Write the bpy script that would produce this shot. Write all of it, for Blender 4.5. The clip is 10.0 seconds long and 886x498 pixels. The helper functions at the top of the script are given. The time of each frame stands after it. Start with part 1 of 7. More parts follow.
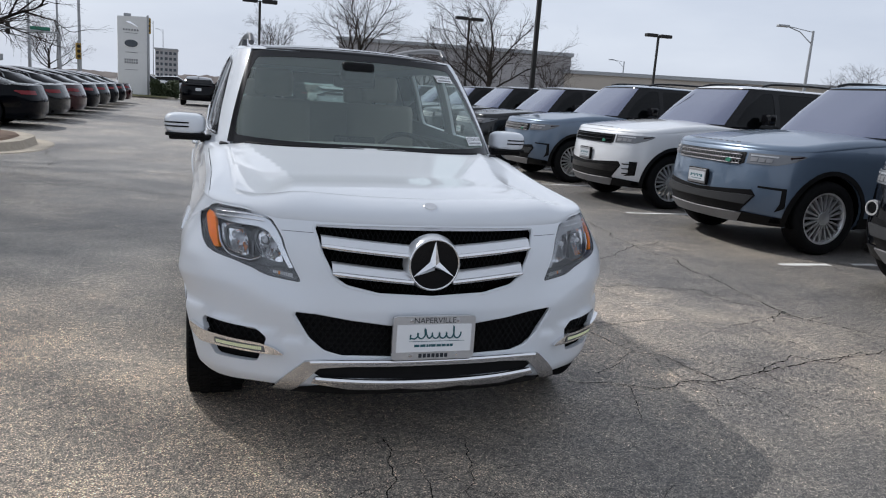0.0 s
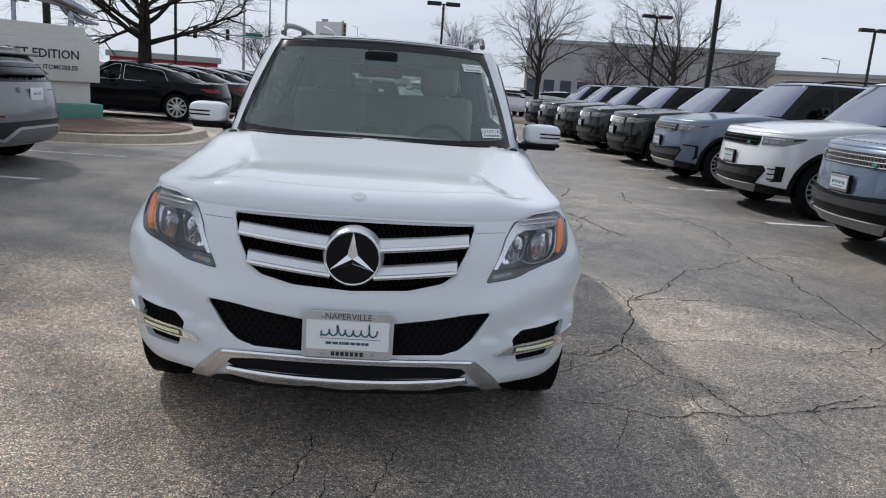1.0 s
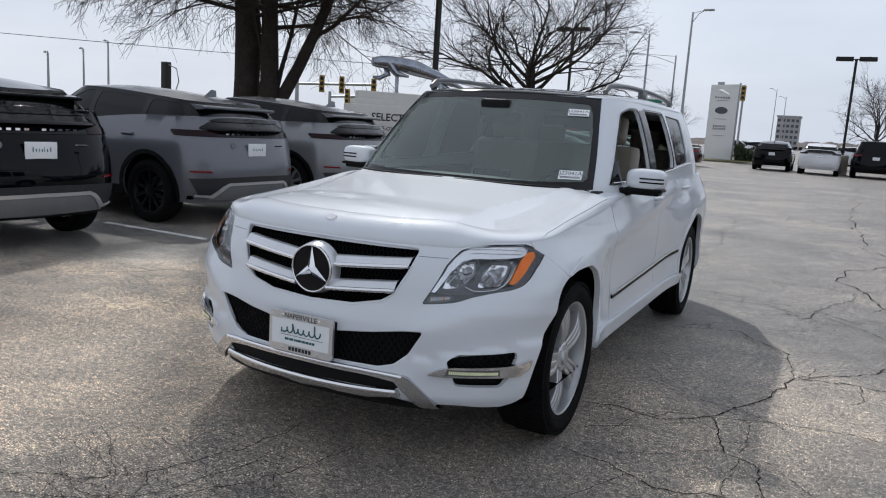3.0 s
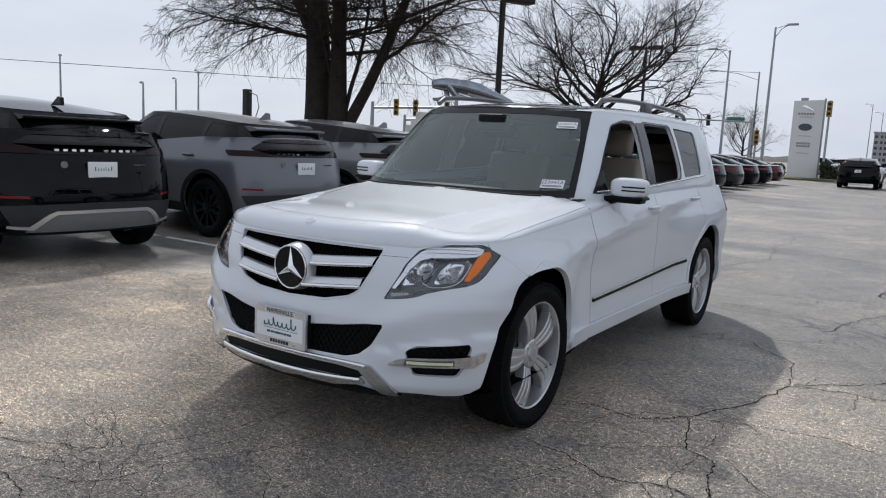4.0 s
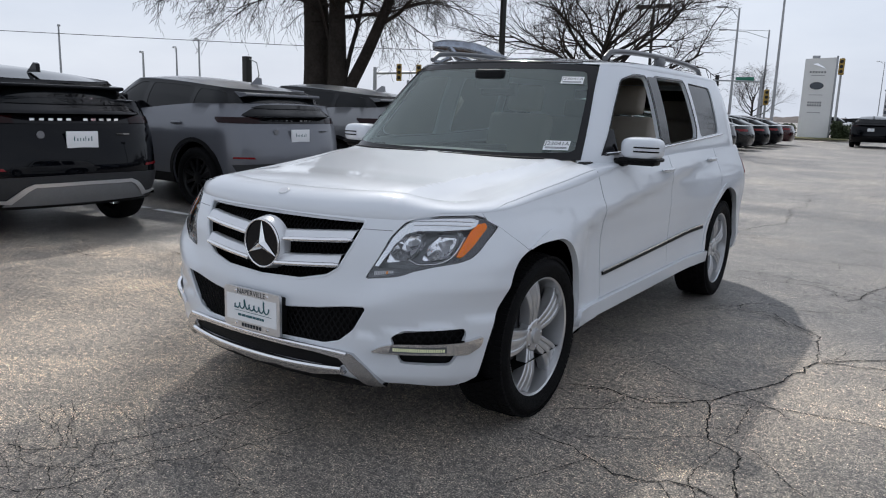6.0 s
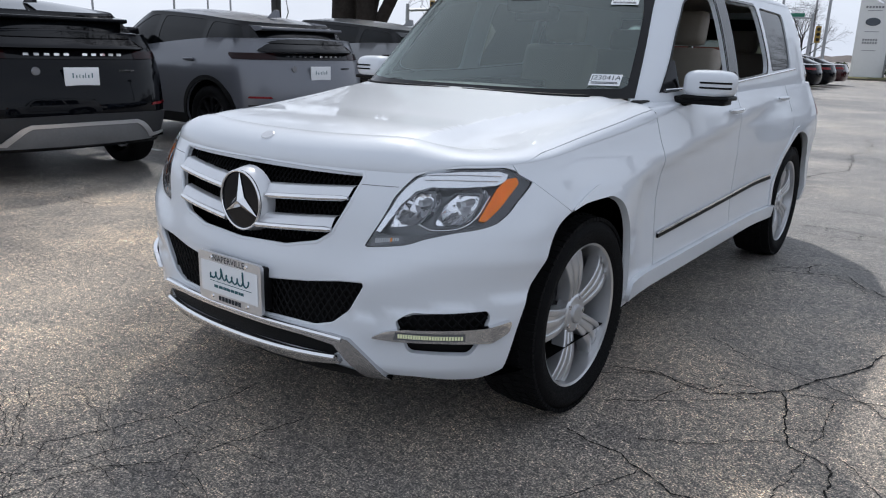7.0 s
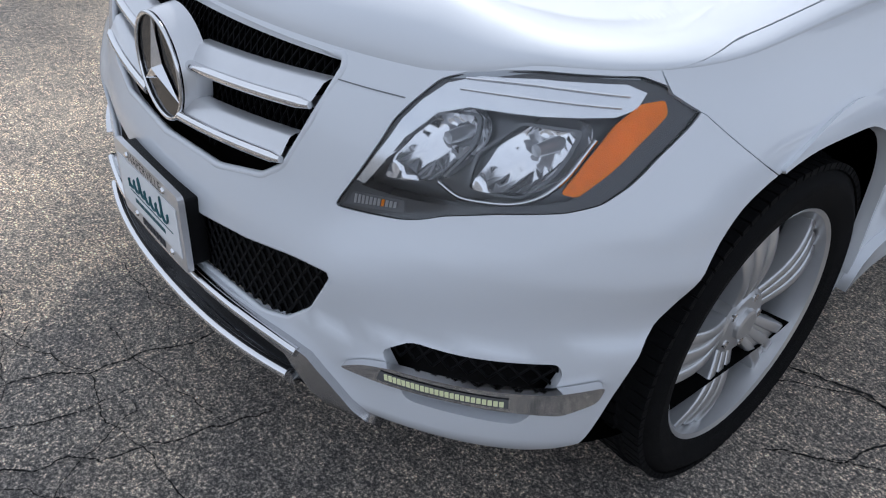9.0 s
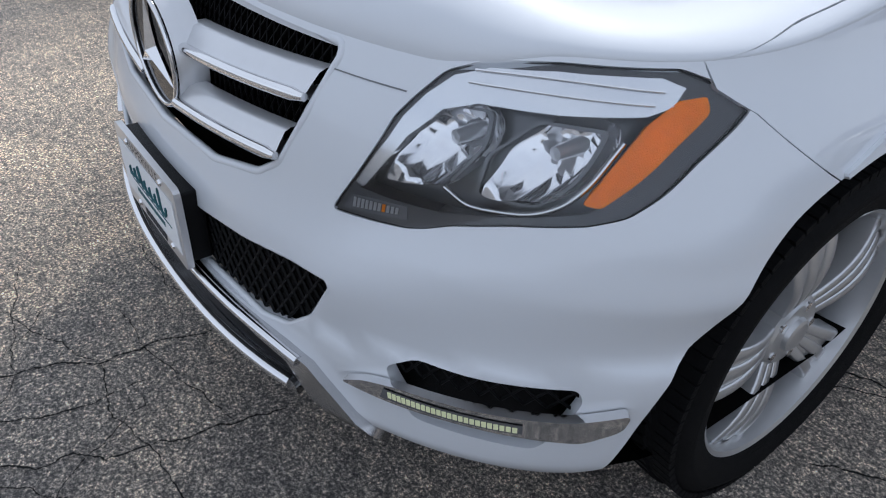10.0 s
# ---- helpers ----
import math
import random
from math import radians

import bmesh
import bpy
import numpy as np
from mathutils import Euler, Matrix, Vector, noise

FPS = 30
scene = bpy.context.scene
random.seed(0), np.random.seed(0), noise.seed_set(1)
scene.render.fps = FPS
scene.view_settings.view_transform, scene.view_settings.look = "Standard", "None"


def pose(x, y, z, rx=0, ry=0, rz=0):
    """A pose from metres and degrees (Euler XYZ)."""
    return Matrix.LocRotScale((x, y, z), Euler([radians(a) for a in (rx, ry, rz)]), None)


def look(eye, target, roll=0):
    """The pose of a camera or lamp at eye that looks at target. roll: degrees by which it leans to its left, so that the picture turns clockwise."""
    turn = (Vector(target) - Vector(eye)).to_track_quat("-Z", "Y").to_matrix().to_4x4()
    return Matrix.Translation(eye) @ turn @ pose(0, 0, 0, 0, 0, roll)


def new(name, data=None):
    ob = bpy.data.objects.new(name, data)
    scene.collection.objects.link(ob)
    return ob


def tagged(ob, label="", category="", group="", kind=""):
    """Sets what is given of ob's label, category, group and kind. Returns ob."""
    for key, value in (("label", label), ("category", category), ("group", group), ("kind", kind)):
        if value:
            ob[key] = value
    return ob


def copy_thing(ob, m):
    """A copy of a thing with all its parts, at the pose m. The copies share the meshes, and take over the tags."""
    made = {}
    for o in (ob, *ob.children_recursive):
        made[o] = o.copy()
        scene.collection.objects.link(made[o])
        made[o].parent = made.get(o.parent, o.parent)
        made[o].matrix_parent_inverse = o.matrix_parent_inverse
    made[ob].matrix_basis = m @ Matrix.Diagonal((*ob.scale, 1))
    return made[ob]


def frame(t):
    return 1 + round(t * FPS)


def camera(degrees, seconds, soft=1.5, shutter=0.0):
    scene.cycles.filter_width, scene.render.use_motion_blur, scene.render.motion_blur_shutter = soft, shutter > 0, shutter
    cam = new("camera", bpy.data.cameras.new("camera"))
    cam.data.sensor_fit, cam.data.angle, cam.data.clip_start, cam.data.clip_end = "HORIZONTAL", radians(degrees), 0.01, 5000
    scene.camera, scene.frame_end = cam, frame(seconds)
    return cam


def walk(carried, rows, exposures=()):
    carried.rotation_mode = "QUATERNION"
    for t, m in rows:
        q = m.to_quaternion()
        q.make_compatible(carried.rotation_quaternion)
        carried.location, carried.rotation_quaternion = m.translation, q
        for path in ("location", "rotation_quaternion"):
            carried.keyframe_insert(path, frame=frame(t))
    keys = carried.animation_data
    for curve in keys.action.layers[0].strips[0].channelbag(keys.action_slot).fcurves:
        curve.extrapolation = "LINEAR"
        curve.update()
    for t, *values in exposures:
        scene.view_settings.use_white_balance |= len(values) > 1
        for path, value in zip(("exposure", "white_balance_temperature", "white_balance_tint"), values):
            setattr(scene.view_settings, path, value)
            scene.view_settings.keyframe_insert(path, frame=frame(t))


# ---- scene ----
cam = camera(61.4, 10.0, 1.1)
PATH = [
    (0, (-0.795, -3.323, 1.336), (-0.194, -1.457, 0.942), 4.1),
    (0.5, (-0.327, -3.285, 1.341), (0.065, -1.368, 0.927), 4.3),
    (1, (0.156, -3.287, 1.336), (0.275, -1.337, 0.912), 4.2),
    (1.5, (0.581, -3.273, 1.335), (0.405, -1.325, 0.916), 3.9),
    (2, (0.996, -3.247, 1.335), (0.537, -1.341, 0.939), 3.6),
    (2.5, (1.435, -3.2, 1.346), (0.728, -1.365, 0.981), 3.4),
    (3, (1.801, -3.126, 1.333), (0.897, -1.373, 1.005), 3.6),
    (4.5, (2.44, -3.093, 1.31), (1.328, -1.454, 1.031), 2.5),
    (5, (2.414, -3.052, 1.31), (1.311, -1.41, 1.016), 2.2),
    (6.5, (2.058, -2.528, 1.252), (0.952, -0.919, 0.818), 1.8),
    (7, (1.912, -2.261, 1.229), (0.766, -0.708, 0.705), 1.8),
    (7.5, (1.723, -1.962, 1.212), (0.532, -0.496, 0.554), 2.0),
    (8, (1.56, -1.668, 1.18), (0.33, -0.313, 0.373), 2.4),
    (8.5, (1.434, -1.424, 1.209), (0.182, -0.198, 0.244), 3.0),
    (9, (1.309, -1.222, 1.216), (0.053, -0.106, 0.131), 3.9),
    (9.5, (1.238, -1.127, 1.211), (-0.029, -0.085, 0.067), 3.5),
    (10, (1.237, -1.098, 1.21), (-0.045, -0.113, 0.033), 2.3),
]
walk(cam, [(t, look(eye, target, roll)) for t, eye, target, roll in PATH], [(0, 0.09, 5950, 10), (2, 0.12, 5970, 10), (5, 0.07, 6000, 10), (6.5, 0.19, 5930, 10), (8, 0.36, 5800, 10), (10, 0.29, 5740, 10)])

# ---- world and sun ----
SUN_EL, SUN_AZ = radians(44.5), math.atan2(-0.66, 0.78)  # azimuth from +y towards +x
world = bpy.data.worlds.new("world")
scene.world = world
world.use_nodes = True
_n, _l = world.node_tree.nodes, world.node_tree.links
_n.clear()
_sky = _n.new("ShaderNodeTexSky")
_sky.sky_type, _sky.sun_disc = "NISHITA", False
_sky.sun_elevation, _sky.sun_rotation = SUN_EL, SUN_AZ
_sky.air_density, _sky.dust_density = 1.0, 3.0
_geo = _n.new("ShaderNodeTexCoord")
_map = _n.new("ShaderNodeMapping")
_map.inputs["Scale"].default_value = (1.0, 1.0, 3.2)
_noi = _n.new("ShaderNodeTexNoise")
_noi.inputs["Scale"].default_value, _noi.inputs["Detail"].default_value, _noi.inputs["Roughness"].default_value = 2.1, 6.0, 0.55
_ramp = _n.new("ShaderNodeValToRGB")
_ramp.color_ramp.elements[0].position, _ramp.color_ramp.elements[1].position = 0.32, 0.68
_ramp.color_ramp.elements[0].color, _ramp.color_ramp.elements[1].color = (6.0, 6.25, 6.8, 1), (7.5, 7.65, 7.95, 1)
_mix = _n.new("ShaderNodeMix")
_mix.data_type = "RGBA"
_mix.inputs[0].default_value = 0.9
_bg, _out = _n.new("ShaderNodeBackground"), _n.new("ShaderNodeOutputWorld")
_bg.inputs["Strength"].default_value = 0.103
_l.new(_geo.outputs["Generated"], _map.inputs["Vector"])
_l.new(_map.outputs["Vector"], _noi.inputs["Vector"])
_l.new(_noi.outputs["Fac"], _ramp.inputs["Fac"])
_l.new(_sky.outputs["Color"], _mix.inputs[6])
_l.new(_ramp.outputs["Color"], _mix.inputs[7])
# thin haze: the sky is palest low down and a little darker overhead
_sep, _up, _gain = _n.new("ShaderNodeSeparateXYZ"), _n.new("ShaderNodeMapRange"), _n.new("ShaderNodeVectorMath")
_up.inputs["From Min"].default_value, _up.inputs["From Max"].default_value = 0.0, 1.0
_up.inputs["To Min"].default_value, _up.inputs["To Max"].default_value = 1.0, 0.84
_gain.operation = "SCALE"
_l.new(_geo.outputs["Generated"], _sep.inputs[0])
_l.new(_sep.outputs["Z"], _up.inputs["Value"])
_l.new(_mix.outputs[2], _gain.inputs[0])
_l.new(_up.outputs[0], _gain.inputs["Scale"])
_l.new(_gain.outputs[0], _bg.inputs["Color"])
_l.new(_bg.outputs["Background"], _out.inputs["Surface"])

sun = new("sun", bpy.data.lights.new("sun", "SUN"))
sun.data.energy, sun.data.angle, sun.data.color = 3.6, radians(1.6), (1.0, 0.93, 0.83)
_d = Vector((math.sin(SUN_AZ) * math.cos(SUN_EL), math.cos(SUN_AZ) * math.cos(SUN_EL), math.sin(SUN_EL)))
sun.matrix_world = look(_d * 60, (0, 0, 0))

# ---- materials ----
def material(name, colour, rough=0.5, metal=0.0, coat=0.0, grain=0.0, size=20.0, bump=0.0, bump_size=200.0, spec=0.5, ior=1.5):
    """A principled material: base colour varied by two noises (grain at size and a quarter of it), and bump."""
    m = bpy.data.materials.new(name)
    m.use_nodes = True
    n, l = m.node_tree.nodes, m.node_tree.links
    b = n["Principled BSDF"]
    b.inputs["Base Color"].default_value = (*colour, 1)
    b.inputs["Roughness"].default_value, b.inputs["Metallic"].default_value = rough, metal
    b.inputs["Coat Weight"].default_value, b.inputs["IOR"].default_value = coat, ior
    b.inputs["Coat Roughness"].default_value, b.inputs["Specular IOR Level"].default_value = 0.03, spec
    tc = n.new("ShaderNodeTexCoord")
    if grain:
        fine, wide = n.new("ShaderNodeTexNoise"), n.new("ShaderNodeTexNoise")
        fine.inputs["Scale"].default_value, wide.inputs["Scale"].default_value = size, size / 5
        fine.inputs["Detail"].default_value = wide.inputs["Detail"].default_value = 5
        add = n.new("ShaderNodeMath")
        add.operation = "ADD"
        rng = n.new("ShaderNodeMapRange")
        rng.inputs["From Min"].default_value, rng.inputs["From Max"].default_value = 0.6, 1.4
        rng.inputs["To Min"].default_value, rng.inputs["To Max"].default_value = 1 - grain, 1 + grain
        mul = n.new("ShaderNodeMix")
        mul.data_type, mul.blend_type = "RGBA", "MULTIPLY"
        mul.inputs[0].default_value = 1
        mul.inputs[6].default_value = (*colour, 1)
        for t in (fine, wide):
            l.new(tc.outputs["Object"], t.inputs["Vector"])
        l.new(fine.outputs["Fac"], add.inputs[0])
        l.new(wide.outputs["Fac"], add.inputs[1])
        l.new(add.outputs[0], rng.inputs["Value"])
        l.new(rng.outputs[0], mul.inputs[7])
        l.new(mul.outputs[2], b.inputs["Base Color"])
    if bump:
        t, k = n.new("ShaderNodeTexNoise"), n.new("ShaderNodeBump")
        t.inputs["Scale"].default_value, t.inputs["Detail"].default_value = bump_size, 4
        k.inputs["Strength"].default_value, k.inputs["Distance"].default_value = bump, 0.01
        l.new(tc.outputs["Object"], t.inputs["Vector"])
        l.new(t.outputs["Fac"], k.inputs["Height"])
        l.new(k.outputs["Normal"], b.inputs["Normal"])
    return m


def glass_material(name, tint, gloss=0.0, clear=1.5, sheen=(1, 1, 1)):
    """Thin car glass: a tinted see-through layer under a sharp reflection."""
    m = bpy.data.materials.new(name)
    m.use_nodes = True
    n, l = m.node_tree.nodes, m.node_tree.links
    n.clear()
    tr, gl, mx, fr, out = (n.new("ShaderNode" + k) for k in ("BsdfTransparent", "BsdfGlossy", "MixShader", "Fresnel", "OutputMaterial"))
    tr.inputs["Color"].default_value = (*tint, 1)
    gl.inputs["Roughness"].default_value = gloss
    gl.inputs["Color"].default_value = (*sheen, 1)
    fr.inputs["IOR"].default_value = clear
    l.new(fr.outputs[0], mx.inputs[0])
    l.new(tr.outputs[0], mx.inputs[1])
    l.new(gl.outputs[0], mx.inputs[2])
    l.new(mx.outputs[0], out.inputs["Surface"])
    return m


def glow_material(name, colour, strength):
    m = bpy.data.materials.new(name)
    m.use_nodes = True
    b = m.node_tree.nodes["Principled BSDF"]
    b.inputs["Base Color"].default_value = (*colour, 1)
    b.inputs["Emission Color"].default_value, b.inputs["Emission Strength"].default_value = (*colour, 1), strength
    return m


WHITE = material("white_paint", (0.675, 0.70, 0.735), 0.45, 0, 0.9, grain=0.012, size=6, spec=0.12)
SILVER_TRIM = material("silver_trim", (0.68, 0.69, 0.71), 0.30, 0.5, 0.4, grain=0.03, size=40)
DARK_CHROME = material("dark_chrome", (0.28, 0.30, 0.34), 0.14, 1.0, grain=0.3, size=6, bump=1.0, bump_size=14)
CHROME = material("chrome", (0.80, 0.80, 0.81), 0.06, 1.0)
BLACK_PLASTIC = material("black_plastic", (0.006, 0.006, 0.0065), 0.45, grain=0.2, size=120, bump=0.15, bump_size=900, spec=0.12)
BLACK_GLOSS = material("black_gloss", (0.004, 0.004, 0.005), 0.08, spec=0.28)
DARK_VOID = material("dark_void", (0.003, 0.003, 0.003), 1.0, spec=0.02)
RUBBER = material("rubber", (0.007, 0.007, 0.0075), 0.7, grain=0.25, size=60, bump=0.3, bump_size=700, spec=0.08)
ALLOY = material("alloy", (0.60, 0.605, 0.615), 0.28, 0.75, grain=0.03, size=50)
DARK_ALLOY = material("dark_alloy", (0.006, 0.006, 0.007), 0.3, spec=0.25)
STEEL = material("steel", (0.25, 0.25, 0.26), 0.5, 0.8, grain=0.1, size=40)
WIND_GLASS = glass_material("windscreen_glass", (0.60, 0.70, 0.66), clear=2.1, sheen=(0.90, 1.0, 0.96))
SIDE_GLASS = glass_material("side_glass", (0.26, 0.29, 0.29), clear=1.3)
DARK_GLASS = material("dark_glass", (0.0025, 0.003, 0.0035), 0.03, spec=0.2)
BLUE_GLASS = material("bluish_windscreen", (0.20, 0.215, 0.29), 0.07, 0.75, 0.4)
BROW = material("lamp_brow", (0.78, 0.79, 0.81), 0.16, 0.85, 0.5, grain=0.03, size=30)
LAMP_GLASS = glass_material("lamp_glass", (0.93, 0.94, 0.95))
LAMP_GREY = material("lamp_grey", (0.17, 0.175, 0.185), 0.25, 0.4, grain=0.05, size=50)
LAMP_SMOKE = material("lamp_smoke", (0.075, 0.077, 0.083), 0.15, 0.1, spec=0.5)
REFLECTOR = material("reflector", (0.92, 0.92, 0.94), 0.09, 0.9)
RIBBED = material("ribbed_reflector", (0.45, 0.45, 0.46), 0.3, 0.6)
SATIN_CHROME = material("satin_chrome", (0.82, 0.82, 0.83), 0.09, 1.0, grain=0.03, size=30)
BUMPER_GREY = material("bumper_grey", (0.030, 0.031, 0.033), 0.5, grain=0.15, size=60, bump=0.1, bump_size=600, spec=0.3)
SKID_GREY = material("skid_grey", (0.20, 0.205, 0.215), 0.5, 0.2, grain=0.08, size=40)
RAIL_GREY = material("rail_grey", (0.11, 0.112, 0.118), 0.35, 0.6, grain=0.05, size=30)
PLATE_GREY = material("plate_grey", (0.42, 0.44, 0.47), 0.5, grain=0.08, size=40)
AMBER = material("amber_lens", (1.0, 0.28, 0.004), 0.12, grain=0.15, size=160, bump=0.2, bump_size=600, spec=0.25)
RED_LENS = material("red_lens", (0.17, 0.007, 0.011), 0.10, spec=0.35)
DARK_RED_LENS = material("dark_red_lens", (0.012, 0.0015, 0.002), 0.08, spec=0.2)
LED = glow_material("led_strip", (0.62, 0.64, 0.40), 0.16)
BEIGE = material("beige_leather", (0.30, 0.265, 0.22), 0.55, grain=0.06, size=30, bump=0.1, bump_size=400)
CABIN_GREY = material("cabin_grey", (0.022, 0.022, 0.023), 0.65, grain=0.1, size=60, spec=0.2)
PAPER = material("paper", (0.82, 0.83, 0.84), 0.6, grain=0.02, size=30)
INK = material("ink", (0.02, 0.025, 0.035), 0.6)
TEAL_INK = material("teal_ink", (0.02, 0.10, 0.12), 0.6)
SKID_METAL = material("skid_metal", (0.58, 0.58, 0.59), 0.22, 1.0, grain=0.05, size=60)
BRUSHED = material("brushed_frame", (0.68, 0.68, 0.69), 0.32, 0.75, grain=0.05, size=80)
PAINT_BLUE = material("slate_blue_paint", (0.105, 0.145, 0.205), 0.32, 0.35, 0.8, grain=0.01, size=9)
PAINT_LIGHT = material("pearl_white_paint", (0.62, 0.63, 0.65), 0.32, 0.1, 1.0, grain=0.02, size=9)
PAINT_BLACK = material("black_paint", (0.0018, 0.0022, 0.0036), 0.04, spec=0.2, grain=0.05, size=9)
PAINT_GREY = material("grey_paint", (0.135, 0.140, 0.158), 0.34, 0.3, 0.6, grain=0.008, size=9)
PAINT_SILVER = material("silver_paint", (0.21, 0.213, 0.22), 0.34, 0.35, 0.7, grain=0.03, size=9)
PAINT_DARKGREEN = material("charcoal_paint", (0.008, 0.009, 0.010), 0.12, 0.1, 0.12, grain=0.04, size=9)
PAINT_NAVY = material("navy_paint", (0.002, 0.0026, 0.0045), 0.05, spec=0.14, grain=0.05, size=9)
PAINT_MAROON = material("dark_red_paint", (0.035, 0.006, 0.008), 0.1, 0.1, 0.3, grain=0.04, size=9)
CONCRETE = material("kerb_concrete", (0.40, 0.35, 0.28), 0.85, grain=0.2, size=14, bump=0.4, bump_size=120)
PAINT_LINE = material("line_paint", (0.62, 0.62, 0.60), 0.8, grain=0.35, size=30, bump=0.3, bump_size=200)
MULCH = material("mulch", (0.15, 0.10, 0.07), 0.95, grain=0.5, size=30, bump=1.0, bump_size=60)
STONE = material("sign_stone", (0.62, 0.60, 0.56), 0.8, grain=0.06, size=8, bump=0.2, bump_size=150)
SIGN_WHITE = material("sign_white", (0.72, 0.72, 0.71), 0.45, grain=0.03, size=4)
GREEN_BASE = material("green_base", (0.10, 0.26, 0.22), 0.6, grain=0.1, size=10)
BARK = material("bark", (0.035, 0.030, 0.026), 0.95, grain=0.4, size=18, bump=1.0, bump_size=45, spec=0.1)
TWIG = material("twig", (0.040, 0.031, 0.027), 0.9, grain=0.2, size=8, spec=0.1)
POLE_DARK = material("pole_dark", (0.015, 0.014, 0.013), 0.5, grain=0.1, size=20, spec=0.3)
POLE_GREY = material("pole_grey", (0.34, 0.35, 0.36), 0.5, 0.6, grain=0.08, size=20)
SIGNAL_YELLOW = material("signal_yellow", (0.28, 0.18, 0.03), 0.6, grain=0.15, size=20)
SIGN_GREEN = material("sign_green", (0.02, 0.16, 0.10), 0.5)
GREEN_LAMP = glow_material("green_lamp", (0.05, 0.8, 0.5), 1.2)
HEDGE = material("hedge_green", (0.045, 0.06, 0.025), 0.8, grain=0.4, size=12)
FAR_WALL = material("far_wall", (0.34, 0.33, 0.33), 0.8, grain=0.08, size=0.5)
FAR_WALL_2 = material("far_wall_tan", (0.42, 0.38, 0.33), 0.8, grain=0.08, size=0.5)
FAR_GLASS = material("far_glass", (0.05, 0.06, 0.075), 0.15)
FAR_WOODS = material("far_woods", (0.10, 0.085, 0.08), 0.95, grain=0.35, size=0.6)
ROOF_RED = material("red_roof", (0.30, 0.04, 0.035), 0.7, grain=0.1, size=3)
YELLOW_BUS = material("yellow_paint", (0.55, 0.28, 0.03), 0.5, grain=0.05, size=5)
TRUCK_WHITE = material("van_white", (0.70, 0.70, 0.70), 0.4, grain=0.03, size=5)


def asphalt_material():
    """Worn asphalt: pale stones in dark binder, tyre-dark lanes, bleached and oily stains, with the lit lane's
    brightness painted in.
    """
    m = bpy.data.materials.new("asphalt")
    m.use_nodes = True
    n, l = m.node_tree.nodes, m.node_tree.links
    b = n["Principled BSDF"]
    tc = n.new("ShaderNodeTexCoord")

    def noise_node(scale, detail, rough=0.55, kind="ShaderNodeTexNoise"):
        t = n.new(kind)
        t.inputs["Scale"].default_value = scale
        if kind == "ShaderNodeTexNoise":
            t.inputs["Detail"].default_value, t.inputs["Roughness"].default_value = detail, rough
        l.new(tc.outputs["Object"], t.inputs["Vector"])
        return t

    def ramp(src, *stops):
        r = n.new("ShaderNodeValToRGB")
        while len(r.color_ramp.elements) < len(stops):
            r.color_ramp.elements.new(0.5)
        for e, (p, c) in zip(r.color_ramp.elements, stops):
            e.position, e.color = p, (*c, 1)
        l.new(src, r.inputs["Fac"])
        return r.outputs["Color"]

    def mixed(a, c, kind, fac=1.0):
        x = n.new("ShaderNodeMix")
        x.data_type, x.blend_type = "RGBA", kind
        x.inputs[0].default_value = fac
        l.new(a, x.inputs[6])
        l.new(c, x.inputs[7])
        return x.outputs[2]

    stones = noise_node(140, 4, 0.8)
    chips = noise_node(210, 0, kind="ShaderNodeTexVoronoi")
    base = ramp(stones.outputs["Fac"], (0.37, (0.020, 0.019, 0.0185)), (0.50, (0.150, 0.144, 0.137)), (0.66, (0.74, 0.70, 0.64)))
    cell = ramp(chips.outputs["Color"], (0.0, (0.30, 0.30, 0.31)), (1.0, (1.75, 1.68, 1.56)))
    col = mixed(base, cell, "MULTIPLY")
    grit = noise_node(38, 4, 0.75)
    col = mixed(col, ramp(grit.outputs["Fac"], (0.36, (0.42, 0.42, 0.43)), (0.50, (0.98, 0.98, 0.98)), (0.66, (1.75, 1.70, 1.62))), "MULTIPLY")
    patches = noise_node(0.5, 8, 0.65)
    col = mixed(col, ramp(patches.outputs["Fac"], (0.36, (0.64, 0.66, 0.70)), (0.50, (0.95, 0.95, 0.96)), (0.64, (1.42, 1.36, 1.28))), "MULTIPLY")
    mottled = noise_node(4.5, 8, 0.7)
    col = mixed(col, ramp(mottled.outputs["Fac"], (0.36, (0.76, 0.76, 0.78)), (0.52, (1, 1, 1)), (0.66, (1.22, 1.20, 1.17))), "MULTIPLY")
    # dusty tan plus the sunlit lane's brightness painted in, its edge broken up
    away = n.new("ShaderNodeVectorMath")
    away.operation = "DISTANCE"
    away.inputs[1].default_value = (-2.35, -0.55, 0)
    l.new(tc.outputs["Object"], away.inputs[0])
    # second, smaller pool: dusty tone that also lifts the car's shaded side, in colour
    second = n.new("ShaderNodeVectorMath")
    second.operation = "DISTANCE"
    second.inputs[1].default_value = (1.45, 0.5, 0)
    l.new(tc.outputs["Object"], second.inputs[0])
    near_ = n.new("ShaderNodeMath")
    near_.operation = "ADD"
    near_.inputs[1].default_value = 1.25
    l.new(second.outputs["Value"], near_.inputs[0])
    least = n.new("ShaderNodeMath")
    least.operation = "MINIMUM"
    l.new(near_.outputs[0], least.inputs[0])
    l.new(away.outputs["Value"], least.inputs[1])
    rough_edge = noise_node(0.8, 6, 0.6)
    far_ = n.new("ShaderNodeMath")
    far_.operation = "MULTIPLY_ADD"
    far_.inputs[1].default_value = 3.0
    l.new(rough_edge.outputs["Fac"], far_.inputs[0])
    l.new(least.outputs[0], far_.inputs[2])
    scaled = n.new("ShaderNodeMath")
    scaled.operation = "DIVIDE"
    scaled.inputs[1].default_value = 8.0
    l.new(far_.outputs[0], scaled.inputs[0])
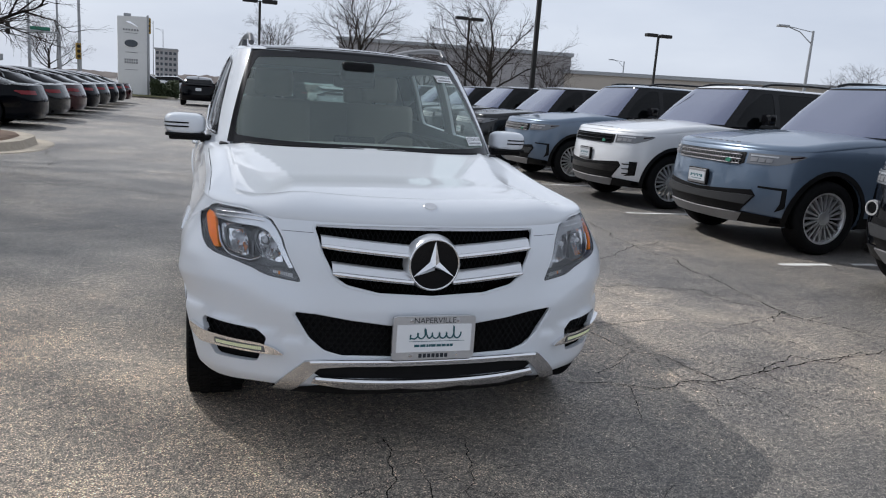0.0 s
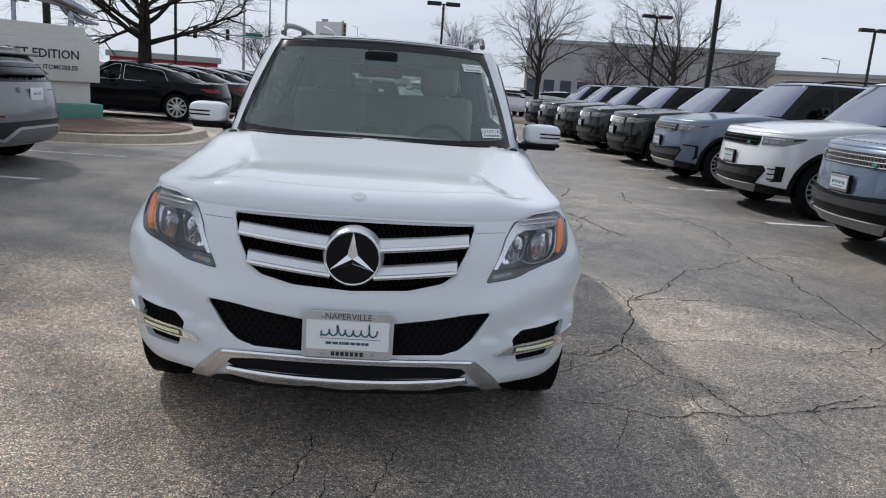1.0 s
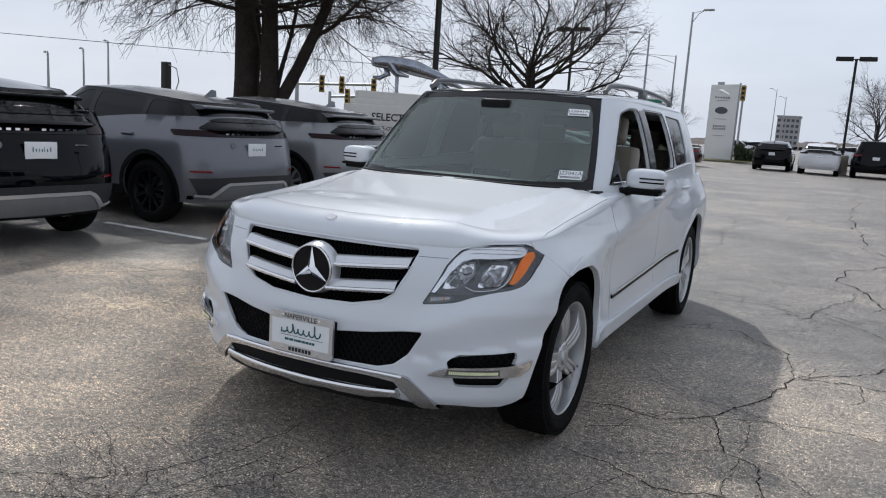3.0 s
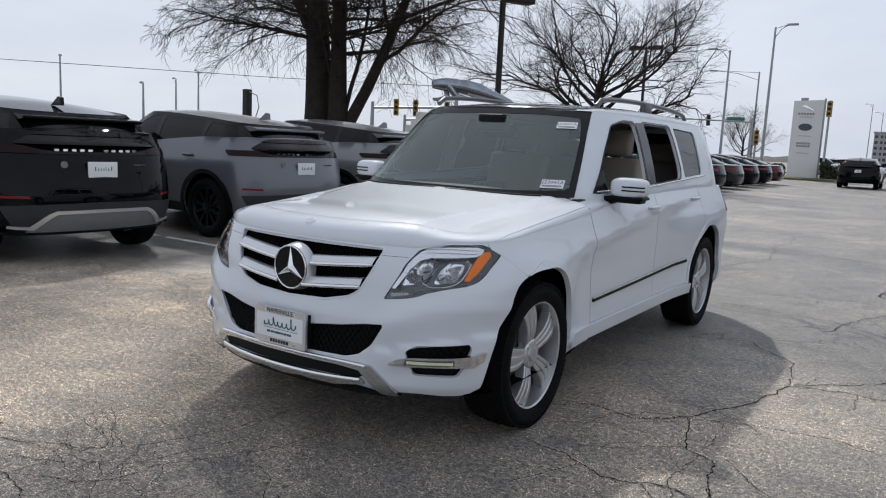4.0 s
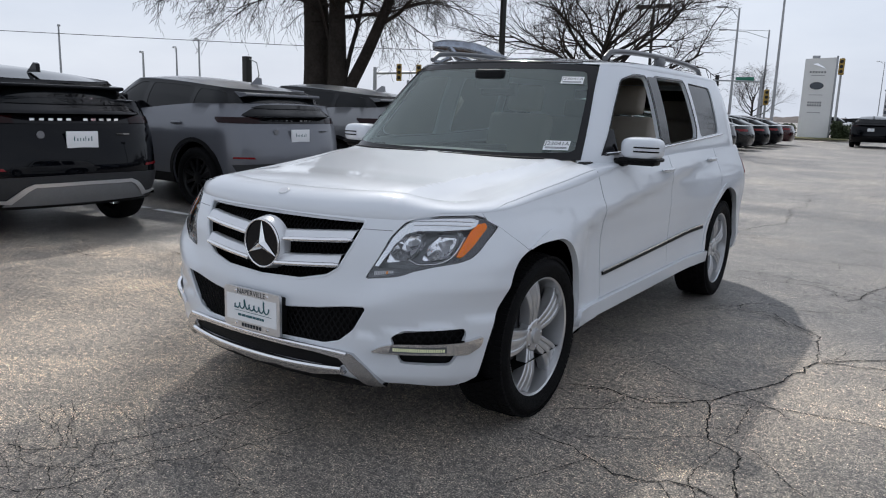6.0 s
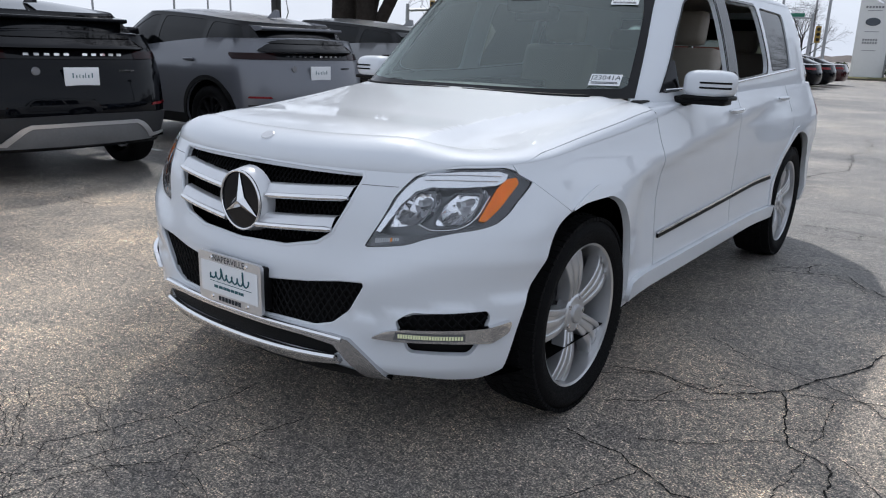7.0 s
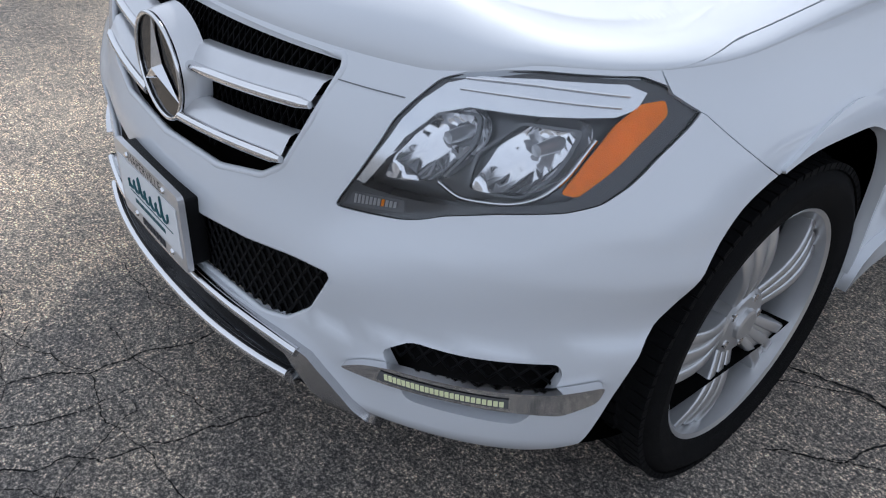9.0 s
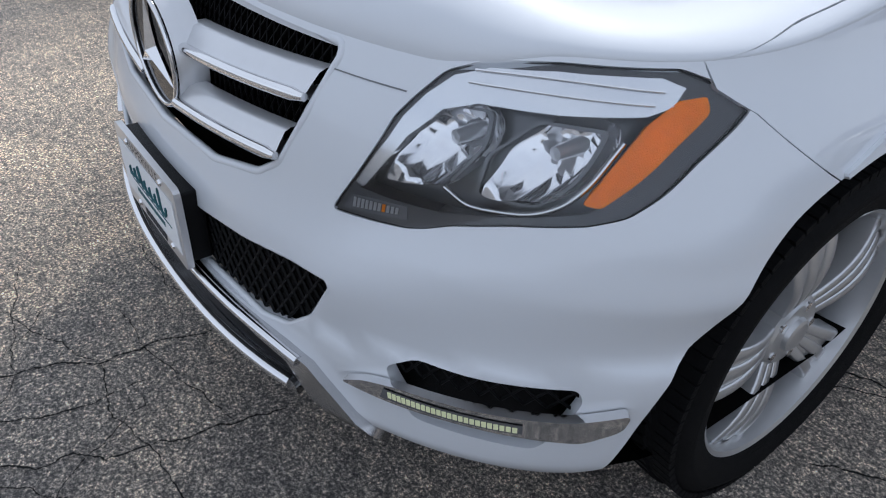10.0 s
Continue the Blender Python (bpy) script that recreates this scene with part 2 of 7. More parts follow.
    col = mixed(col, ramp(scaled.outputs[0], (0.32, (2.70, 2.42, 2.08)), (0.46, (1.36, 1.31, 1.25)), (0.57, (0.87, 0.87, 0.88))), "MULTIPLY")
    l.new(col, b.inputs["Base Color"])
    b.inputs["Roughness"].default_value = 0.48
    b.inputs["Specular IOR Level"].default_value = 0.6
    k = n.new("ShaderNodeBump")
    k.inputs["Strength"].default_value, k.inputs["Distance"].default_value = 0.8, 0.010
    l.new(stones.outputs["Fac"], k.inputs["Height"])
    k2 = n.new("ShaderNodeBump")
    k2.inputs["Strength"].default_value, k2.inputs["Distance"].default_value = 0.25, 0.01
    l.new(chips.outputs["Distance"], k2.inputs["Height"])
    l.new(k.outputs["Normal"], k2.inputs["Normal"])
    l.new(k2.outputs["Normal"], b.inputs["Normal"])
    return m


ASPHALT = asphalt_material()
CRACK = material("crack", (0.026, 0.025, 0.024), 0.95, grain=0.3, size=40, spec=0.1)
GRASS = material("dry_grass", (0.13, 0.125, 0.06), 0.95, grain=0.3, size=3, bump=0.6, bump_size=30)

# ---- building tools ----
from mathutils.geometry import delaunay_2d_cdt


def table(*knots):
    """A smooth monotone curve through (position, value) knots, for arrays."""
    xs, ys = np.array([k[0] for k in knots], float), np.array([k[1] for k in knots], float)
    h, d = np.diff(xs), np.diff(ys) / np.diff(xs)
    m = np.zeros(len(xs))
    for i in range(1, len(xs) - 1):
        if d[i - 1] * d[i] > 0:
            w1, w2 = 2 * h[i] + h[i - 1], h[i] + 2 * h[i - 1]
            m[i] = (w1 + w2) / (w1 / d[i - 1] + w2 / d[i])
    m[0], m[-1] = d[0], d[-1]

    def f(x):
        x = np.clip(np.asarray(x, float), xs[0], xs[-1])
        i = np.clip(np.searchsorted(xs, x) - 1, 0, len(h) - 1)
        t = (x - xs[i]) / h[i]
        return ys[i] * (1 + 2 * t) * (1 - t) ** 2 + h[i] * m[i] * t * (1 - t) ** 2 + ys[i + 1] * t * t * (3 - 2 * t) + h[i] * m[i + 1] * t * t * (t - 1)

    return f


def smooth(x, a, b):
    t = np.clip((np.asarray(x, float) - a) / (b - a), 0, 1)
    return t * t * (3 - 2 * t)


def unit(v):
    return v / np.maximum(np.linalg.norm(v, axis=-1, keepdims=True), 1e-12)


class Build:
    """Collects pieces (points, faces, normals, material slot) into one mesh."""

    def __init__(self):
        self.v, self.f, self.n, self.m, self.count = [], [], [], [], 0

    def add(self, v, f, n=None, slot=0, flip=False):
        v = np.asarray(v, float).reshape(-1, 3)
        f = [list(q) for q in f]
        if flip:
            f = [q[::-1] for q in f]
        if n is None:  # flat faces, each with points of its own
            nv, nn, nf = [], [], []
            for q in f:
                p = v[q]
                k = np.cross(p[1] - p[0], p[2] - p[0])
                if len(q) > 3:
                    k = k + np.cross(p[2] - p[0], p[3] - p[0])
                nf.append(list(range(len(nv), len(nv) + len(q))))
                nv.extend(p)
                nn.extend([k / max(np.linalg.norm(k), 1e-12)] * len(q))
            v, n, f = np.array(nv).reshape(-1, 3), np.array(nn).reshape(-1, 3), nf
        else:
            n = np.asarray(n, float).reshape(-1, 3)
        self.v.append(v)
        self.n.append(n)
        self.f.extend([[i + self.count for i in q] for q in f])
        self.m.extend([slot] * len(f))
        self.count += len(v)
        return self

    def join(self, other, m=None, slot=None):
        if other.count:
            v, n = np.concatenate(other.v), np.concatenate(other.n)
            if m is not None:
                a = np.array(m)
                v = v @ a[:3, :3].T + a[:3, 3]
                n = unit(n @ np.linalg.inv(a[:3, :3]))
            flip = m is not None and np.linalg.det(np.array(m)[:3, :3]) < 0
            for q, s in zip(other.f, other.m):
                self.f.append([i + self.count for i in (q[::-1] if flip else q)])
                self.m.append(s if slot is None else slot)
            self.v.append(v)
            self.n.append(n)
            self.count += len(v)
        return self

    def mirror(self):
        """Adds the other half, mirrored in x."""
        return self.join(self.copy(), Matrix.Diagonal((-1, 1, 1, 1)))

    def copy(self):
        b = Build()
        b.v, b.n, b.f, b.m, b.count = list(self.v), list(self.n), [list(q) for q in self.f], list(self.m), self.count
        return b

    def mesh(self, name, *mats):
        me = bpy.data.meshes.new(name)
        v = np.concatenate(self.v) if self.v else np.zeros((0, 3))
        me.from_pydata([tuple(p) for p in v], [], self.f)
        for k in mats:
            me.materials.append(k)
        if len(me.polygons):
            me.polygons.foreach_set("material_index", np.array(self.m, np.int32))
            me.polygons.foreach_set("use_smooth", np.ones(len(me.polygons), bool))
            me.normals_split_custom_set_from_vertices([tuple(p) for p in np.concatenate(self.n)])
        me.update()
        return me


def part(name, b, mats, parent=None, label="", at=None):
    """Links a Build as one mesh object, under parent."""
    ob = new(name, b.mesh(name, *(mats if isinstance(mats, (list, tuple)) else (mats,))))
    if at is not None:
        ob.matrix_basis = at
    if parent is not None:
        ob.parent = parent
    if label:
        ob["label"] = label
    return ob


def thing(name, m, label, category, group="", kind=""):
    ob = new(name)
    ob.empty_display_size = 0.1
    ob.matrix_basis = m
    return tagged(ob, label, category, group, kind)


def grid(fn, us, vs, out=1, close_u=False):
    """A smooth sheet fn(u, v) over us x vs. out=-1 turns it over."""
    us, vs = np.asarray(us, float), np.asarray(vs, float)
    u, v = np.meshgrid(us, vs, indexing="ij")
    p = fn(u.ravel(), v.ravel())
    e = 1e-4
    n = unit(np.cross(fn(u.ravel() + e, v.ravel()) - fn(u.ravel() - e, v.ravel()), fn(u.ravel(), v.ravel() + e) - fn(u.ravel(), v.ravel() - e))) * out
    a, b = len(us), len(vs)
    f = []
    for i in range(a if close_u else a - 1):
        for j in range(b - 1):
            k = (i + 1) % a
            q = [i * b + j, k * b + j, k * b + j + 1, i * b + j + 1]
            f.append(q if out > 0 else q[::-1])
    return p, f, n


def sheet(p, close=False, out=1):
    """A smooth sheet through an array of points (rows, columns, 3), with normals from the points."""
    p = np.asarray(p, float)
    a, b = p.shape[:2]
    if close:
        du = np.roll(p, -1, 0) - np.roll(p, 1, 0)
    else:
        du = np.gradient(p, axis=0)
    dv = np.gradient(p, axis=1)
    n = unit(np.cross(du, dv)) * out
    f = [[i * b + j, (i + 1) % a * b + j, (i + 1) % a * b + j + 1, i * b + j + 1] for i in range(a if close else a - 1) for j in range(b - 1)]
    return p.reshape(-1, 3), f if out > 0 else [q[::-1] for q in f], n.reshape(-1, 3)


def inside(poly, pts):
    poly, r = np.asarray(poly), np.zeros(len(pts), bool)
    x, y = pts[:, 0], pts[:, 1]
    for (x0, y0), (x1, y1) in zip(poly, np.roll(poly, -1, 0)):
        if y0 != y1:
            r ^= ((y0 > y) != (y1 > y)) & (x < (x1 - x0) * (y - y0) / (y1 - y0) + x0)
    return r


def dense(poly, step):
    """A closed outline with points at most step apart."""
    poly, out = np.asarray(poly, float), []
    for a, b in zip(poly, np.roll(poly, -1, 0)):
        k = max(1, int(np.ceil(np.linalg.norm(b - a) / step)))
        out += [a + (b - a) * i / k for i in range(k)]
    return np.array(out)


def rounded(poly, r, steps=4):
    """A closed outline with its corners rounded by about r."""
    poly, out = np.asarray(poly, float), []
    for p, a, b in zip(poly, np.roll(poly, 1, 0), np.roll(poly, -1, 0)):
        k = min(r, 0.45 * np.linalg.norm(a - p), 0.45 * np.linalg.norm(b - p))
        s, e = p + k * unit(a - p), p + k * unit(b - p)
        out += [(1 - t) ** 2 * s + 2 * t * (1 - t) * p + t * t * e for t in np.linspace(0, 1, steps + 1)]
    return np.array(out)


def patch(fn, outer, holes=(), step=0.05, out=1, rim=0.0, lift=0.0):
    """A panel of the surface fn(u, v) bounded by outer, with holes. rim: its edges turn in by that much. lift: how proud it lies."""
    loops = [dense(outer, step)] + [dense(h, step) for h in holes]
    lo, hi = loops[0].min(0), loops[0].max(0)
    gu, gv = np.meshgrid(np.arange(lo[0] + step / 2, hi[0], step), np.arange(lo[1] + step / 2, hi[1], step))
    inner = np.stack([gu.ravel(), gv.ravel()], 1)
    keep = inside(loops[0], inner)
    for h in loops[1:]:
        keep &= ~inside(h, inner)
    edge = np.concatenate(loops)
    inner = inner[keep]
    if len(inner):
        near = np.array([((edge - p) ** 2).sum(1).min() for p in inner])
        inner = inner[near > (0.4 * step) ** 2]
    pts = np.concatenate([edge, inner])
    lines, k = [], 0
    for q in loops:
        lines += [(k + i, k + (i + 1) % len(q)) for i in range(len(q))]
        k += len(q)
    vs, _, fs, _, _, _ = delaunay_2d_cdt([Vector(p) for p in pts], lines, [], 0, 1e-6)
    vs = np.array([tuple(p) for p in vs])
    fs = np.array([list(q) for q in fs])
    mid = vs[fs].mean(1)
    ok = inside(loops[0], mid)
    for h in loops[1:]:
        ok &= ~inside(h, mid)
    fs = fs[ok]
    a = vs[fs]
    turn = (a[:, 1, 0] - a[:, 0, 0]) * (a[:, 2, 1] - a[:, 0, 1]) - (a[:, 1, 1] - a[:, 0, 1]) * (a[:, 2, 0] - a[:, 0, 0])
    fs[turn * out < 0] = fs[turn * out < 0][:, ::-1]

    def place(q):
        u, v, e = q[:, 0], q[:, 1], 1e-4
        p = fn(u, v)
        n = unit(np.cross(fn(u + e, v) - fn(u - e, v), fn(u, v + e) - fn(u, v - e))) * out
        return p + n * lift, n

    b = Build()
    p, n = place(vs)
    b.add(p, fs.tolist(), n)
    if rim:
        for q, sign in zip(loops, [1] + [-1] * len(holes)):
            p, n = place(q)
            k = len(q)
            area = np.sum(q[:, 0] * np.roll(q[:, 1], -1) - q[:, 1] * np.roll(q[:, 0], -1))
            t = unit(np.roll(p, -1, 0) - np.roll(p, 1, 0))
            side = unit(np.cross(t, n)) * (1 if area * sign * out > 0 else -1)
            f = [[i, (i + 1) % k, k + (i + 1) % k, k + i] for i in range(k)]
            if area * sign * out > 0:
                f = [w[::-1] for w in f]
            b.add(np.concatenate([p, p - n * rim]), f, np.concatenate([side, side]))
    return b


def revolve(profile, steps=48, axis=0, tight=True):
    """Turns a profile of (along, radius) points about an axis."""
    prof = np.asarray(profile, float)
    a = np.linspace(0, 2 * np.pi, steps, endpoint=False)
    along, rad = prof[:, 0], prof[:, 1]
    p = np.zeros((steps, len(prof), 3))
    o = [(axis + 1) % 3, (axis + 2) % 3]
    p[:, :, axis] = along
    p[:, :, o[0]] = np.cos(a)[:, None] * rad
    p[:, :, o[1]] = np.sin(a)[:, None] * rad
    b = Build()
    if tight:  # each band has its own normals, so that edges stay sharp where the profile turns
        for j in range(len(prof) - 1):
            d = prof[j + 1] - prof[j]
            k = np.zeros((steps, 2, 3))
            k[:, :, axis] = -d[1]
            k[:, :, o[0]] = np.cos(a)[:, None] * d[0]
            k[:, :, o[1]] = np.sin(a)[:, None] * d[0]
            f = [[2 * i, 2 * ((i + 1) % steps), 2 * ((i + 1) % steps) + 1, 2 * i + 1] for i in range(steps)]
            b.add(p[:, j : j + 2].reshape(-1, 3), f, unit(k.reshape(-1, 3)))
    else:
        v, f, n = sheet(p, True)
        b.add(v, f, n)
    return b


def tube(path, radius, sides=8, caps=True):
    """A round bar along a path; radius: one number or one a point."""
    path = np.asarray(path, float)
    k = len(path)
    rad = np.broadcast_to(np.asarray(radius, float), (k,))
    t = unit(np.gradient(path, axis=0))
    up = np.tile(np.array([0.0, 0, 1]), (k, 1))
    up[np.abs(t[:, 2]) > 0.95] = (0, 1, 0)
    s = unit(np.cross(t, up))
    w = np.cross(s, t)
    a = np.linspace(0, 2 * np.pi, sides, endpoint=False)
    n = s[:, None] * np.cos(a)[None, :, None] + w[:, None] * np.sin(a)[None, :, None]
    p = path[:, None] + n * rad[:, None, None]
    f = [[i * sides + j, (i + 1) * sides + j, (i + 1) * sides + (j + 1) % sides, i * sides + (j + 1) % sides] for i in range(k - 1) for j in range(sides)]
    b = Build().add(p.reshape(-1, 3), f, n.reshape(-1, 3))
    if caps:
        b.add(p[0], [list(range(sides))])
        b.add(p[-1], [list(range(sides))[::-1]])
    return b


def box(x0, x1, y0, y1, z0, z1, r=0.0):
    """A box with its edges cut by r."""
    b = Build()
    if r <= 0:
        v = [(x, y, z) for x in (x0, x1) for y in (y0, y1) for z in (z0, z1)]
        return b.add(v, [[0, 1, 3, 2], [4, 6, 7, 5], [0, 4, 5, 1], [2, 3, 7, 6], [0, 2, 6, 4], [1, 5, 7, 3]])
    bm = bmesh.new()
    bmesh.ops.create_cube(bm, size=1, matrix=Matrix.LocRotScale(((x0 + x1) / 2, (y0 + y1) / 2, (z0 + z1) / 2), None, (x1 - x0, y1 - y0, z1 - z0)))
    bmesh.ops.bevel(bm, geom=bm.edges[:] + bm.verts[:], offset=r, segments=2, profile=0.6, affect="EDGES")
    bm.normal_update()
    for k, p in enumerate(bm.verts):
        p.index = k
    v, n = [tuple(p.co) for p in bm.verts], [tuple(p.normal) for p in bm.verts]
    b.add(v, [[p.index for p in q.verts] for q in bm.faces], n)
    bm.free()
    return b


def prism(outline, y0, y1, axis=1):
    """A flat outline of (a, b) pairs, thick from y0 to y1 along the axis (x: a, b are y, z; y: x, z; z: x, y)."""
    o = np.asarray(outline, float)
    k = len(o)
    area = np.sum(o[:, 0] * np.roll(o[:, 1], -1) - o[:, 1] * np.roll(o[:, 0], -1))
    if area < 0:
        o = o[::-1]
    v = np.zeros((2, k, 3))
    rest = [i for i in range(3) if i != axis]
    for i, y in enumerate((y0, y1)):
        v[i, :, axis], v[i, :, rest[0]], v[i, :, rest[1]] = y, o[:, 0], o[:, 1]
    f = [list(range(k)), list(range(2 * k - 1, k - 1, -1))] + [[(i + 1) % k, i, k + i, k + (i + 1) % k] for i in range(k)]
    if axis != 1:
        f = [q[::-1] for q in f]
    return Build().add(v.reshape(-1, 3), f)


class Shell:
    """The skin of a car: an outline in plan at every height, round in front and behind, with a deck on top.
    Its running coordinate s equals y along the side, and goes on round the corners to the middle in front and behind."""

    def __init__(self, front, rear, width, ya, yb, nf=2.3, nr=2.6, top=None, deck=None, crown=0.04, blend=0.10):
        self.front, self.rear, self.width, self.ya, self.yb, self.nf, self.nr = front, rear, width, ya, yb, nf, nr
        self.top, self.deck_z, self.crown, self.blend = top, deck, crown, blend
        self.s0, self.s1 = ya - 1.0, yb + 1.0

    def lat(self, s, z):
        s, z = np.asarray(s, float), np.asarray(z, float)
        th = np.clip(s - self.s0, -0.02, 1) * np.pi / 2
        ph = np.clip(self.s1 - s, -0.02, 1) * np.pi / 2
        mid = np.clip(s, self.ya, self.yb)
        w = self.width(mid, z)
        F, R = self.front(z), self.rear(z)

        def power(q, n):
            return np.sign(q) * np.abs(q) ** (2 / n)

        x = w * np.where(s < self.ya, power(np.sin(th), self.nf), np.where(s > self.yb, power(np.sin(ph), self.nr), 1))
        y = np.where(s < self.ya, F + (self.ya - F) * (1 - power(np.cos(th), self.nf)), np.where(s > self.yb, R - (R - self.yb) * (1 - power(np.cos(ph), self.nr)), s))
        return np.stack([x, y, z + 0 * x], -1)

    def s_front(self, x, z):
        """The running coordinate of the point at x in front."""
        q = np.clip(np.asarray(x, float) / self.width(np.full(np.shape(x), self.ya), np.asarray(z, float)), 0, 1)
        return self.s0 + np.arcsin(q ** (self.nf / 2)) * 2 / np.pi

    def s_rear(self, x, z):
        q = np.clip(np.asarray(x, float) / self.width(np.full(np.shape(x), self.yb), np.asarray(z, float)), 0, 1)
        return self.s1 - np.arcsin(q ** (self.nr / 2)) * 2 / np.pi

    def fx(self, x, z):
        """The front skin as a function of x and z, both sides of the middle."""
        x, z = np.asarray(x, float), np.asarray(z, float)
        p = self.lat(self.s_front(np.abs(x), z), z)
        p[..., 0] = x
        return p

    def rx(self, x, z):
        x, z = np.asarray(x, float), np.asarray(z, float)
        p = self.lat(self.s_rear(np.abs(x), z), z)
        p[..., 0] = x
        return p

    def surface(self, x, y):
        w = self.width(np.clip(y, self.ya, self.yb), self.top(np.clip(y, self.ya, self.yb)))
        return self.deck_z(y) - self.crown * (x / np.maximum(w, 0.1)) ** 2

    def deck(self, s, q):
        """q 0 to 1: round the edge from the skin's top; 1 to 2: on to the middle line."""
        s, q = np.asarray(s, float), np.asarray(q, float)
        zt = self.top(s)
        o = self.lat(s, zt)
        e = 1e-3
        t = unit(self.lat(s + e, zt) - self.lat(s - e, zt))
        inward = np.stack([-t[..., 1], t[..., 0], 0 * zt], -1)
        edge = o + inward * self.blend
        h = self.surface(edge[..., 0], edge[..., 1]) - zt
        a = np.clip(q, 0, 1) * np.pi / 2
        p = o + inward * (self.blend * (1 - np.cos(a)))[..., None]
        p[..., 2] = zt + h * np.sin(a)
        k = np.clip(q - 1, 0, 1)
        # towards the middle, bending to the hood's own line
        yc = np.clip(edge[..., 1], self.lat(self.s0, self.top(self.s0))[..., 1] + self.blend, self.lat(self.s1, self.top(self.s1))[..., 1] - self.blend)
        far = np.stack([0 * zt, yc + (edge[..., 1] - yc), 0 * zt], -1)
        inner = edge + (far - edge) * k[..., None]
        inner[..., 2] = self.surface(inner[..., 0], inner[..., 1])
        return np.where((q > 1)[..., None], inner, p)


class Cabin(Shell):
    """The upper part of a car; its roofline falls by slope from y0 to y1."""

    slope, y0, y1, z0, z1, level = 0.0, 0.0, 1.0, 0.0, 1.0, False

    def fall(self, p):
        p[..., 2] -= self.slope * np.clip((p[..., 1] - self.y0) / (self.y1 - self.y0), 0, 1.2) ** 1.5 * np.clip((p[..., 2] - self.z0) / (self.z1 - self.z0), 0, 1.3)
        return p

    def lat(self, s, z):
        p = super().lat(s, z)
        return p if self.level else self.fall(p)

    def deck(self, s, q):
        self.level = True
        p = super().deck(s, q)
        self.level = False
        return self.fall(p)


# ---- ground ----
def ground():
    b = Build().add(*grid(lambda u, v: np.stack([u, v, 0 * u], -1), np.linspace(-700, 700, 29), np.linspace(-700, 700, 29)))
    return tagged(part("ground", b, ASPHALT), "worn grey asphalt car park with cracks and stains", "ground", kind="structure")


GROUND = ground()


def slab(outline, z0, z1, inset=0.0):
    """A low flat body over an outline of (x, y), its top edge drawn in by inset."""
    o = np.asarray(outline, float)
    if np.sum(o[:, 0] * np.roll(o[:, 1], -1) - o[:, 1] * np.roll(o[:, 0], -1)) < 0:
        o = o[::-1]
    t = unit(np.roll(o, -1, 0) - np.roll(o, 1, 0))
    n = np.stack([-t[:, 1], t[:, 0]], 1)
    i = o + n * inset
    k = len(o)
    b = Build()
    v = np.concatenate([np.c_[o, np.full(k, z0)], np.c_[i, np.full(k, z1)]])
    b.add(v, [[j, (j + 1) % k, k + (j + 1) % k, k + j] for j in range(k)])
    b.join(patch(lambda u, w: np.stack([u, w, 0 * u + z1], -1), i, step=3.0))
    return b


# planted island with its kerb
ISLAND = rounded([(-13.5, 7.95), (-7.6, 7.95), (-6.7, 9.15), (-4.7, 9.3), (-3.75, 10.4), (-3.75, 12.4), (-4.9, 13.5), (-13.5, 13.7)], 0.9, 6)
apron = slab(np.array(ISLAND) + 0.28 * unit(np.array(ISLAND) - np.array([-8.5, 11.0])), 0.0, 0.018, 0.02)
tagged(part("gutter", apron, CONCRETE), "pale concrete gutter round the planted island", "kerb", kind="structure")
tagged(part("kerb", slab(ISLAND, 0.0, 0.15, 0.05), CONCRETE), "pale concrete kerb round the planted island", "kerb", kind="structure")
_mul = np.array(ISLAND)
_mul = np.array([-8.5, 11.0]) + (_mul - np.array([-8.5, 11.0])) * np.array([0.955, 0.90])
tagged(part("flower_bed", slab(_mul, 0.10, 0.185, 0.10), MULCH), "brown mulch bed inside the kerb", "flower bed", kind="structure")
LAWN = rounded([(-60, 13.9), (-13.7, 13.9), (-10.6, 15.0), (-10.6, 50), (-7.5, 50.5), (-3.0, 50.5), (-3.0, 55), (-60, 55)], 0.8, 4)
tagged(part("lawn_kerb", slab(LAWN, 0.0, 0.14, 0.05), CONCRETE), "concrete kerb along the dry lawn", "kerb", kind="structure")
tagged(part("lawn", slab(np.array([-30, 35]) + (np.array(LAWN) - np.array([-30, 35])) * 0.992, 0.10, 0.17, 0.1), GRASS), "dry winter grass strip", "lawn", kind="structure")
END_ISLAND = rounded([(3.9, 29.0), (11.0, 28.6), (11.0, 31.4), (4.4, 31.2)], 0.8, 5)
tagged(part("end_kerb", slab(END_ISLAND, 0.0, 0.15, 0.05), CONCRETE), "concrete kerb at the end of the row", "kerb", kind="structure")
tagged(part("end_bed", slab(np.array([7.5, 30.0]) + (np.array(END_ISLAND) - np.array([7.5, 30.0])) * 0.93, 0.1, 0.17, 0.08), MULCH), "brown mulch bed at the end of the row", "flower bed", kind="structure")


def line_mark(x0, x1, y, w=0.10, seed=0):
    """A worn painted line, its edges ragged."""
    r = random.Random(seed)
    xs = np.linspace(x0, x1, 40)
    lo = [y - w / 2 * (1 - 0.5 * r.random() ** 3) for _ in xs]
    hi = [y + w / 2 * (1 - 0.5 * r.random() ** 3) for _ in xs]
    b = Build()
    for i in range(39):
        if r.random() < 0.07:
            continue
        b.add([(xs[i], lo[i], 0.004), (xs[i + 1], lo[i + 1], 0.004), (xs[i + 1], hi[i + 1], 0.004), (xs[i], hi[i], 0.004)], [[0, 1, 2, 3]])
    return tagged(part("bay_line", b, PAINT_LINE), "worn white parking bay line on the asphalt", "road marking", "parking bay lines", "structure")


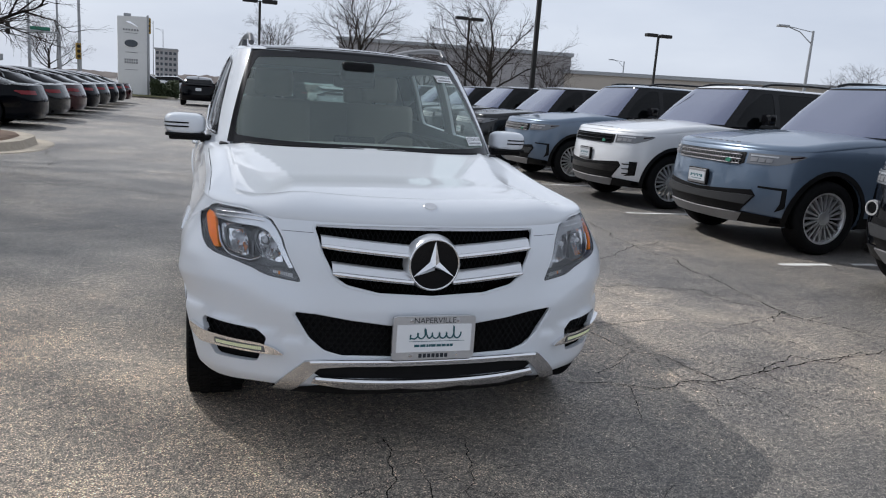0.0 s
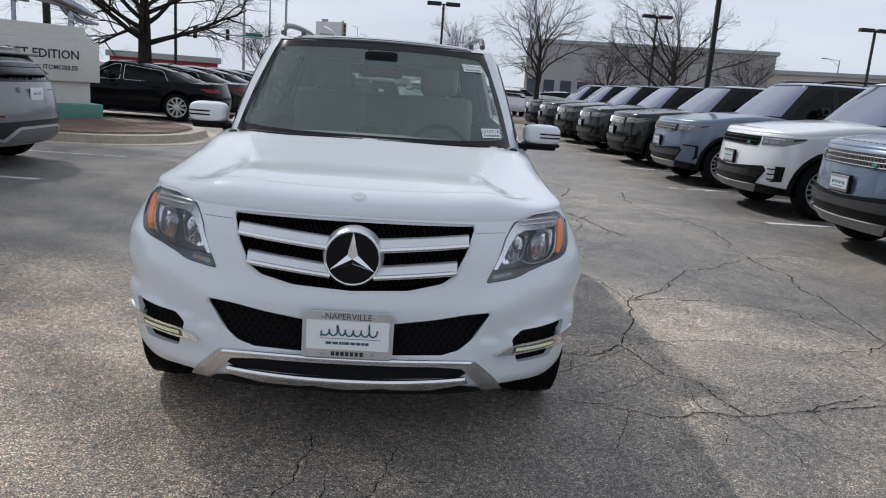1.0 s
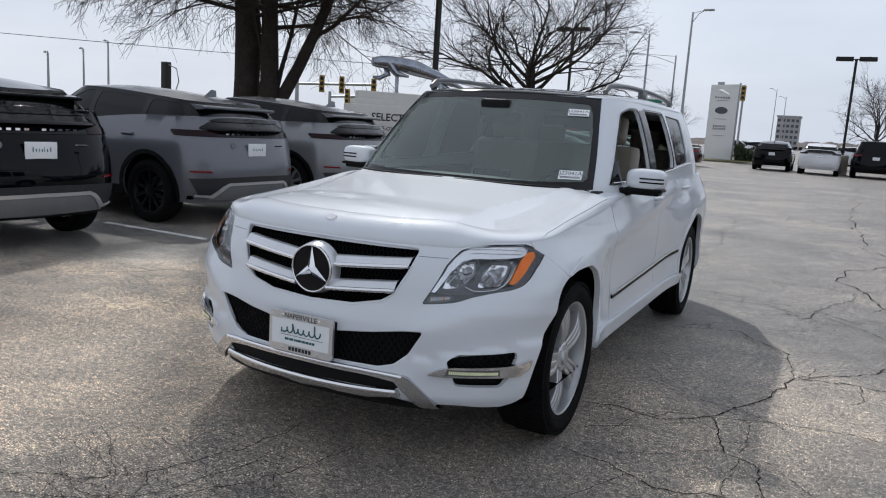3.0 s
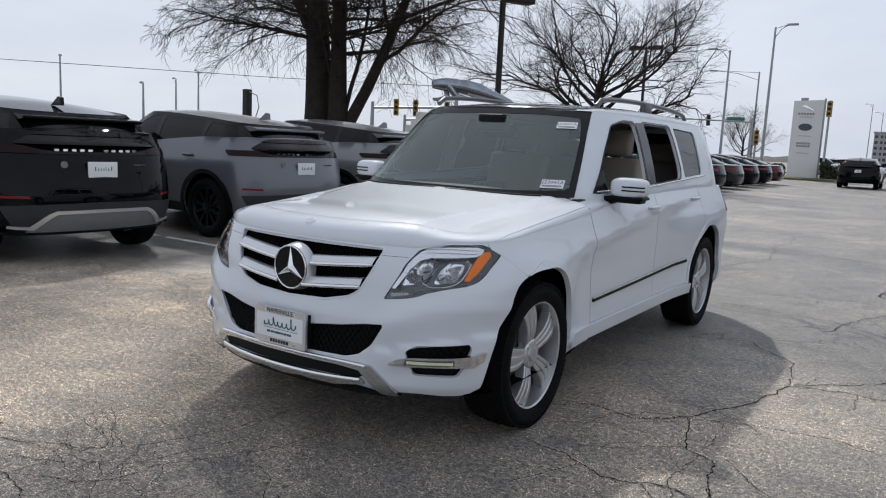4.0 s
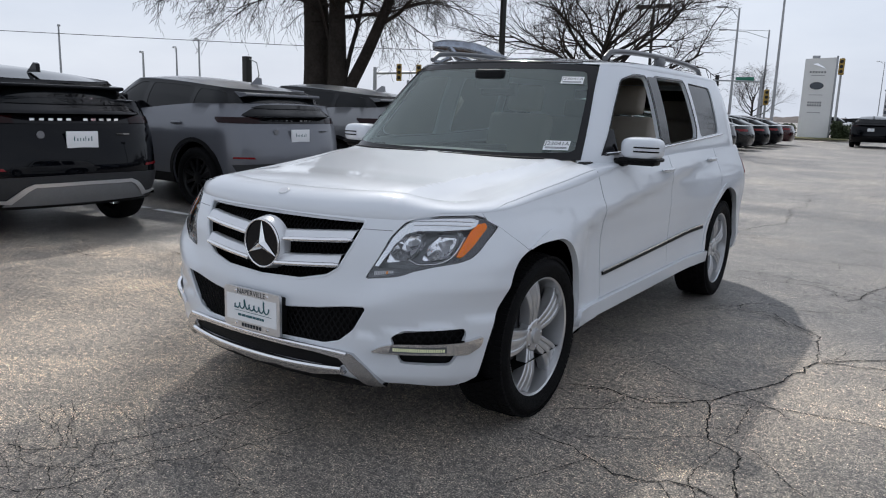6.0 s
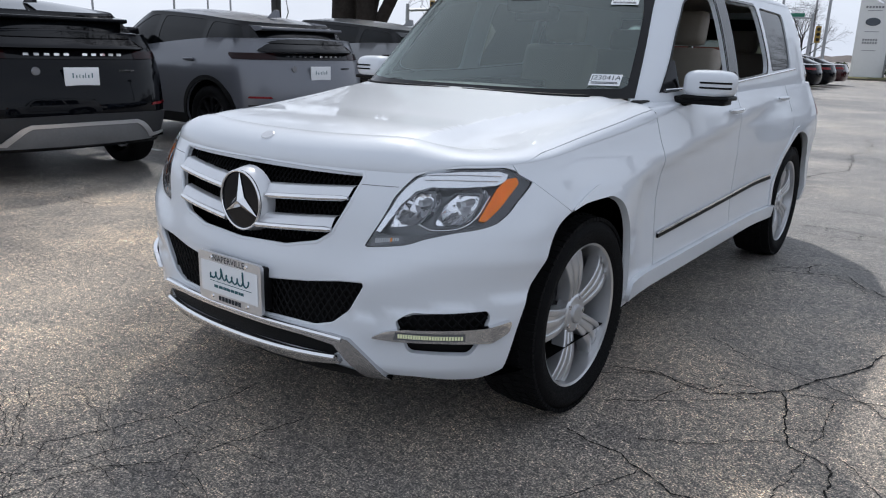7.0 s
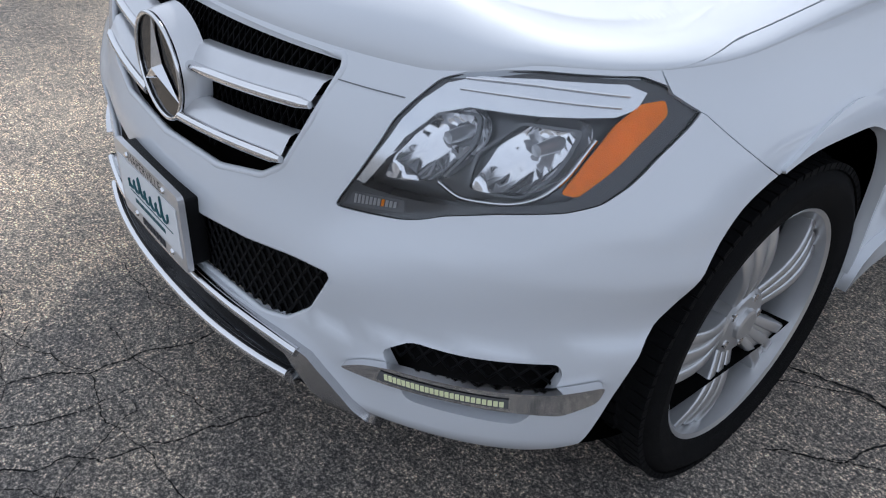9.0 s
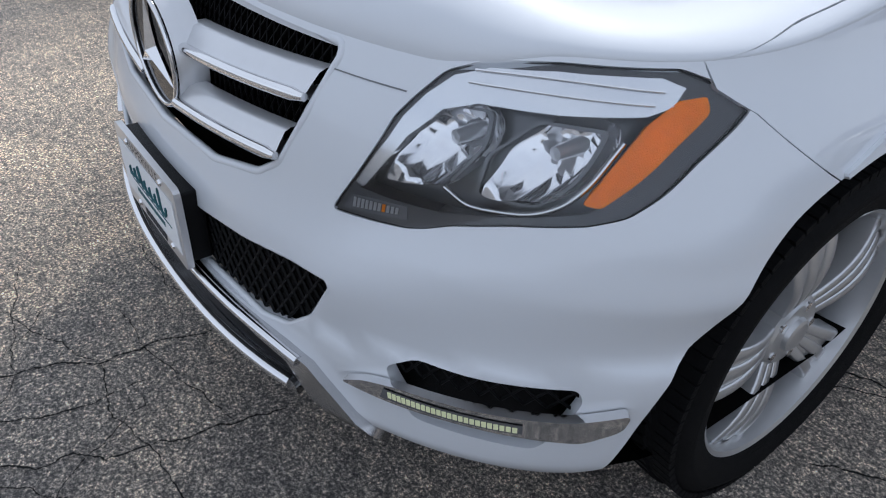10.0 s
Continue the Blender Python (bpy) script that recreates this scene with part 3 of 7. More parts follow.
for _k in range(-1, 10):
    line_mark(4.45, 10.2, 2.39 + 3.07 * _k, seed=_k + 20)
for _k, _y in enumerate((-0.15, 2.56, 5.24, 7.86)):
    line_mark(-10.0, -3.9, _y, seed=_k + 50)
for _k in range(8):
    line_mark(-10.2, -4.4, 15.4 + 3.05 * _k, seed=_k + 70)


def crack(pts, width=0.012, seed=0, fine=True):
    """A ragged crack along a rough line, with short side cracks."""
    r = random.Random(seed)
    p = np.array(pts, float)
    for _ in range(5):
        q = [p[0]]
        for a, c in zip(p[:-1], p[1:]):
            d = c - a
            l = np.linalg.norm(d)
            n = np.array([-d[1], d[0]]) / max(l, 1e-6)
            q += [(a + c) / 2 + n * r.gauss(0, 0.065) * min(l, 0.9), c]
        p = np.array(q)
        if len(p) > 400:
            break
    b = Build()
    t = unit(np.gradient(p, axis=0))
    n = np.stack([-t[:, 1], t[:, 0]], 1)
    k = len(p)
    w = np.array([0.60 * width * (0.25 + 1.0 * r.random()) * min(1, (min(i, k - 1 - i) + 1) / 4) for i in range(k)])
    v = np.concatenate([np.c_[p + n * w[:, None] / 2, np.full(k, 0.004)], np.c_[p - n * w[:, None] / 2, np.full(k, 0.004)]])
    f = [[i, k + i, k + i + 1, i + 1] for i in range(k - 1)]
    b.add(v, f, np.tile([0, 0, 1.0], (2 * k, 1)))
    ob = part("crack", b, CRACK, GROUND)
    if fine:
        for _ in range(max(1, int(len(pts) * 1.0))):
            i = r.randrange(2, k - 2)
            a = p[i]
            side = n[i] * r.choice((-1, 1)) + t[i] * r.uniform(-0.8, 0.8)
            side = side / np.linalg.norm(side) * r.uniform(0.12, 0.6)
            crack([a, a + side * 0.5 + np.array([r.gauss(0, 0.04), r.gauss(0, 0.04)]), a + side], width * 0.55, r.random(), False)
    return ob


crack([(0.9, -0.17), (1.33, -0.33), (1.83, -0.26), (2.52, -0.07), (3.3, 0.1)], 0.014, 1)
crack([(0.8, 0.4), (1.19, 0.41), (1.41, 0.61), (1.6, 0.99), (1.74, 1.55), (1.98, 1.64), (2.39, 1.70)], 0.016, 2)
crack([(1.41, 0.61), (1.53, 0.19), (1.68, 0.10), (1.75, -0.25)], 0.013, 3)
crack([(1.74, 1.55), (1.68, 2.1), (1.36, 2.49), (0.91, 2.30)], 0.012, 4)
crack([(0.87, 3.57), (1.43, 3.62), (1.93, 3.40), (2.26, 3.0)], 0.013, 5)
crack([(-0.95, -1.75), (-0.57, -1.52), (-0.39, -1.43), (-0.29, -1.30), (-0.22, -1.12), (-0.15, -0.98), (-0.15, -0.84), (-0.13, -0.63)], 0.009, 6)
crack([(-0.46, -1.78), (-0.34, -1.72), (-0.18, -1.66), (-0.10, -1.56), (-0.08, -1.46)], 0.008, 7)
crack([(-0.62, -1.70), (-0.33, -1.57), (-0.19, -1.46), (-0.12, -1.31), (-0.08, -1.15), (-0.04, -0.90)], 0.007, 16)
crack([(-0.10, -1.45), (-0.02, -1.26), (0.07, -1.16), (0.12, -1.05), (0.16, -0.85), (0.20, -0.70)], 0.008, 22)
crack([(2.5, 27), (2.44, 25.2), (2.14, 13.3), (2.25, 8.62), (2.59, 7.41), (2.03, 6.22), (1.97, 5.36), (2.4, 3.9)], 0.03, 8)
crack([(0.42, 10.74), (1.95, 12.08), (4.15, 13.05)], 0.02, 9)
crack([(1.79, 1.59), (2.22, 2.14), (2.5, 2.56), (3.31, 3.18), (4.0, 3.5)], 0.015, 10)
crack([(3.35, 7.86), (3.25, 5.76), (3.57, 4.75), (3.36, 3.67), (3.38, 2.49), (3.27, 1.76), (3.16, 0.8), (3.45, 0.27)], 0.018, 11)
crack([(-4.2, 6.3), (-3.11, 6.44), (-2.28, 6.5), (-1.04, 5.94)], 0.02, 12)
crack([(-3.67, 11.6), (-3.08, 9.71), (-3.08, 8.08)], 0.02, 13)
crack([(-4.4, 0.4), (-3.51, 0.58), (-3.24, 0.88), (-2.97, 1.28), (-2.2, 1.7)], 0.014, 14)
crack([(0.23, 6.21), (0.55, 7.2), (0.40, 9.2), (0.34, 11.7)], 0.018, 15)
crack([(0.80, 3.79), (1.14, 3.82), (1.72, 3.74), (2.14, 3.34)], 0.014, 23)
crack([(0.95, 2.36), (1.25, 2.72), (1.79, 2.84)], 0.012, 24)
crack([(0.94, 4.61), (1.46, 4.76), (2.14, 4.84)], 0.014, 25)
crack([(2.05, -0.20), (2.19, -0.11), (2.48, 0.04), (2.82, -0.31)], 0.013, 26)
crack([(-1.3, -1.6), (-0.95, -1.55), (-0.6, -1.78), (-0.2, -1.85)], 0.009, 17)
crack([(1.7, 3.2), (2.0, 4.2), (2.33, 5.21)], 0.014, 18)
crack([(2.25, 1.75), (2.9, 1.5), (3.16, 0.8)], 0.012, 19)
crack([(1.45, 0.62), (1.9, 0.75), (2.5, 0.62), (3.2, 0.9)], 0.011, 21)
for _k in range(9):  # net of fine cracks in front of the car
    _r = random.Random(100 + _k)
    _a = np.array([_r.uniform(-1.0, 0.5), _r.uniform(-2.0, -1.15)])
    crack([_a, _a + (_r.uniform(0.1, 0.3), _r.uniform(-0.12, 0.12)), _a + (_r.uniform(0.35, 0.6), _r.uniform(-0.2, 0.2))], 0.005, 200 + _k, False)
for _k in range(26):  # fine cracks beside the car
    _r = random.Random(600 + _k)
    _a = np.array([_r.uniform(1.2, 4.0), _r.uniform(-0.8, 6.5)])
    _d = np.array([_r.uniform(-0.6, 0.6), _r.uniform(-0.6, 0.6)])
    crack([_a, _a + 0.5 * _d + (_r.uniform(-0.1, 0.1), _r.uniform(-0.1, 0.1)), _a + _d], 0.008, 700 + _k, False)
for _k in range(6):  # far cracks along the aisle
    _r = random.Random(300 + _k)
    _a = np.array([_r.uniform(-2.8, 3.8), _r.uniform(4, 26)])
    _d = np.array([_r.choice((2.5, -2.5)), _r.uniform(-0.6, 0.8)]) if _k % 2 else np.array([_r.uniform(-0.5, 0.5), 3.0])
    crack([_a, _a + 0.4 * _d + (0.1, 0.15), _a + _d], 0.018, 400 + _k, False)

# ---- parked cars ----
def s_at_y(sh, y, z):
    """The running coordinate at which the front corner reaches y."""
    if y >= sh.ya:
        return y
    F = float(sh.front(np.array(z)))
    c = max(0.0, min(1.0, 1 - (y - F) / (sh.ya - F)))
    return sh.s0 + math.acos(c ** (sh.nf / 2)) * 2 / math.pi


def wheel_parts(parent, r, width, rim_r, mats, at, spokes=10, flip=False, detail=1):
    """wheel > tyre, rim, hub, under a car; the outer face looks to +x, or to -x when flipped."""
    w = new("wheel")
    w.parent = parent
    w.matrix_basis = pose(*at, 0, 0, 180 if flip else 0)
    h = width / 2
    tyre = [(-h * 0.85, rim_r), (-h, rim_r + 0.35 * (r - rim_r)), (-h * 0.96, r - 0.035), (-h * 0.8, r - 0.008), (-h * 0.4, r), (h * 0.4, r), (h * 0.8, r - 0.008), (h * 0.96, r - 0.035), (h, rim_r + 0.35 * (r - rim_r)), (h * 0.85, rim_r), (h * 0.7, rim_r - 0.012)]
    part("tyre", revolve(tyre, 40, tight=False), RUBBER, w)
    rim = revolve([(h * 0.86, rim_r + 0.004), (h * 0.84, rim_r - 0.014), (h * 0.55, rim_r - 0.03), (-h * 0.6, rim_r - 0.04)], 40)
    face = h * 0.72
    for k in range(spokes):
        a = 2 * math.pi * k / spokes
        sp = prism([(-0.16 / spokes, 0.04), (0.16 / spokes, 0.04), (0.22 / spokes, rim_r - 0.015), (-0.22 / spokes, rim_r - 0.015)], face - 0.035, face)
        rim.join(sp, Matrix.Rotation(a, 4, "X") @ Matrix(((0, 1, 0, 0), (1, 0, 0, 0), (0, 0, 1, 0), (0, 0, 0, 1))))
    rim.join(revolve([(face - 0.03, 0.075), (face + 0.004, 0.07), (face + 0.01, 0.03), (face + 0.01, 0.0)], 20))
    part("rim", rim, mats, w)
    part("brake_disc", revolve([(-0.01, 0.0), (-0.01, rim_r * 0.62), (-0.03, rim_r * 0.62)], 24), STEEL, w)
    return w


def liner(x0, x1, y, z, r, floor):
    """The dark lining of an arch: a barrel open at the outside, cut off at floor."""
    b = revolve([(x0, 0.0), (x0, r), (x1, r)], 36)
    out = Build().join(b, Matrix.Translation((0, y, z)))
    for v in out.v:
        v[:, 2] = np.maximum(v[:, 2], floor)
    return out


def arch(y, z, r, a0=-25, a1=205, k=22):
    return [(y + r * math.cos(radians(a)), z + r * math.sin(radians(a))) for a in np.linspace(a0, a1, k)]


def bars_build_front(width, height, y, z):
    """One row of dark bars with a thin line below, as unreadable writing on a plate."""
    b = Build()
    for k, (f0, w_) in enumerate(((0.0, 0.10), (0.14, 0.12), (0.30, 0.07), (0.41, 0.10), (0.55, 0.08), (0.67, 0.11), (0.82, 0.14))):
        x = -width / 2 + f0 * width
        b.join(box(x, x + w_ * width, y - 0.0008, y, z - height * (0.55 if k % 2 else 0.8), z - height * 0.2))
    return b.join(box(-width * 0.4, width * 0.4, y - 0.0008, y, z - height * 1.25, z - height * 1.12))


def car(name, spec, paint, label, category, at, group="parked cars", rim=ALLOY, glass=None, nose=False, tail=False, plate=True, plate_mat=PAPER):
    """A parked car, with its front axle over the origin and its nose towards -y."""
    g = dict(spec)
    wb, r, hw = g["wheelbase"], g["tyre"], g["half"]
    zf, zb, zr = g["belt_front"], g["belt"], g["roof"]
    yf, yr = -g["front_hang"], wb + g["rear_hang"]
    root = thing(name, at, label, category, group)
    zl = g["low"]
    front = table((zl, yf + 0.10), (zl + 0.15, yf + 0.01), (0.55, yf), (zf - 0.12, yf + 0.06), (zf, yf + 0.14))
    lean = g.get("tail_lean", 0.0)
    rear = table((zl, yr - 0.10), (zl + 0.18, yr - 0.01), (0.60, yr), (zb - 0.20, yr - 0.03 - lean * 0.4), (zb + 0.1, yr - 0.12 - lean))
    prof = table((zl, hw - 0.07), (zl + 0.15, hw - 0.025), (0.62, hw - 0.005), (zb - 0.22, hw), (zb - 0.05, hw - 0.045), (zb + 0.1, hw - 0.1))
    ax = (0.0, wb)

    def width(y, z):
        w = prof(z)
        for a in ax:
            w = w + 0.02 * np.exp(-(((y - a) / 0.5) ** 4)) * smooth(z, zb, 0.5)
        return w

    y_hood = g["glass_base"]
    top = table((yf - 1.5, zf - 0.07), (yf + 0.3, zf - 0.07), (y_hood - 0.1, zb - 0.09), (y_hood + 0.5, zb - 0.04), (yr - 0.6, zb - 0.03 + g["tail_rise"]), (yr + 2, zb - 0.05 + g["tail_rise"]))
    deck = table((yf, zf - 0.04), (yf + 0.35, zf + 0.02), (y_hood, zb + 0.03), (y_hood + 0.6, zb), (yr - 0.5, zb + 0.01 + g["tail_rise"]), (yr, zb - 0.02 + g["tail_rise"]))
    sh = Shell(front, rear, width, yf + 0.62, yr - 0.5, g.get("nose_round", 2.6), g.get("tail_round", 3.0), top, deck, 0.05, 0.09)
    ra = r + 0.06
    # the skin with its arches
    low_line = [(s, zl + 0.0) for s in np.linspace(sh.s0, s_at_y(sh, -ra, zl), 14)] + [(y, z) for y, z in arch(0, r, ra, 205, -25)] + [(s, zl + 0.02) for s in np.linspace(ra, wb - ra, 8)] + [(y, z) for y, z in arch(wb, r, ra, 205, -25)] + [(s, zl) for s in np.linspace(wb + ra, sh.s1, 12)]
    low_line = [(s_at_y(sh, s, max(z, zl)) if k >= 14 and s < sh.ya else s, max(z, zl)) for k, (s, z) in enumerate(low_line)]
    up_line = [(s, float(top(s))) for s in np.linspace(sh.s1, sh.s0, 60)]
    skin = patch(sh.lat, low_line + up_line, step=0.11, rim=0.03)
    body = Build().join(skin).mirror()
    dk = grid(sh.deck, np.linspace(sh.s0, sh.s1, 70), np.concatenate([np.linspace(0, 1, 5), np.linspace(1, 2, 5)[1:]]), 1)
    half_deck = Build().add(*dk)
    body.join(half_deck.mirror())
    part("body", body, paint, root)
    # dark lining of the arches and the floor
    lining = box(-hw + 0.09, hw - 0.09, yf + 0.3, yr - 0.25, zl + 0.04, zl + 0.08)
    for a in ax:
        for sgn in (1, -1):
            lining.join(liner(hw - 0.36, hw - 0.03, a, r, ra + 0.005, zl), Matrix.Diagonal((sgn, 1, 1, 1)))
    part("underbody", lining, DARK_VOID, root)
    if g.get("cladding", True):
        for a, sgn in [(a, s_) for a in ax for s_ in (1, -1)]:
            o = arch(a, r, ra + 0.05, 200, -20)
            i_ = arch(a, r, ra, -20, 200)
            o, i_ = [(s_at_y(sh, s, z), z) for s, z in o], [(s_at_y(sh, s, z), z) for s, z in i_]
            p = patch(sh.lat, [(s, max(z, zl + 0.005)) for s, z in o + i_], step=0.06, rim=0.012, lift=0.008)
            part("arch_cladding", p if sgn > 0 else Build().join(p, Matrix.Diagonal((-1, 1, 1, 1))), BLACK_PLASTIC, root)
        for sgn in (1, -1):
            p = patch(sh.lat, [(ra + 0.02, zl + 0.005), (wb - ra - 0.02, zl + 0.005), (wb - ra - 0.02, zl + 0.12), (ra + 0.02, zl + 0.12)], step=0.15, rim=0.012, lift=0.008)
            part("sill_cladding", p if sgn > 0 else Build().join(p, Matrix.Diagonal((-1, 1, 1, 1))), BLACK_PLASTIC, root)
    def flip_(p, sgn):
        return p if sgn > 0 else Build().join(p, Matrix.Diagonal((-1, 1, 1, 1)))

    # greenhouse
    gb, gt = zb - 0.02, zr - 0.06
    gf = table((gb, y_hood - 0.02), ((gb + gt) / 2, (y_hood + g["roof_front"]) / 2 - 0.03), (gt, g["roof_front"]))
    gr = table((gb, g["rear_base"]), ((gb + gt) / 2, (g["rear_base"] + g["roof_rear"]) / 2 + 0.02), (gt, g["roof_rear"]))
    ws = table((gb, hw - 0.10), ((gb + gt) / 2, hw - 0.17), (gt, hw - 0.29))
    gtop, gdeck = table((-9, gt), (9, gt)), table((g["roof_front"] - 0.2, zr - 0.04), (g["roof_front"] + 0.5, zr), (g["roof_rear"] - 0.8, zr - 0.005), (g["roof_rear"], zr - 0.05 - g.get("roof_drop", 0)))
    gh = Cabin(gf, gr, lambda y, z: ws(z) + 0 * y, g["roof_front"] + 0.35, g["roof_rear"] - 0.3, 4.5, g.get("cab_round", 4.0), gtop, gdeck, 0.05, 0.07)
    gh.slope, gh.y0, gh.y1, gh.z0, gh.z1 = g.get("slope", 0.0), g["roof_front"] + 0.2, g["roof_rear"], gb, gt

    def ring(a0, a1, lo, hi, k=8):
        return [(s, gb + (gt - gb) * lo) for s in np.linspace(a0, a1, k)] + [(s, gb + (gt - gb) * hi) for s in np.linspace(a1, a0, k)]

    fa, ba = gh.s0 + 0.63, gh.s1 - 0.66  # corners of the glass in front and behind
    wind = ring(gh.s0, fa, 0.04, 0.95, 10)
    yb1, yb2 = g["pillar_b"], g["pillar_c"]
    mid = gh.ya - 0.25
    f_low = max(mid, gh.s0 + 0.78)
    sides = [
        [(f_low, gb + 0.05 * (gt - gb)), (yb1 - 0.04, gb + 0.05 * (gt - gb)), (yb1 - 0.04, gb + 0.90 * (gt - gb)), (gh.ya - 0.02, gb + 0.90 * (gt - gb)), (f_low + 0.02, gb + 0.5 * (gt - gb))],
        [(yb1 + 0.05, gb + 0.05 * (gt - gb)), (yb2 - 0.03, gb + 0.05 * (gt - gb)), (yb2 - 0.03, gb + 0.90 * (gt - gb)), (yb1 + 0.05, gb + 0.90 * (gt - gb))],
    ]
    if yb2 + 0.3 < gh.s1 - 0.75:
        sides.append([(yb2 + 0.05, gb + 0.08 * (gt - gb)), (gh.s1 - g.get("quarter", 0.80), gb + 0.12 * (gt - gb)), (gh.s1 - g.get("quarter", 0.80) - 0.06, gb + 0.86 * (gt - gb)), (yb2 + 0.05, gb + 0.88 * (gt - gb))])
    back = ring(gh.s1 - 0.62, gh.s1, g.get("back_low", 0.10), 0.92, 10)
    sides = [rounded(q, 0.06, 3) for q in sides]
    outer = ring(gh.s0, gh.s1, 0.0, 1.0, 60)
    frame_ = patch(gh.lat, outer, sides, step=0.10)
    cab = Build().join(frame_).mirror()
    rd = Build().add(*grid(gh.deck, np.linspace(gh.s0, gh.s1, 50), np.concatenate([np.linspace(0, 1, 5), np.linspace(1, 2, 5)[1:]]), 1))
    part("cabin_shell", cab, paint if g.get("body_pillars") else BLACK_GLOSS, root)
    part("roof", rd.mirror(), g.get("roof_paint", paint), root)
    if g.get("body_pillars"):
        for sgn in (1, -1):
            for y_, w_ in ((yb1, 0.055), (yb2, 0.05)):
                z0_, z1_ = gb + 0.05 * (gt - gb), gb + 0.90 * (gt - gb)
                part("pillar_cover", flip_(patch(gh.lat, [(y_ - w_, z0_), (y_ + w_ + 0.01, z0_), (y_ + w_ + 0.01, z1_), (y_ - w_, z1_)], step=0.1, lift=0.003), sgn), BLACK_GLOSS, root)
    gl = glass or DARK_GLASS
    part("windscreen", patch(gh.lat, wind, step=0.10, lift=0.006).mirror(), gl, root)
    part("rear_window", patch(gh.lat, back, step=0.10, lift=0.006).mirror(), DARK_GLASS, root)
    for sgn in (1, -1):
        for q in sides:
            p = patch(gh.lat, q, step=0.10, lift=-0.004)
            part("side_window", p if sgn > 0 else Build().join(p, Matrix.Diagonal((-1, 1, 1, 1))), DARK_GLASS, root)
            if g.get("chrome_line"):
                e = gh.lat(np.array([v[0] for v in q]), np.array([v[1] for v in q]))
                e[:, 0] += 0.004
                part("window_chrome", flip_(tube(np.concatenate([e, e[:1]]), 0.007, 5), sgn), CHROME, root)
        # door mirror
        mz, my = gb + 0.07, f_low + 0.05
        mir = box(hw - 0.06, hw + 0.14, my - 0.07, my + 0.06, mz - 0.01, mz + 0.15, 0.035).join(box(hw - 0.13, hw - 0.04, my - 0.02, my + 0.03, mz, mz + 0.04))
        part("door_mirror", mir if sgn > 0 else Build().join(mir, Matrix.Diagonal((-1, 1, 1, 1))), g.get("mirror_paint", BLACK_GLOSS), root)
        for a in ax:
            wheel_parts(root, r, 0.24, g["rim"], rim, (sgn * (hw - 0.125), a, r), g.get("spokes", 10), flip=sgn < 0)
        for hy in (yb1 - 0.14, yb2 - 0.10):
            hz = zb - 0.13
            hx = float(width(np.array(hy), np.array(hz)))
            h = box(hx - 0.01, hx + 0.03, hy - 0.09, hy + 0.09, hz - 0.015, hz + 0.015, 0.01)
            part("door_handle", h if sgn > 0 else Build().join(h, Matrix.Diagonal((-1, 1, 1, 1))), paint, root)
        if g.get("rails"):
            xr = hw - 0.29
            ys = np.linspace(g["roof_front"] + 0.25, g["roof_rear"] - 0.35, 14)
            zz = zr - 0.02 + 0.06 * np.sin(np.pi * np.clip(np.linspace(0, 1, 14), 0.0, 1)) ** 0.35
            part("roof_rail", tube(np.stack([0 * ys + sgn * xr, ys, zz], 1), 0.018, 8), BLACK_GLOSS, root)
    # lamps and grille in front
    def fpatch(pts, lift, step=0.07, rim_=0.01):
        o = [(float(sh.s_front(np.array(x), np.array(z))), z) for x, z in pts]
        return patch(sh.lat, o, step=step, rim=rim_, lift=lift)

    zh = zf - g.get("lamp_drop", 0.12)
    s_in = float(sh.s_front(np.array(hw * 0.59), np.array(zh)))
    s_out = s_at_y(sh, yf + g.get("lamp_wrap", 0.52), zh + 0.05)
    s_mid = float(sh.s_front(np.array(hw * 0.86), np.array(zh)))
    hl = [(s_in, zh - 0.055), (s_mid, zh - 0.050), (s_mid + (s_out - s_mid) * 0.6, zh + 0.0), (s_out, zh + 0.055), (s_out - 0.03, zh + 0.065), (s_in, zh + 0.055)]
    for sgn in (1, -1):
        lamp_ = part("headlamp", flip_(patch(sh.lat, hl, step=0.05, rim=0.008, lift=0.005), sgn), g.get("lamp_mat", BLACK_GLOSS), root, "grey headlamp under clear glass")
        for f0 in (0.10, 0.36, 0.60):
            s_ = s_in + (s_mid - s_in) * f0
            w_ = (s_mid - s_in) * 0.20
            part("lamp_unit", flip_(patch(sh.lat, [(s_, zh - 0.030), (s_ + w_, zh - 0.028), (s_ + w_ * 1.15, zh + 0.012), (s_, zh + 0.012)], step=0.05, rim=0.003, lift=0.009), sgn), STEEL, lamp_)
        part("lamp_light_strip", flip_(patch(sh.lat, [(s_in + 0.02, zh + 0.026), (s_mid, zh + 0.026), (s_mid, zh + 0.040), (s_in + 0.02, zh + 0.040)], step=0.05, rim=0.003, lift=0.008), sgn), RIBBED, lamp_)
        part("side_marker", flip_(patch(sh.lat, [(s_out - 0.17, zh + 0.020), (s_out - 0.03, zh + 0.050), (s_out - 0.04, zh + 0.058), (s_out - 0.17, zh + 0.042)], step=0.05, rim=0.003, lift=0.008), sgn), DARK_RED_LENS, lamp_)
    gz0, gz1 = zh - 0.075, zh + 0.055
    gx = hw * 0.56
    gp = Build()
    for sgn in (1, -1):
        gp.join(fpatch([(0, gz0), (gx * 0.92, gz0), (gx, gz0 + 0.02), (gx, gz1), (0, gz1)], 0.004), Matrix.Diagonal((sgn, 1, 1, 1)))
    grille_ = part("grille", gp, BLACK_PLASTIC, root)
    bar_mat = g.get("bar_mat", STEEL)
    net = Build()
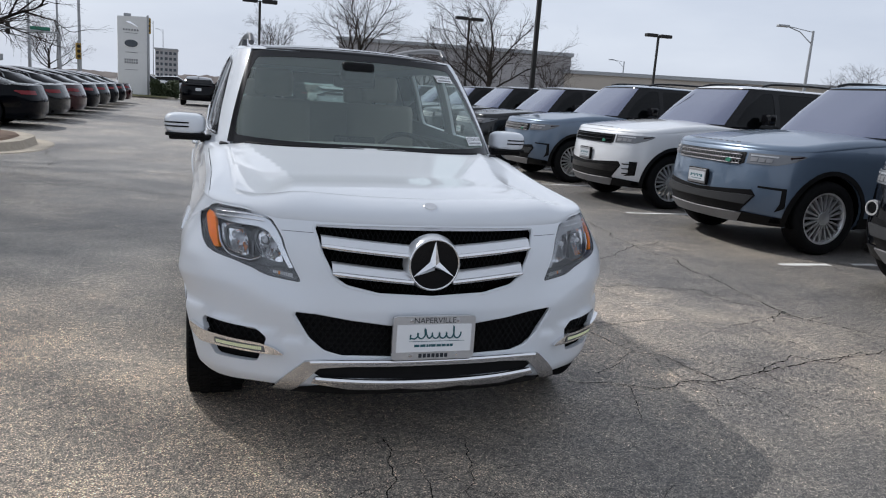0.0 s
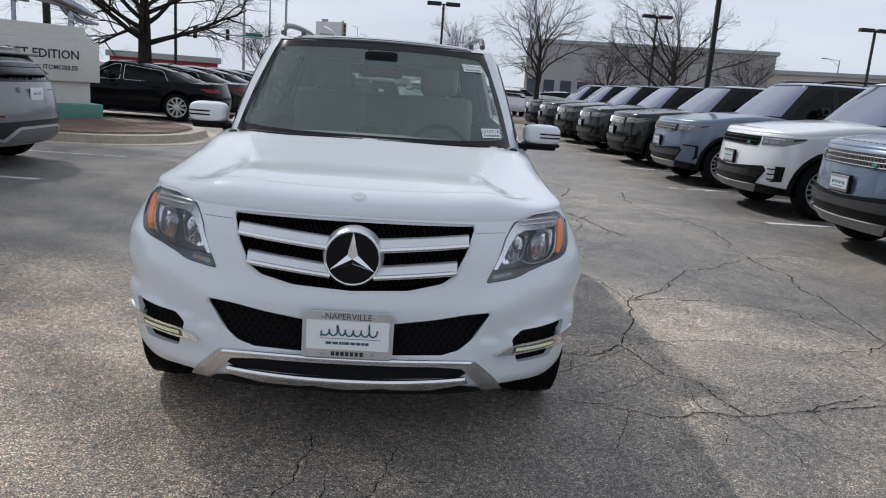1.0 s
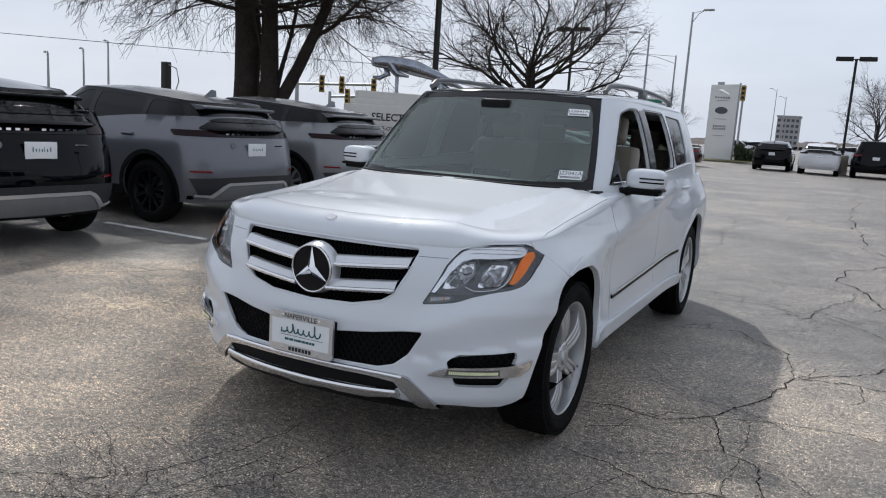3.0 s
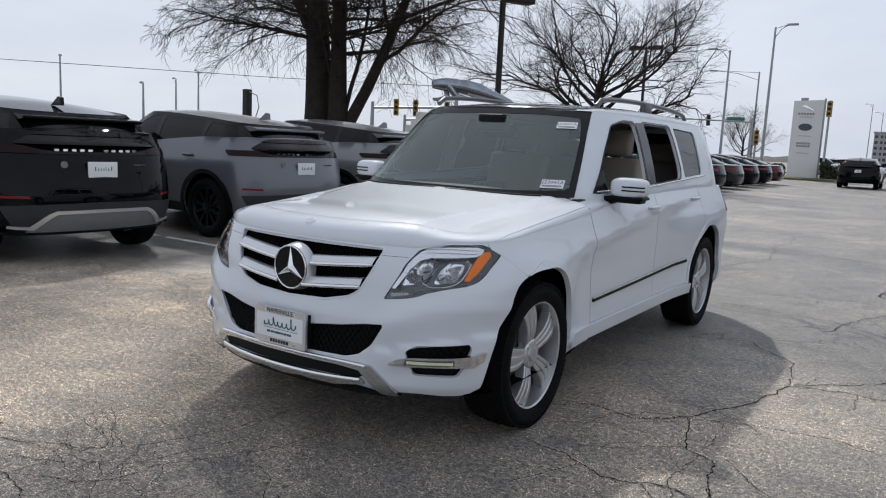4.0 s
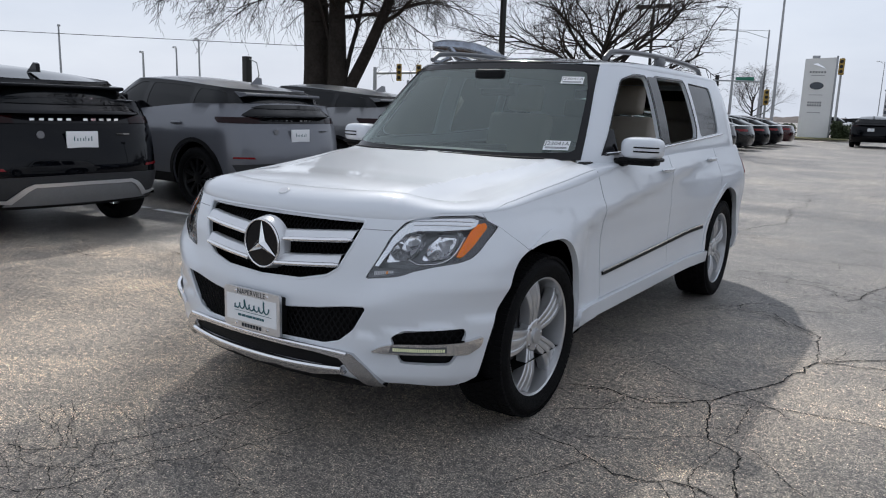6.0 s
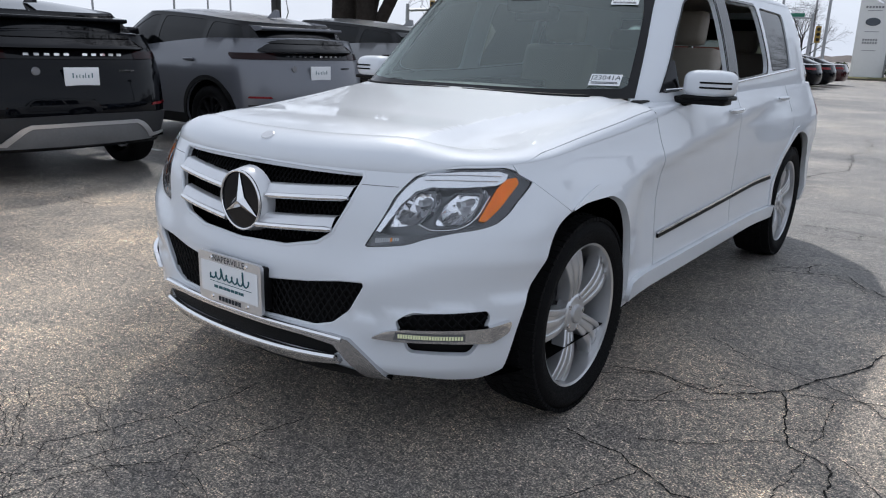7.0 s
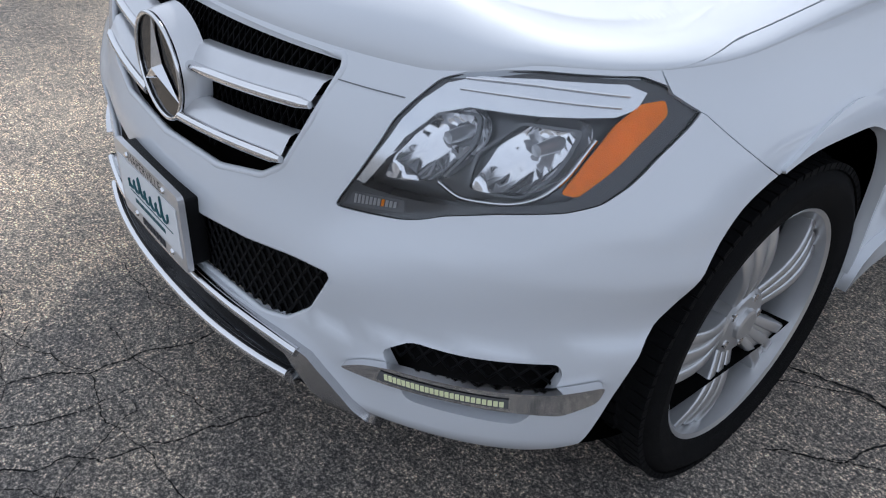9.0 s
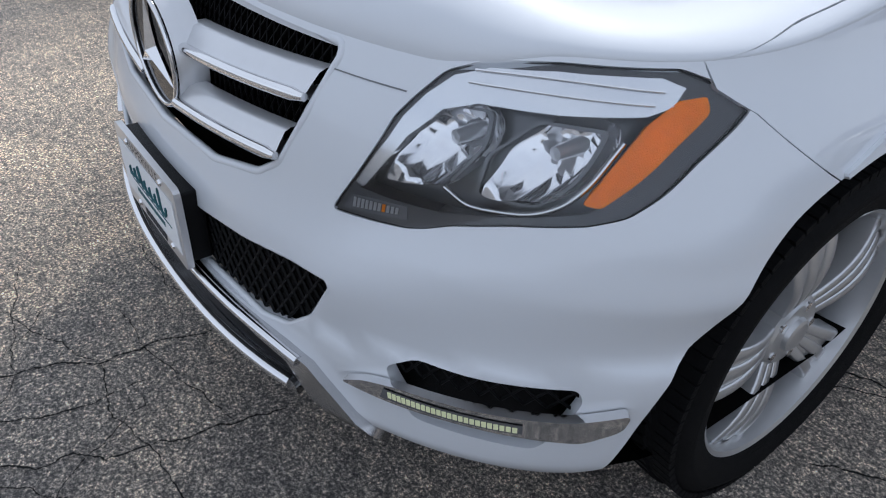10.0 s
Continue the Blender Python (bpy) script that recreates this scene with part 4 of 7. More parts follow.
    for row in range(5):
        z = gz0 + 0.010 + row * 0.023
        for x in np.arange(-gx + 0.04, gx - 0.04, 0.042):
            x = x + (0.021 if row % 2 else 0)
            for dx in (0.021, -0.021):
                q = sh.fx(np.array([x, x + dx]), np.array([z, z + 0.023]))
                q[:, 1] -= 0.010
                net.join(tube(q, 0.0038, 3, False))
    part("grille_mesh", net, bar_mat, grille_)["kind"] = "stuff"
    for zz in (gz0 + 0.010, gz0 + 0.056, gz0 + 0.102):
        xs = np.linspace(-gx * 0.93, gx * 0.93, 15)
        pth = sh.fx(xs, np.full(15, zz))
        pth[:, 1] -= 0.012
        part("grille_bar", tube(pth, 0.006, 6), bar_mat, grille_)
    q = sh.fx(np.array([gx * 0.68]), np.array([gz0 + 0.035]))[0]
    part("grille_badge", Build().join(revolve([(-0.022, 0.0), (-0.022, 0.028), (-0.012, 0.032)], 20, 1), Matrix.Translation(q) @ Matrix.Diagonal((1.35, 1, 0.75, 1))), SIGN_GREEN if g.get("hood_bars") else STEEL, grille_, "small oval badge")
    if g.get("hood_bars"):
        for k in range(9):
            x = -0.36 + 0.09 * k
            p = sh.deck(np.array([float(sh.s_front(np.array(abs(x)), np.array(zf - 0.07)))]), np.array([0.8]))[0]
            part("hood_lettering_bar", box(x - 0.022, x + 0.022, p[1] - 0.006, p[1] + 0.012, p[2] - 0.002, p[2] + 0.005), STEEL, root)
    # lower front: black intake, bulging bumper band, metal skid plate
    low, band_, skid = Build(), Build(), Build()
    for sgn in (1, -1):
        d = Matrix.Diagonal((sgn, 1, 1, 1))
        low.join(fpatch([(0, zl + 0.10), (hw * 0.58, zl + 0.10), (hw * 0.74, zl + 0.30), (hw * 0.70, zl + 0.36), (0, zl + 0.31)], 0.004), d)
        band_.join(fpatch([(0, zl + 0.205), (hw * 0.66, zl + 0.205), (hw * 0.73, zl + 0.30), (hw * 0.64, zl + 0.30), (0, zl + 0.275)], 0.030, 0.07, 0.03), d)
        skid.join(fpatch([(0, zl + 0.0), (hw * 0.52, zl + 0.0), (hw * 0.62, zl + 0.11), (0, zl + 0.10)], 0.020, 0.07, 0.02), d)
    part("lower_intake", low, BLACK_PLASTIC, root)
    part("bumper_band", band_, g.get("band_mat", BUMPER_GREY), root)
    part("skid_plate", skid, g.get("skid_mat", BRUSHED), root)
    for sgn in (1, -1):
        p = fpatch(g.get("vent") and [(x_ * hw, zl + z_) for x_, z_ in g["vent"]] or [(hw * 0.78, zl + 0.16), (hw * 0.90, zl + 0.18), (hw * 0.92, zl + 0.37), (hw * 0.84, zl + 0.37), (hw * 0.83, zl + 0.20)], 0.004)
        vent = part("side_vent", flip_(p, sgn), BLACK_PLASTIC, root)
        for k in range(g.get("vent_slats", 3)):
            z = zl + 0.19 + 0.065 * k
            part("vent_slat", flip_(fpatch([(hw * 0.76, z), (hw * 0.90, z + 0.006), (hw * 0.90, z + 0.020), (hw * 0.76, z + 0.014)], 0.012, 0.06, 0.01), sgn), BLACK_GLOSS, vent)
        corner_ = [(s_at_y(sh, yf + 0.16, zl), zl + 0.005), (s_at_y(sh, -ra - 0.01, zl), zl + 0.005), (s_at_y(sh, -ra - 0.005, zl + 0.09), zl + 0.09), (s_at_y(sh, yf + 0.18, zl), zl + 0.12)]
        if g.get("cladding", True):
            part("bumper_corner", flip_(patch(sh.lat, corner_, step=0.06, rim=0.01, lift=0.008), sgn), BLACK_PLASTIC, root)
    if g.get("fog_ring"):
        for sgn in (1, -1):
            q = sh.fx(np.array([sgn * hw * 0.74]), np.array([zl + 0.42]))[0]
            fog = part("fog_lamp", Build().join(revolve([(-0.020, 0.0), (-0.020, 0.045), (0.02, 0.05)], 24, 1), Matrix.Translation(q)), DARK_GLASS, root, "round fog lamp with a bright ring")
            part("fog_ring", Build().join(revolve([(0.0, 0.046), (-0.030, 0.050), (-0.030, 0.064), (0.0, 0.068)], 28, 1), Matrix.Translation(q)), BRUSHED, fog)
    if nose:
        pz = zl + 0.42
        pc = sh.fx(np.array([0.0]), np.array([pz]))[0]
        pl = part("front_plate", box(-0.165, 0.165, pc[1] - 0.035, pc[1] - 0.002, pz - 0.09, pz + 0.09, 0.008), BLACK_PLASTIC, root)
        part("plate_frame", box(-0.152, 0.152, pc[1] - 0.040, pc[1] - 0.0345, pz - 0.078, pz + 0.078, 0.003), STEEL, pl)
        part("plate_insert", box(-0.142, 0.142, pc[1] - 0.0425, pc[1] - 0.0395, pz - 0.052, pz + 0.052), PLATE_GREY, pl)
        part("plate_bars", Build().join(bars_build_front(0.22, 0.05, pc[1] - 0.0424, pz + 0.03)), TEAL_INK, pl)["kind"] = "stuff"
    # tail
    def rpatch(pts, lift, step=0.07, rim_=0.008):
        o = [(float(sh.s_rear(np.array(x), np.array(z))), z) for x, z in pts][::-1]
        return patch(sh.lat, o, step=step, rim=rim_, lift=lift)

    zt_ = zb - 0.16 + g["tail_rise"] * 0.6
    for sgn in (1, -1):
        th_ = g.get("tl_high", 1.0)
        p = rpatch([(hw * g.get("tl_in", 0.62), zt_ - 0.034 * th_), (hw * 0.97, zt_ - 0.030 * th_), (hw * 0.998, zt_ + 0.012), (hw * 0.998, zt_ + 0.034), (hw * g.get("tl_in", 0.62), zt_ + 0.036)], 0.008)
        part("tail_lamp", p if sgn > 0 else Build().join(p, Matrix.Diagonal((-1, 1, 1, 1))), g.get("tail_mat", RED_LENS), root)
    if tail:
        band = Build()
        for sgn in (1, -1):
            band.join(rpatch([(0, zt_ - 0.034), (hw * 0.60, zt_ - 0.034), (hw * 0.60, zt_ + 0.036), (0, zt_ + 0.036)], 0.004), Matrix.Diagonal((sgn, 1, 1, 1)))
        part("tailgate_band", band, BLACK_GLOSS, root)
        # raised letters of the make, as plain bars
        for k in range(11):
            if k == 5:
                continue
            x = -0.40 + 0.08 * k
            p = sh.rx(np.array([x]), np.array([zt_ + 0.005]))[0]
            part("tailgate_bar", box(x - 0.021, x + 0.021, p[1] + 0.004, p[1] + 0.012, zt_ - 0.006, zt_ + 0.014), CHROME, root)
        low = Build()
        for sgn in (1, -1):
            low.join(rpatch([(0, zl + 0.02), (hw * 0.80, zl + 0.06), (hw * 0.93, zl + 0.28), (0, zl + 0.30)], 0.010), Matrix.Diagonal((sgn, 1, 1, 1)))
        part("rear_bumper", low, BUMPER_GREY, root)
        sk, pan = Build(), Build()
        for sgn in (1, -1):
            d = Matrix.Diagonal((sgn, 1, 1, 1))
            pan.join(rpatch([(0, zl + 0.04), (hw * 0.72, zl + 0.04), (hw * 0.50, zl + 0.21), (0, zl + 0.215)], 0.018), d)
            sk.join(rpatch([(0, zl + 0.205), (hw * 0.48, zl + 0.20), (hw * 0.54, zl + 0.17), (hw * 0.66, zl + 0.065), (hw * 0.86, zl + 0.085), (hw * 0.86, zl + 0.105), (hw * 0.70, zl + 0.095), (hw * 0.56, zl + 0.205), (hw * 0.49, zl + 0.232), (0, zl + 0.235)], 0.028, 0.05, 0.012), d)
        rs_ = part("rear_skid", pan, SKID_GREY, root)
        part("skid_frame", sk, BRUSHED, rs_)
        p = sh.rx(np.array([0.36]), np.array([zt_ - 0.13]))[0]
        part("tailgate_badge", Build().join(revolve([(0.012, 0.0), (0.012, 0.030), (0.002, 0.036)][::-1], 24, 1), Matrix.Translation(p)), STEEL, root, "round metal badge")
        p = sh.rx(np.array([-0.42]), np.array([zt_ - 0.13]))[0]
        part("tailgate_bar", box(-0.50, -0.36, p[1] + 0.002, p[1] + 0.010, zt_ - 0.135, zt_ - 0.122), CHROME, root)
        y0, z0_ = g["roof_rear"], zr - 0.055 - g.get("roof_drop", 0) - gh.slope
        wing_ = prism(rounded([(y0 - 0.30, z0_ + 0.012), (y0 - 0.30, z0_ - 0.03), (y0 + 0.05, z0_ - 0.075), (y0 + 0.15, z0_ - 0.060), (y0 + 0.15, z0_ - 0.030)], 0.02, 3), -hw + 0.34, hw - 0.34, 0)
        part("spoiler", wing_, paint, root, "overhanging roof spoiler")
        for sgn in (1, -1):
            p = rpatch([(hw * 0.70, zl + 0.345), (hw * 0.93, zl + 0.350), (hw * 0.92, zl + 0.372), (hw * 0.72, zl + 0.368)], 0.006)
            part("reflector", p if sgn > 0 else Build().join(p, Matrix.Diagonal((-1, 1, 1, 1))), RED_LENS, root)
    if plate and not nose:
        pz = zb - 0.25
        pc = sh.rx(np.array([0.0]), np.array([pz]))[0]
        rp_ = part("rear_plate", box(-0.15, 0.15, pc[1] + 0.004, pc[1] + 0.02, pz - 0.075, pz + 0.075, 0.004), plate_mat, root)
        for k, (x, w_, h_) in enumerate(((-0.09, 0.02, 0.05), (-0.06, 0.022, 0.03), (-0.03, 0.012, 0.05), (-0.01, 0.02, 0.03), (0.02, 0.014, 0.035), (0.045, 0.02, 0.03), (0.075, 0.022, 0.05))):
            part("plate_bar", box(x, x + w_ * 0.45, pc[1] + 0.0195, pc[1] + 0.0215, pz - 0.012, pz - 0.012 + h_ * 0.8), TEAL_INK, rp_)
    if g.get("fin", True):
        y = g["roof_rear"] - 0.35
        zf_ = zr - 0.65 * gh.slope
        part("aerial_fin", prism([(y - 0.10, zf_ - 0.03), (y + 0.08, zf_ - 0.03), (y + 0.07, zf_ + 0.05), (y + 0.03, zf_ + 0.06)], -0.02, 0.02, 0), paint, root)
    return root


DISCO = dict(wheelbase=2.92, tyre=0.39, rim=0.27, half=1.00, front_hang=0.88, rear_hang=1.10, low=0.28, belt_front=1.12, belt=1.24, roof=1.86, glass_base=0.62, roof_front=1.28, roof_rear=3.75, rear_base=3.92, pillar_b=1.75, pillar_c=2.75, tail_rise=0.05, rails=True, hood_bars=True, lamp_drop=0.165, spokes=20, skid_mat=STEEL, lamp_mat=LAMP_GREY, nose_round=2.25, vent_slats=0, vent=((0.885, 0.15), (0.945, 0.20), (0.95, 0.40), (0.75, 0.405), (0.75, 0.385), (0.925, 0.375), (0.92, 0.24)))
ROVER = dict(DISCO, roof=1.80, belt=1.20, belt_front=1.10, rails=False, hood_bars=False, skid_mat=BLACK_PLASTIC, bar_mat=BRUSHED, vent=None, vent_slats=3, nose_round=2.5)
EVOQUE = dict(wheelbase=2.68, tyre=0.37, rim=0.255, half=0.95, front_hang=0.85, rear_hang=0.84, low=0.28, belt_front=1.02, belt=1.14, roof=1.60, glass_base=0.45, roof_front=1.10, roof_rear=3.06, rear_base=3.46, pillar_b=1.55, pillar_c=2.45, tail_rise=0.14, roof_drop=0.02, back_low=0.30, tail_mat=DARK_RED_LENS, tl_in=0.58, quarter=0.70, tail_lean=0.10, tail_round=2.5, slope=0.12, cab_round=3.0)
SEDAN = dict(wheelbase=2.93, tyre=0.345, rim=0.245, half=0.93, front_hang=0.88, rear_hang=1.10, low=0.20, belt_front=0.80, belt=0.94, roof=1.43, glass_base=0.40, roof_front=1.10, roof_rear=2.75, rear_base=3.60, pillar_b=1.55, pillar_c=2.55, tail_rise=0.05, cladding=False, roof_drop=0.03, chrome_line=True, tail_mat=RED_LENS, tl_in=0.60, tl_high=1.7, fin=False, skid_mat=BLACK_PLASTIC, slope=0.16, tail_round=2.5, cab_round=3.0, tail_lean=0.05)

FACING = -90  # nose towards the aisle from the far row


def right_row(k, spec, paint, label, out=0.0, **kw):
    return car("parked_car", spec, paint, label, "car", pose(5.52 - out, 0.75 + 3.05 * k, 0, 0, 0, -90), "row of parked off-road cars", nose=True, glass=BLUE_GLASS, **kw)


right_row(0, dict(DISCO, fog_ring=True, vent=None), PAINT_BLACK, "black off-road car parked nose out with round fog lamps", out=0.32)
right_row(1, DISCO, PAINT_BLUE, "slate blue off-road car parked nose out with a mesh grille", out=0.20)
right_row(2, dict(DISCO, bar_mat=BLACK_GLOSS, band_mat=BLACK_GLOSS, vent_slats=3, vent=None), PAINT_LIGHT, "white off-road car parked nose out with a black grille")
right_row(3, DISCO, PAINT_BLUE, "slate blue off-road car parked nose out in the row")
_first = right_row(4, ROVER, PAINT_DARKGREEN, "charcoal luxury off-road car parked nose out in the row")
for _k in range(5, 9):
    copy_thing(_first, pose(5.52, 0.75 + 3.05 * _k, 0, 0, 0, -90))


def left_row(y, spec, paint, label, **kw):
    return car("parked_car", spec, paint, label, "car", pose(-4.37 - spec["rear_hang"] - spec["wheelbase"], y, 0, 0, 0, -90), "row of compact off-road cars", tail=True, **kw)


left_row(1.09, EVOQUE, PAINT_BLACK, "glossy black compact off-road car parked tail out, with a dealer plate")
left_row(3.87, EVOQUE, PAINT_GREY, "metallic grey compact off-road car parked tail out, with black wheels", rim=DARK_ALLOY)
left_row(6.35, EVOQUE, PAINT_SILVER, "silver compact off-road car parked tail out beside the kerb")
_SEDANS = [(PAINT_NAVY, "glossy black sedan parked tail out beyond the planted island"), (PAINT_DARKGREEN, "dark grey sedan parked tail out in the row"), (PAINT_MAROON, "dark red sedan parked tail out in the row")]
_made = [car("parked_sedan", SEDAN, p_, l_, "car", pose(-8.55, 17.0 + 3.05 * k_, 0, 0, 0, -90), "row of dark sedans", plate=False) for k_, (p_, l_) in enumerate(_SEDANS)]
for _k, _m in ((3, 0), (4, 1), (5, 0), (6, 0), (7, 2)):
    copy_thing(_made[_m], pose(-8.55, 17.0 + 3.05 * _k, 0, 0, 0, -90))


def end_car(x, spec, paint, label, y=38.7):
    return car("parked_car", spec, paint, label, "car", pose(x, y + spec["rear_hang"] + spec["wheelbase"], 0, 0, 0, 180), "cars at the end of the aisle")


end_car(-1.35, EVOQUE, PAINT_BLACK, "black off-road car standing at the end of the aisle", 40.0)
_w = end_car(0.95, EVOQUE, PAINT_LIGHT, "white off-road car standing at the end of the aisle")
end_car(3.4, DISCO, PAINT_BLACK, "large black off-road car standing at the end of the aisle")
copy_thing(_w, pose(5.85, 42.4, 0, 0, 0, 180))
for _x, _y in ((-3.9, 58), (4.6, 53), (9.5, 50), (12.5, 50), (-2.0, 60)):
    copy_thing(_w, pose(_x, _y, 0, 0, 0, 90))

# ---- the white car ----
GLK_WB, GLK_R = 2.755, 0.347
_front = table((0.20, -0.70), (0.25, -0.765), (0.30, -0.80), (0.42, -0.795), (0.55, -0.79), (0.65, -0.765), (0.75, -0.745), (0.86, -0.70), (0.92, -0.65))
_rear = table((0.20, 3.55), (0.32, 3.66), (0.60, 3.70), (0.75, 3.68), (1.00, 3.64), (1.15, 3.60))
_prof_f = table((0.20, 0.825), (0.25, 0.86), (0.32, 0.89), (0.45, 0.91), (0.60, 0.912), (0.70, 0.905), (0.77, 0.888), (0.83, 0.855), (0.90, 0.815), (0.98, 0.79))
_prof_d = table((0.20, 0.80), (0.30, 0.855), (0.40, 0.862), (0.52, 0.855), (0.66, 0.862), (0.78, 0.878), (0.86, 0.880), (0.95, 0.860), (1.06, 0.815), (1.14, 0.79))


def _glk_width(y, z):
    zz = smooth(z, 0.75, 0.90)
    f = smooth(y, 0.08 - 0.12 * zz, 0.5 + 0.75 * zz)
    w = (1 - f) * _prof_f(z) + f * _prof_d(z)
    w = w + 0.009 * np.exp(-(((z - 0.635) / 0.030) ** 2)) * smooth(y, 0.0, -0.2) - 0.006 * np.exp(-(((z - 0.55) / 0.035) ** 2)) * smooth(y, 0.0, -0.2)
    c = 0.797 + 0.103 * (y - 0.35)  # shoulder crease, rising to the rear
    w = w - 0.021 * smooth(z, c + 0.022, c - 0.060) * smooth(z, c - 0.34, c - 0.06) * smooth(y, 0.30, 0.50) * smooth(y, 2.6, 1.9)
    return w + 0.038 * np.exp(-(((y - GLK_WB) / 0.58) ** 4)) * smooth(z, 1.0, 0.7) * smooth(z, 0.2, 0.4)


_glk_top = table((-1.3, 0.868), (-0.78, 0.870), (-0.70, 0.880), (-0.60, 0.896), (-0.45, 0.898), (-0.2, 0.908), (0.0, 0.922), (0.35, 0.95), (0.62, 0.985), (0.85, 1.02), (1.2, 1.04), (2.5, 1.065), (5.0, 1.08))
_glk_deck = table((-0.70, 0.87), (-0.60, 0.905), (-0.50, 0.928), (-0.30, 0.957), (0.0, 0.994), (0.30, 1.032), (0.55, 1.060), (0.9, 1.07), (3.7, 1.06))


class HoodShell(Shell):
    """The hood with its blunt raised nose and the two creases that run from the lamps to the windscreen's corners."""

    def lat(self, s, z):
        """The bumper below the lamps: a ridge that rises towards the corners, a hollow under it and a ledge over the running lights."""
        p = super().lat(s, z)
        x, y, z = p[..., 0], p[..., 1], p[..., 2]
        here = smooth(x, 0.36, 0.54) * smooth(y, -0.28, -0.42)
        zr, zs = 0.548 + 0.40 * (x - 0.47), 0.458 + 0.20 * (x - 0.52)
        ridge = 0.017 * smooth(z, zr + 0.10, zr) * smooth(z, zs - 0.01, zr)
        ledge = 0.010 * smooth(z, zs + 0.010, zs - 0.012) * smooth(z, zs - 0.13, zs - 0.03)
        F = self.front(z)
        w = self.width(np.minimum(np.maximum(s, self.ya), self.yb), z)
        nx = np.clip(x / w, 0, 1) ** (self.nf - 1) / w
        ny = np.clip((self.ya - y) / (self.ya - F), 0, 1) ** (self.nf - 1) / (self.ya - F)
        k = here * (ridge + ledge) / np.maximum(np.sqrt(nx * nx + ny * ny), 1e-6)
        return p + np.stack([nx * k, -ny * k, 0 * k], -1)

    def surface(self, x, y):
        ax_ = np.abs(x)
        xc = 0.475 + 0.030 * smooth(y, -0.25, -0.62) + 0.15 * smooth(y, -0.25, 0.65)
        f = np.clip((xc + 0.13 - ax_) / 0.13, 0, 1)
        dome = 0.024 * (f**1.7) * smooth(y, -0.66, -0.34) + 0.016 * (1 - smooth(y, -0.66, -0.34)) * smooth(ax_, 0.72, 0.42)
        nose = (0.028 * smooth(y, -0.15, -0.55) + 0.008 * smooth(y, 0.3, -0.3)) * smooth(ax_, 0.78, 0.40)
        return super().surface(x, y) - 0.011 + dome + nose


glk = HoodShell(_front, _rear, _glk_width, -0.2, 3.2, 2.3, 2.8, _glk_top, _glk_deck, 0.027, 0.12)
_gf = table((1.03, 0.40), (1.30, 0.71), (1.56, 1.03))
_gr = table((1.03, 3.63), (1.30, 3.56), (1.56, 3.42))
_gw = table((1.03, 0.815), (1.20, 0.775), (1.35, 0.730), (1.48, 0.680), (1.56, 0.635))
_roof_top = table((-2, 1.535), (9, 1.535))
_roof_deck = table((0.95, 1.545), (1.10, 1.565), (1.40, 1.592), (2.0, 1.61), (2.9, 1.60), (3.3, 1.575), (3.45, 1.55))
cab = Shell(_gf, _gr, lambda y, z: _gw(z) + 0 * y, 1.5, 3.0, 4.0, 3.4, _roof_top, _roof_deck, 0.035, 0.06)

# parts
def front_xz(sh, pts):
    return [(float(sh.s_front(np.array(float(x)), np.array(float(z)))), z) for x, z in pts]


def mirrored(b):
    return Build().join(b, Matrix.Diagonal((-1, 1, 1, 1)))


def text_build(words, size, bold=0.0):
    """Letters of the built-in font as a flat Build in the x-z plane, centred, looking to -y."""
    cu = bpy.data.curves.new("words", "FONT")
    cu.offset = bold
    cu.body, cu.size, cu.align_x, cu.align_y, cu.resolution_u = words, size, "CENTER", "CENTER", 2
    ob = bpy.data.objects.new("words", cu)
    scene.collection.objects.link(ob)
    bpy.context.view_layer.update()
    me = bpy.data.meshes.new_from_object(ob.evaluated_get(bpy.context.evaluated_depsgraph_get()))
    b = Build()
    v = np.array([tuple(p.co) for p in me.vertices]).reshape(-1, 3)
    b.add(np.stack([v[:, 0], 0 * v[:, 0], v[:, 1]], 1), [list(q.vertices) for q in me.polygons])
    bpy.data.objects.remove(ob)
    bpy.data.curves.remove(cu)
    bpy.data.meshes.remove(me)
    return b


def bars_build(width, height, y, z, rows, seed):
    """Unreadable writing: rows of dark bars."""
    r, b = random.Random(seed), Build()
    for i in range(rows):
        zz, x = z - height * (i + 0.5) / rows, -width / 2
        while x < width / 2 - 0.004:
            w = min(r.uniform(0.05, 0.16) * width, width / 2 - x)
            b.join(box(x, x + w * 0.85, y - 0.0006, y, zz - height / rows * 0.3, zz + height / rows * 0.3))
            x += w
    return b


# outlines on the front, (x, z) of one half
LAMP = [(0.475, 0.656), (0.512, 0.731), (0.536, 0.803), (0.552, 0.832), (0.572, 0.864), (0.609, 0.882), (0.674, 0.890), (0.763, 0.892), (0.792, 0.878), (0.822, 0.852),
        (0.824, 0.835), (0.820, 0.801), (0.812, 0.766), (0.796, 0.743), (0.768, 0.729), (0.701, 0.713), (0.641, 0.694), (0.612, 0.680), (0.588, 0.672), (0.533, 0.663)]
GRILLE = [(0.0, 0.612), (0.20, 0.621), (0.32, 0.648), (0.365, 0.68), (0.405, 0.76), (0.432, 0.845), (0.425, 0.860), (0.0, 0.864)]
INTAKE = [(0.0, 0.384), (0.33, 0.392), (0.395, 0.410), (0.45, 0.457), (0.502, 0.545), (0.496, 0.560), (0.42, 0.553), (0.30, 0.534), (0.153, 0.516), (0.0, 0.512)]
POCKET = [(0.62, 0.352), (0.765, 0.346), (0.788, 0.39), (0.806, 0.470), (0.800, 0.492), (0.72, 0.484), (0.625, 0.480), (0.585, 0.45)]
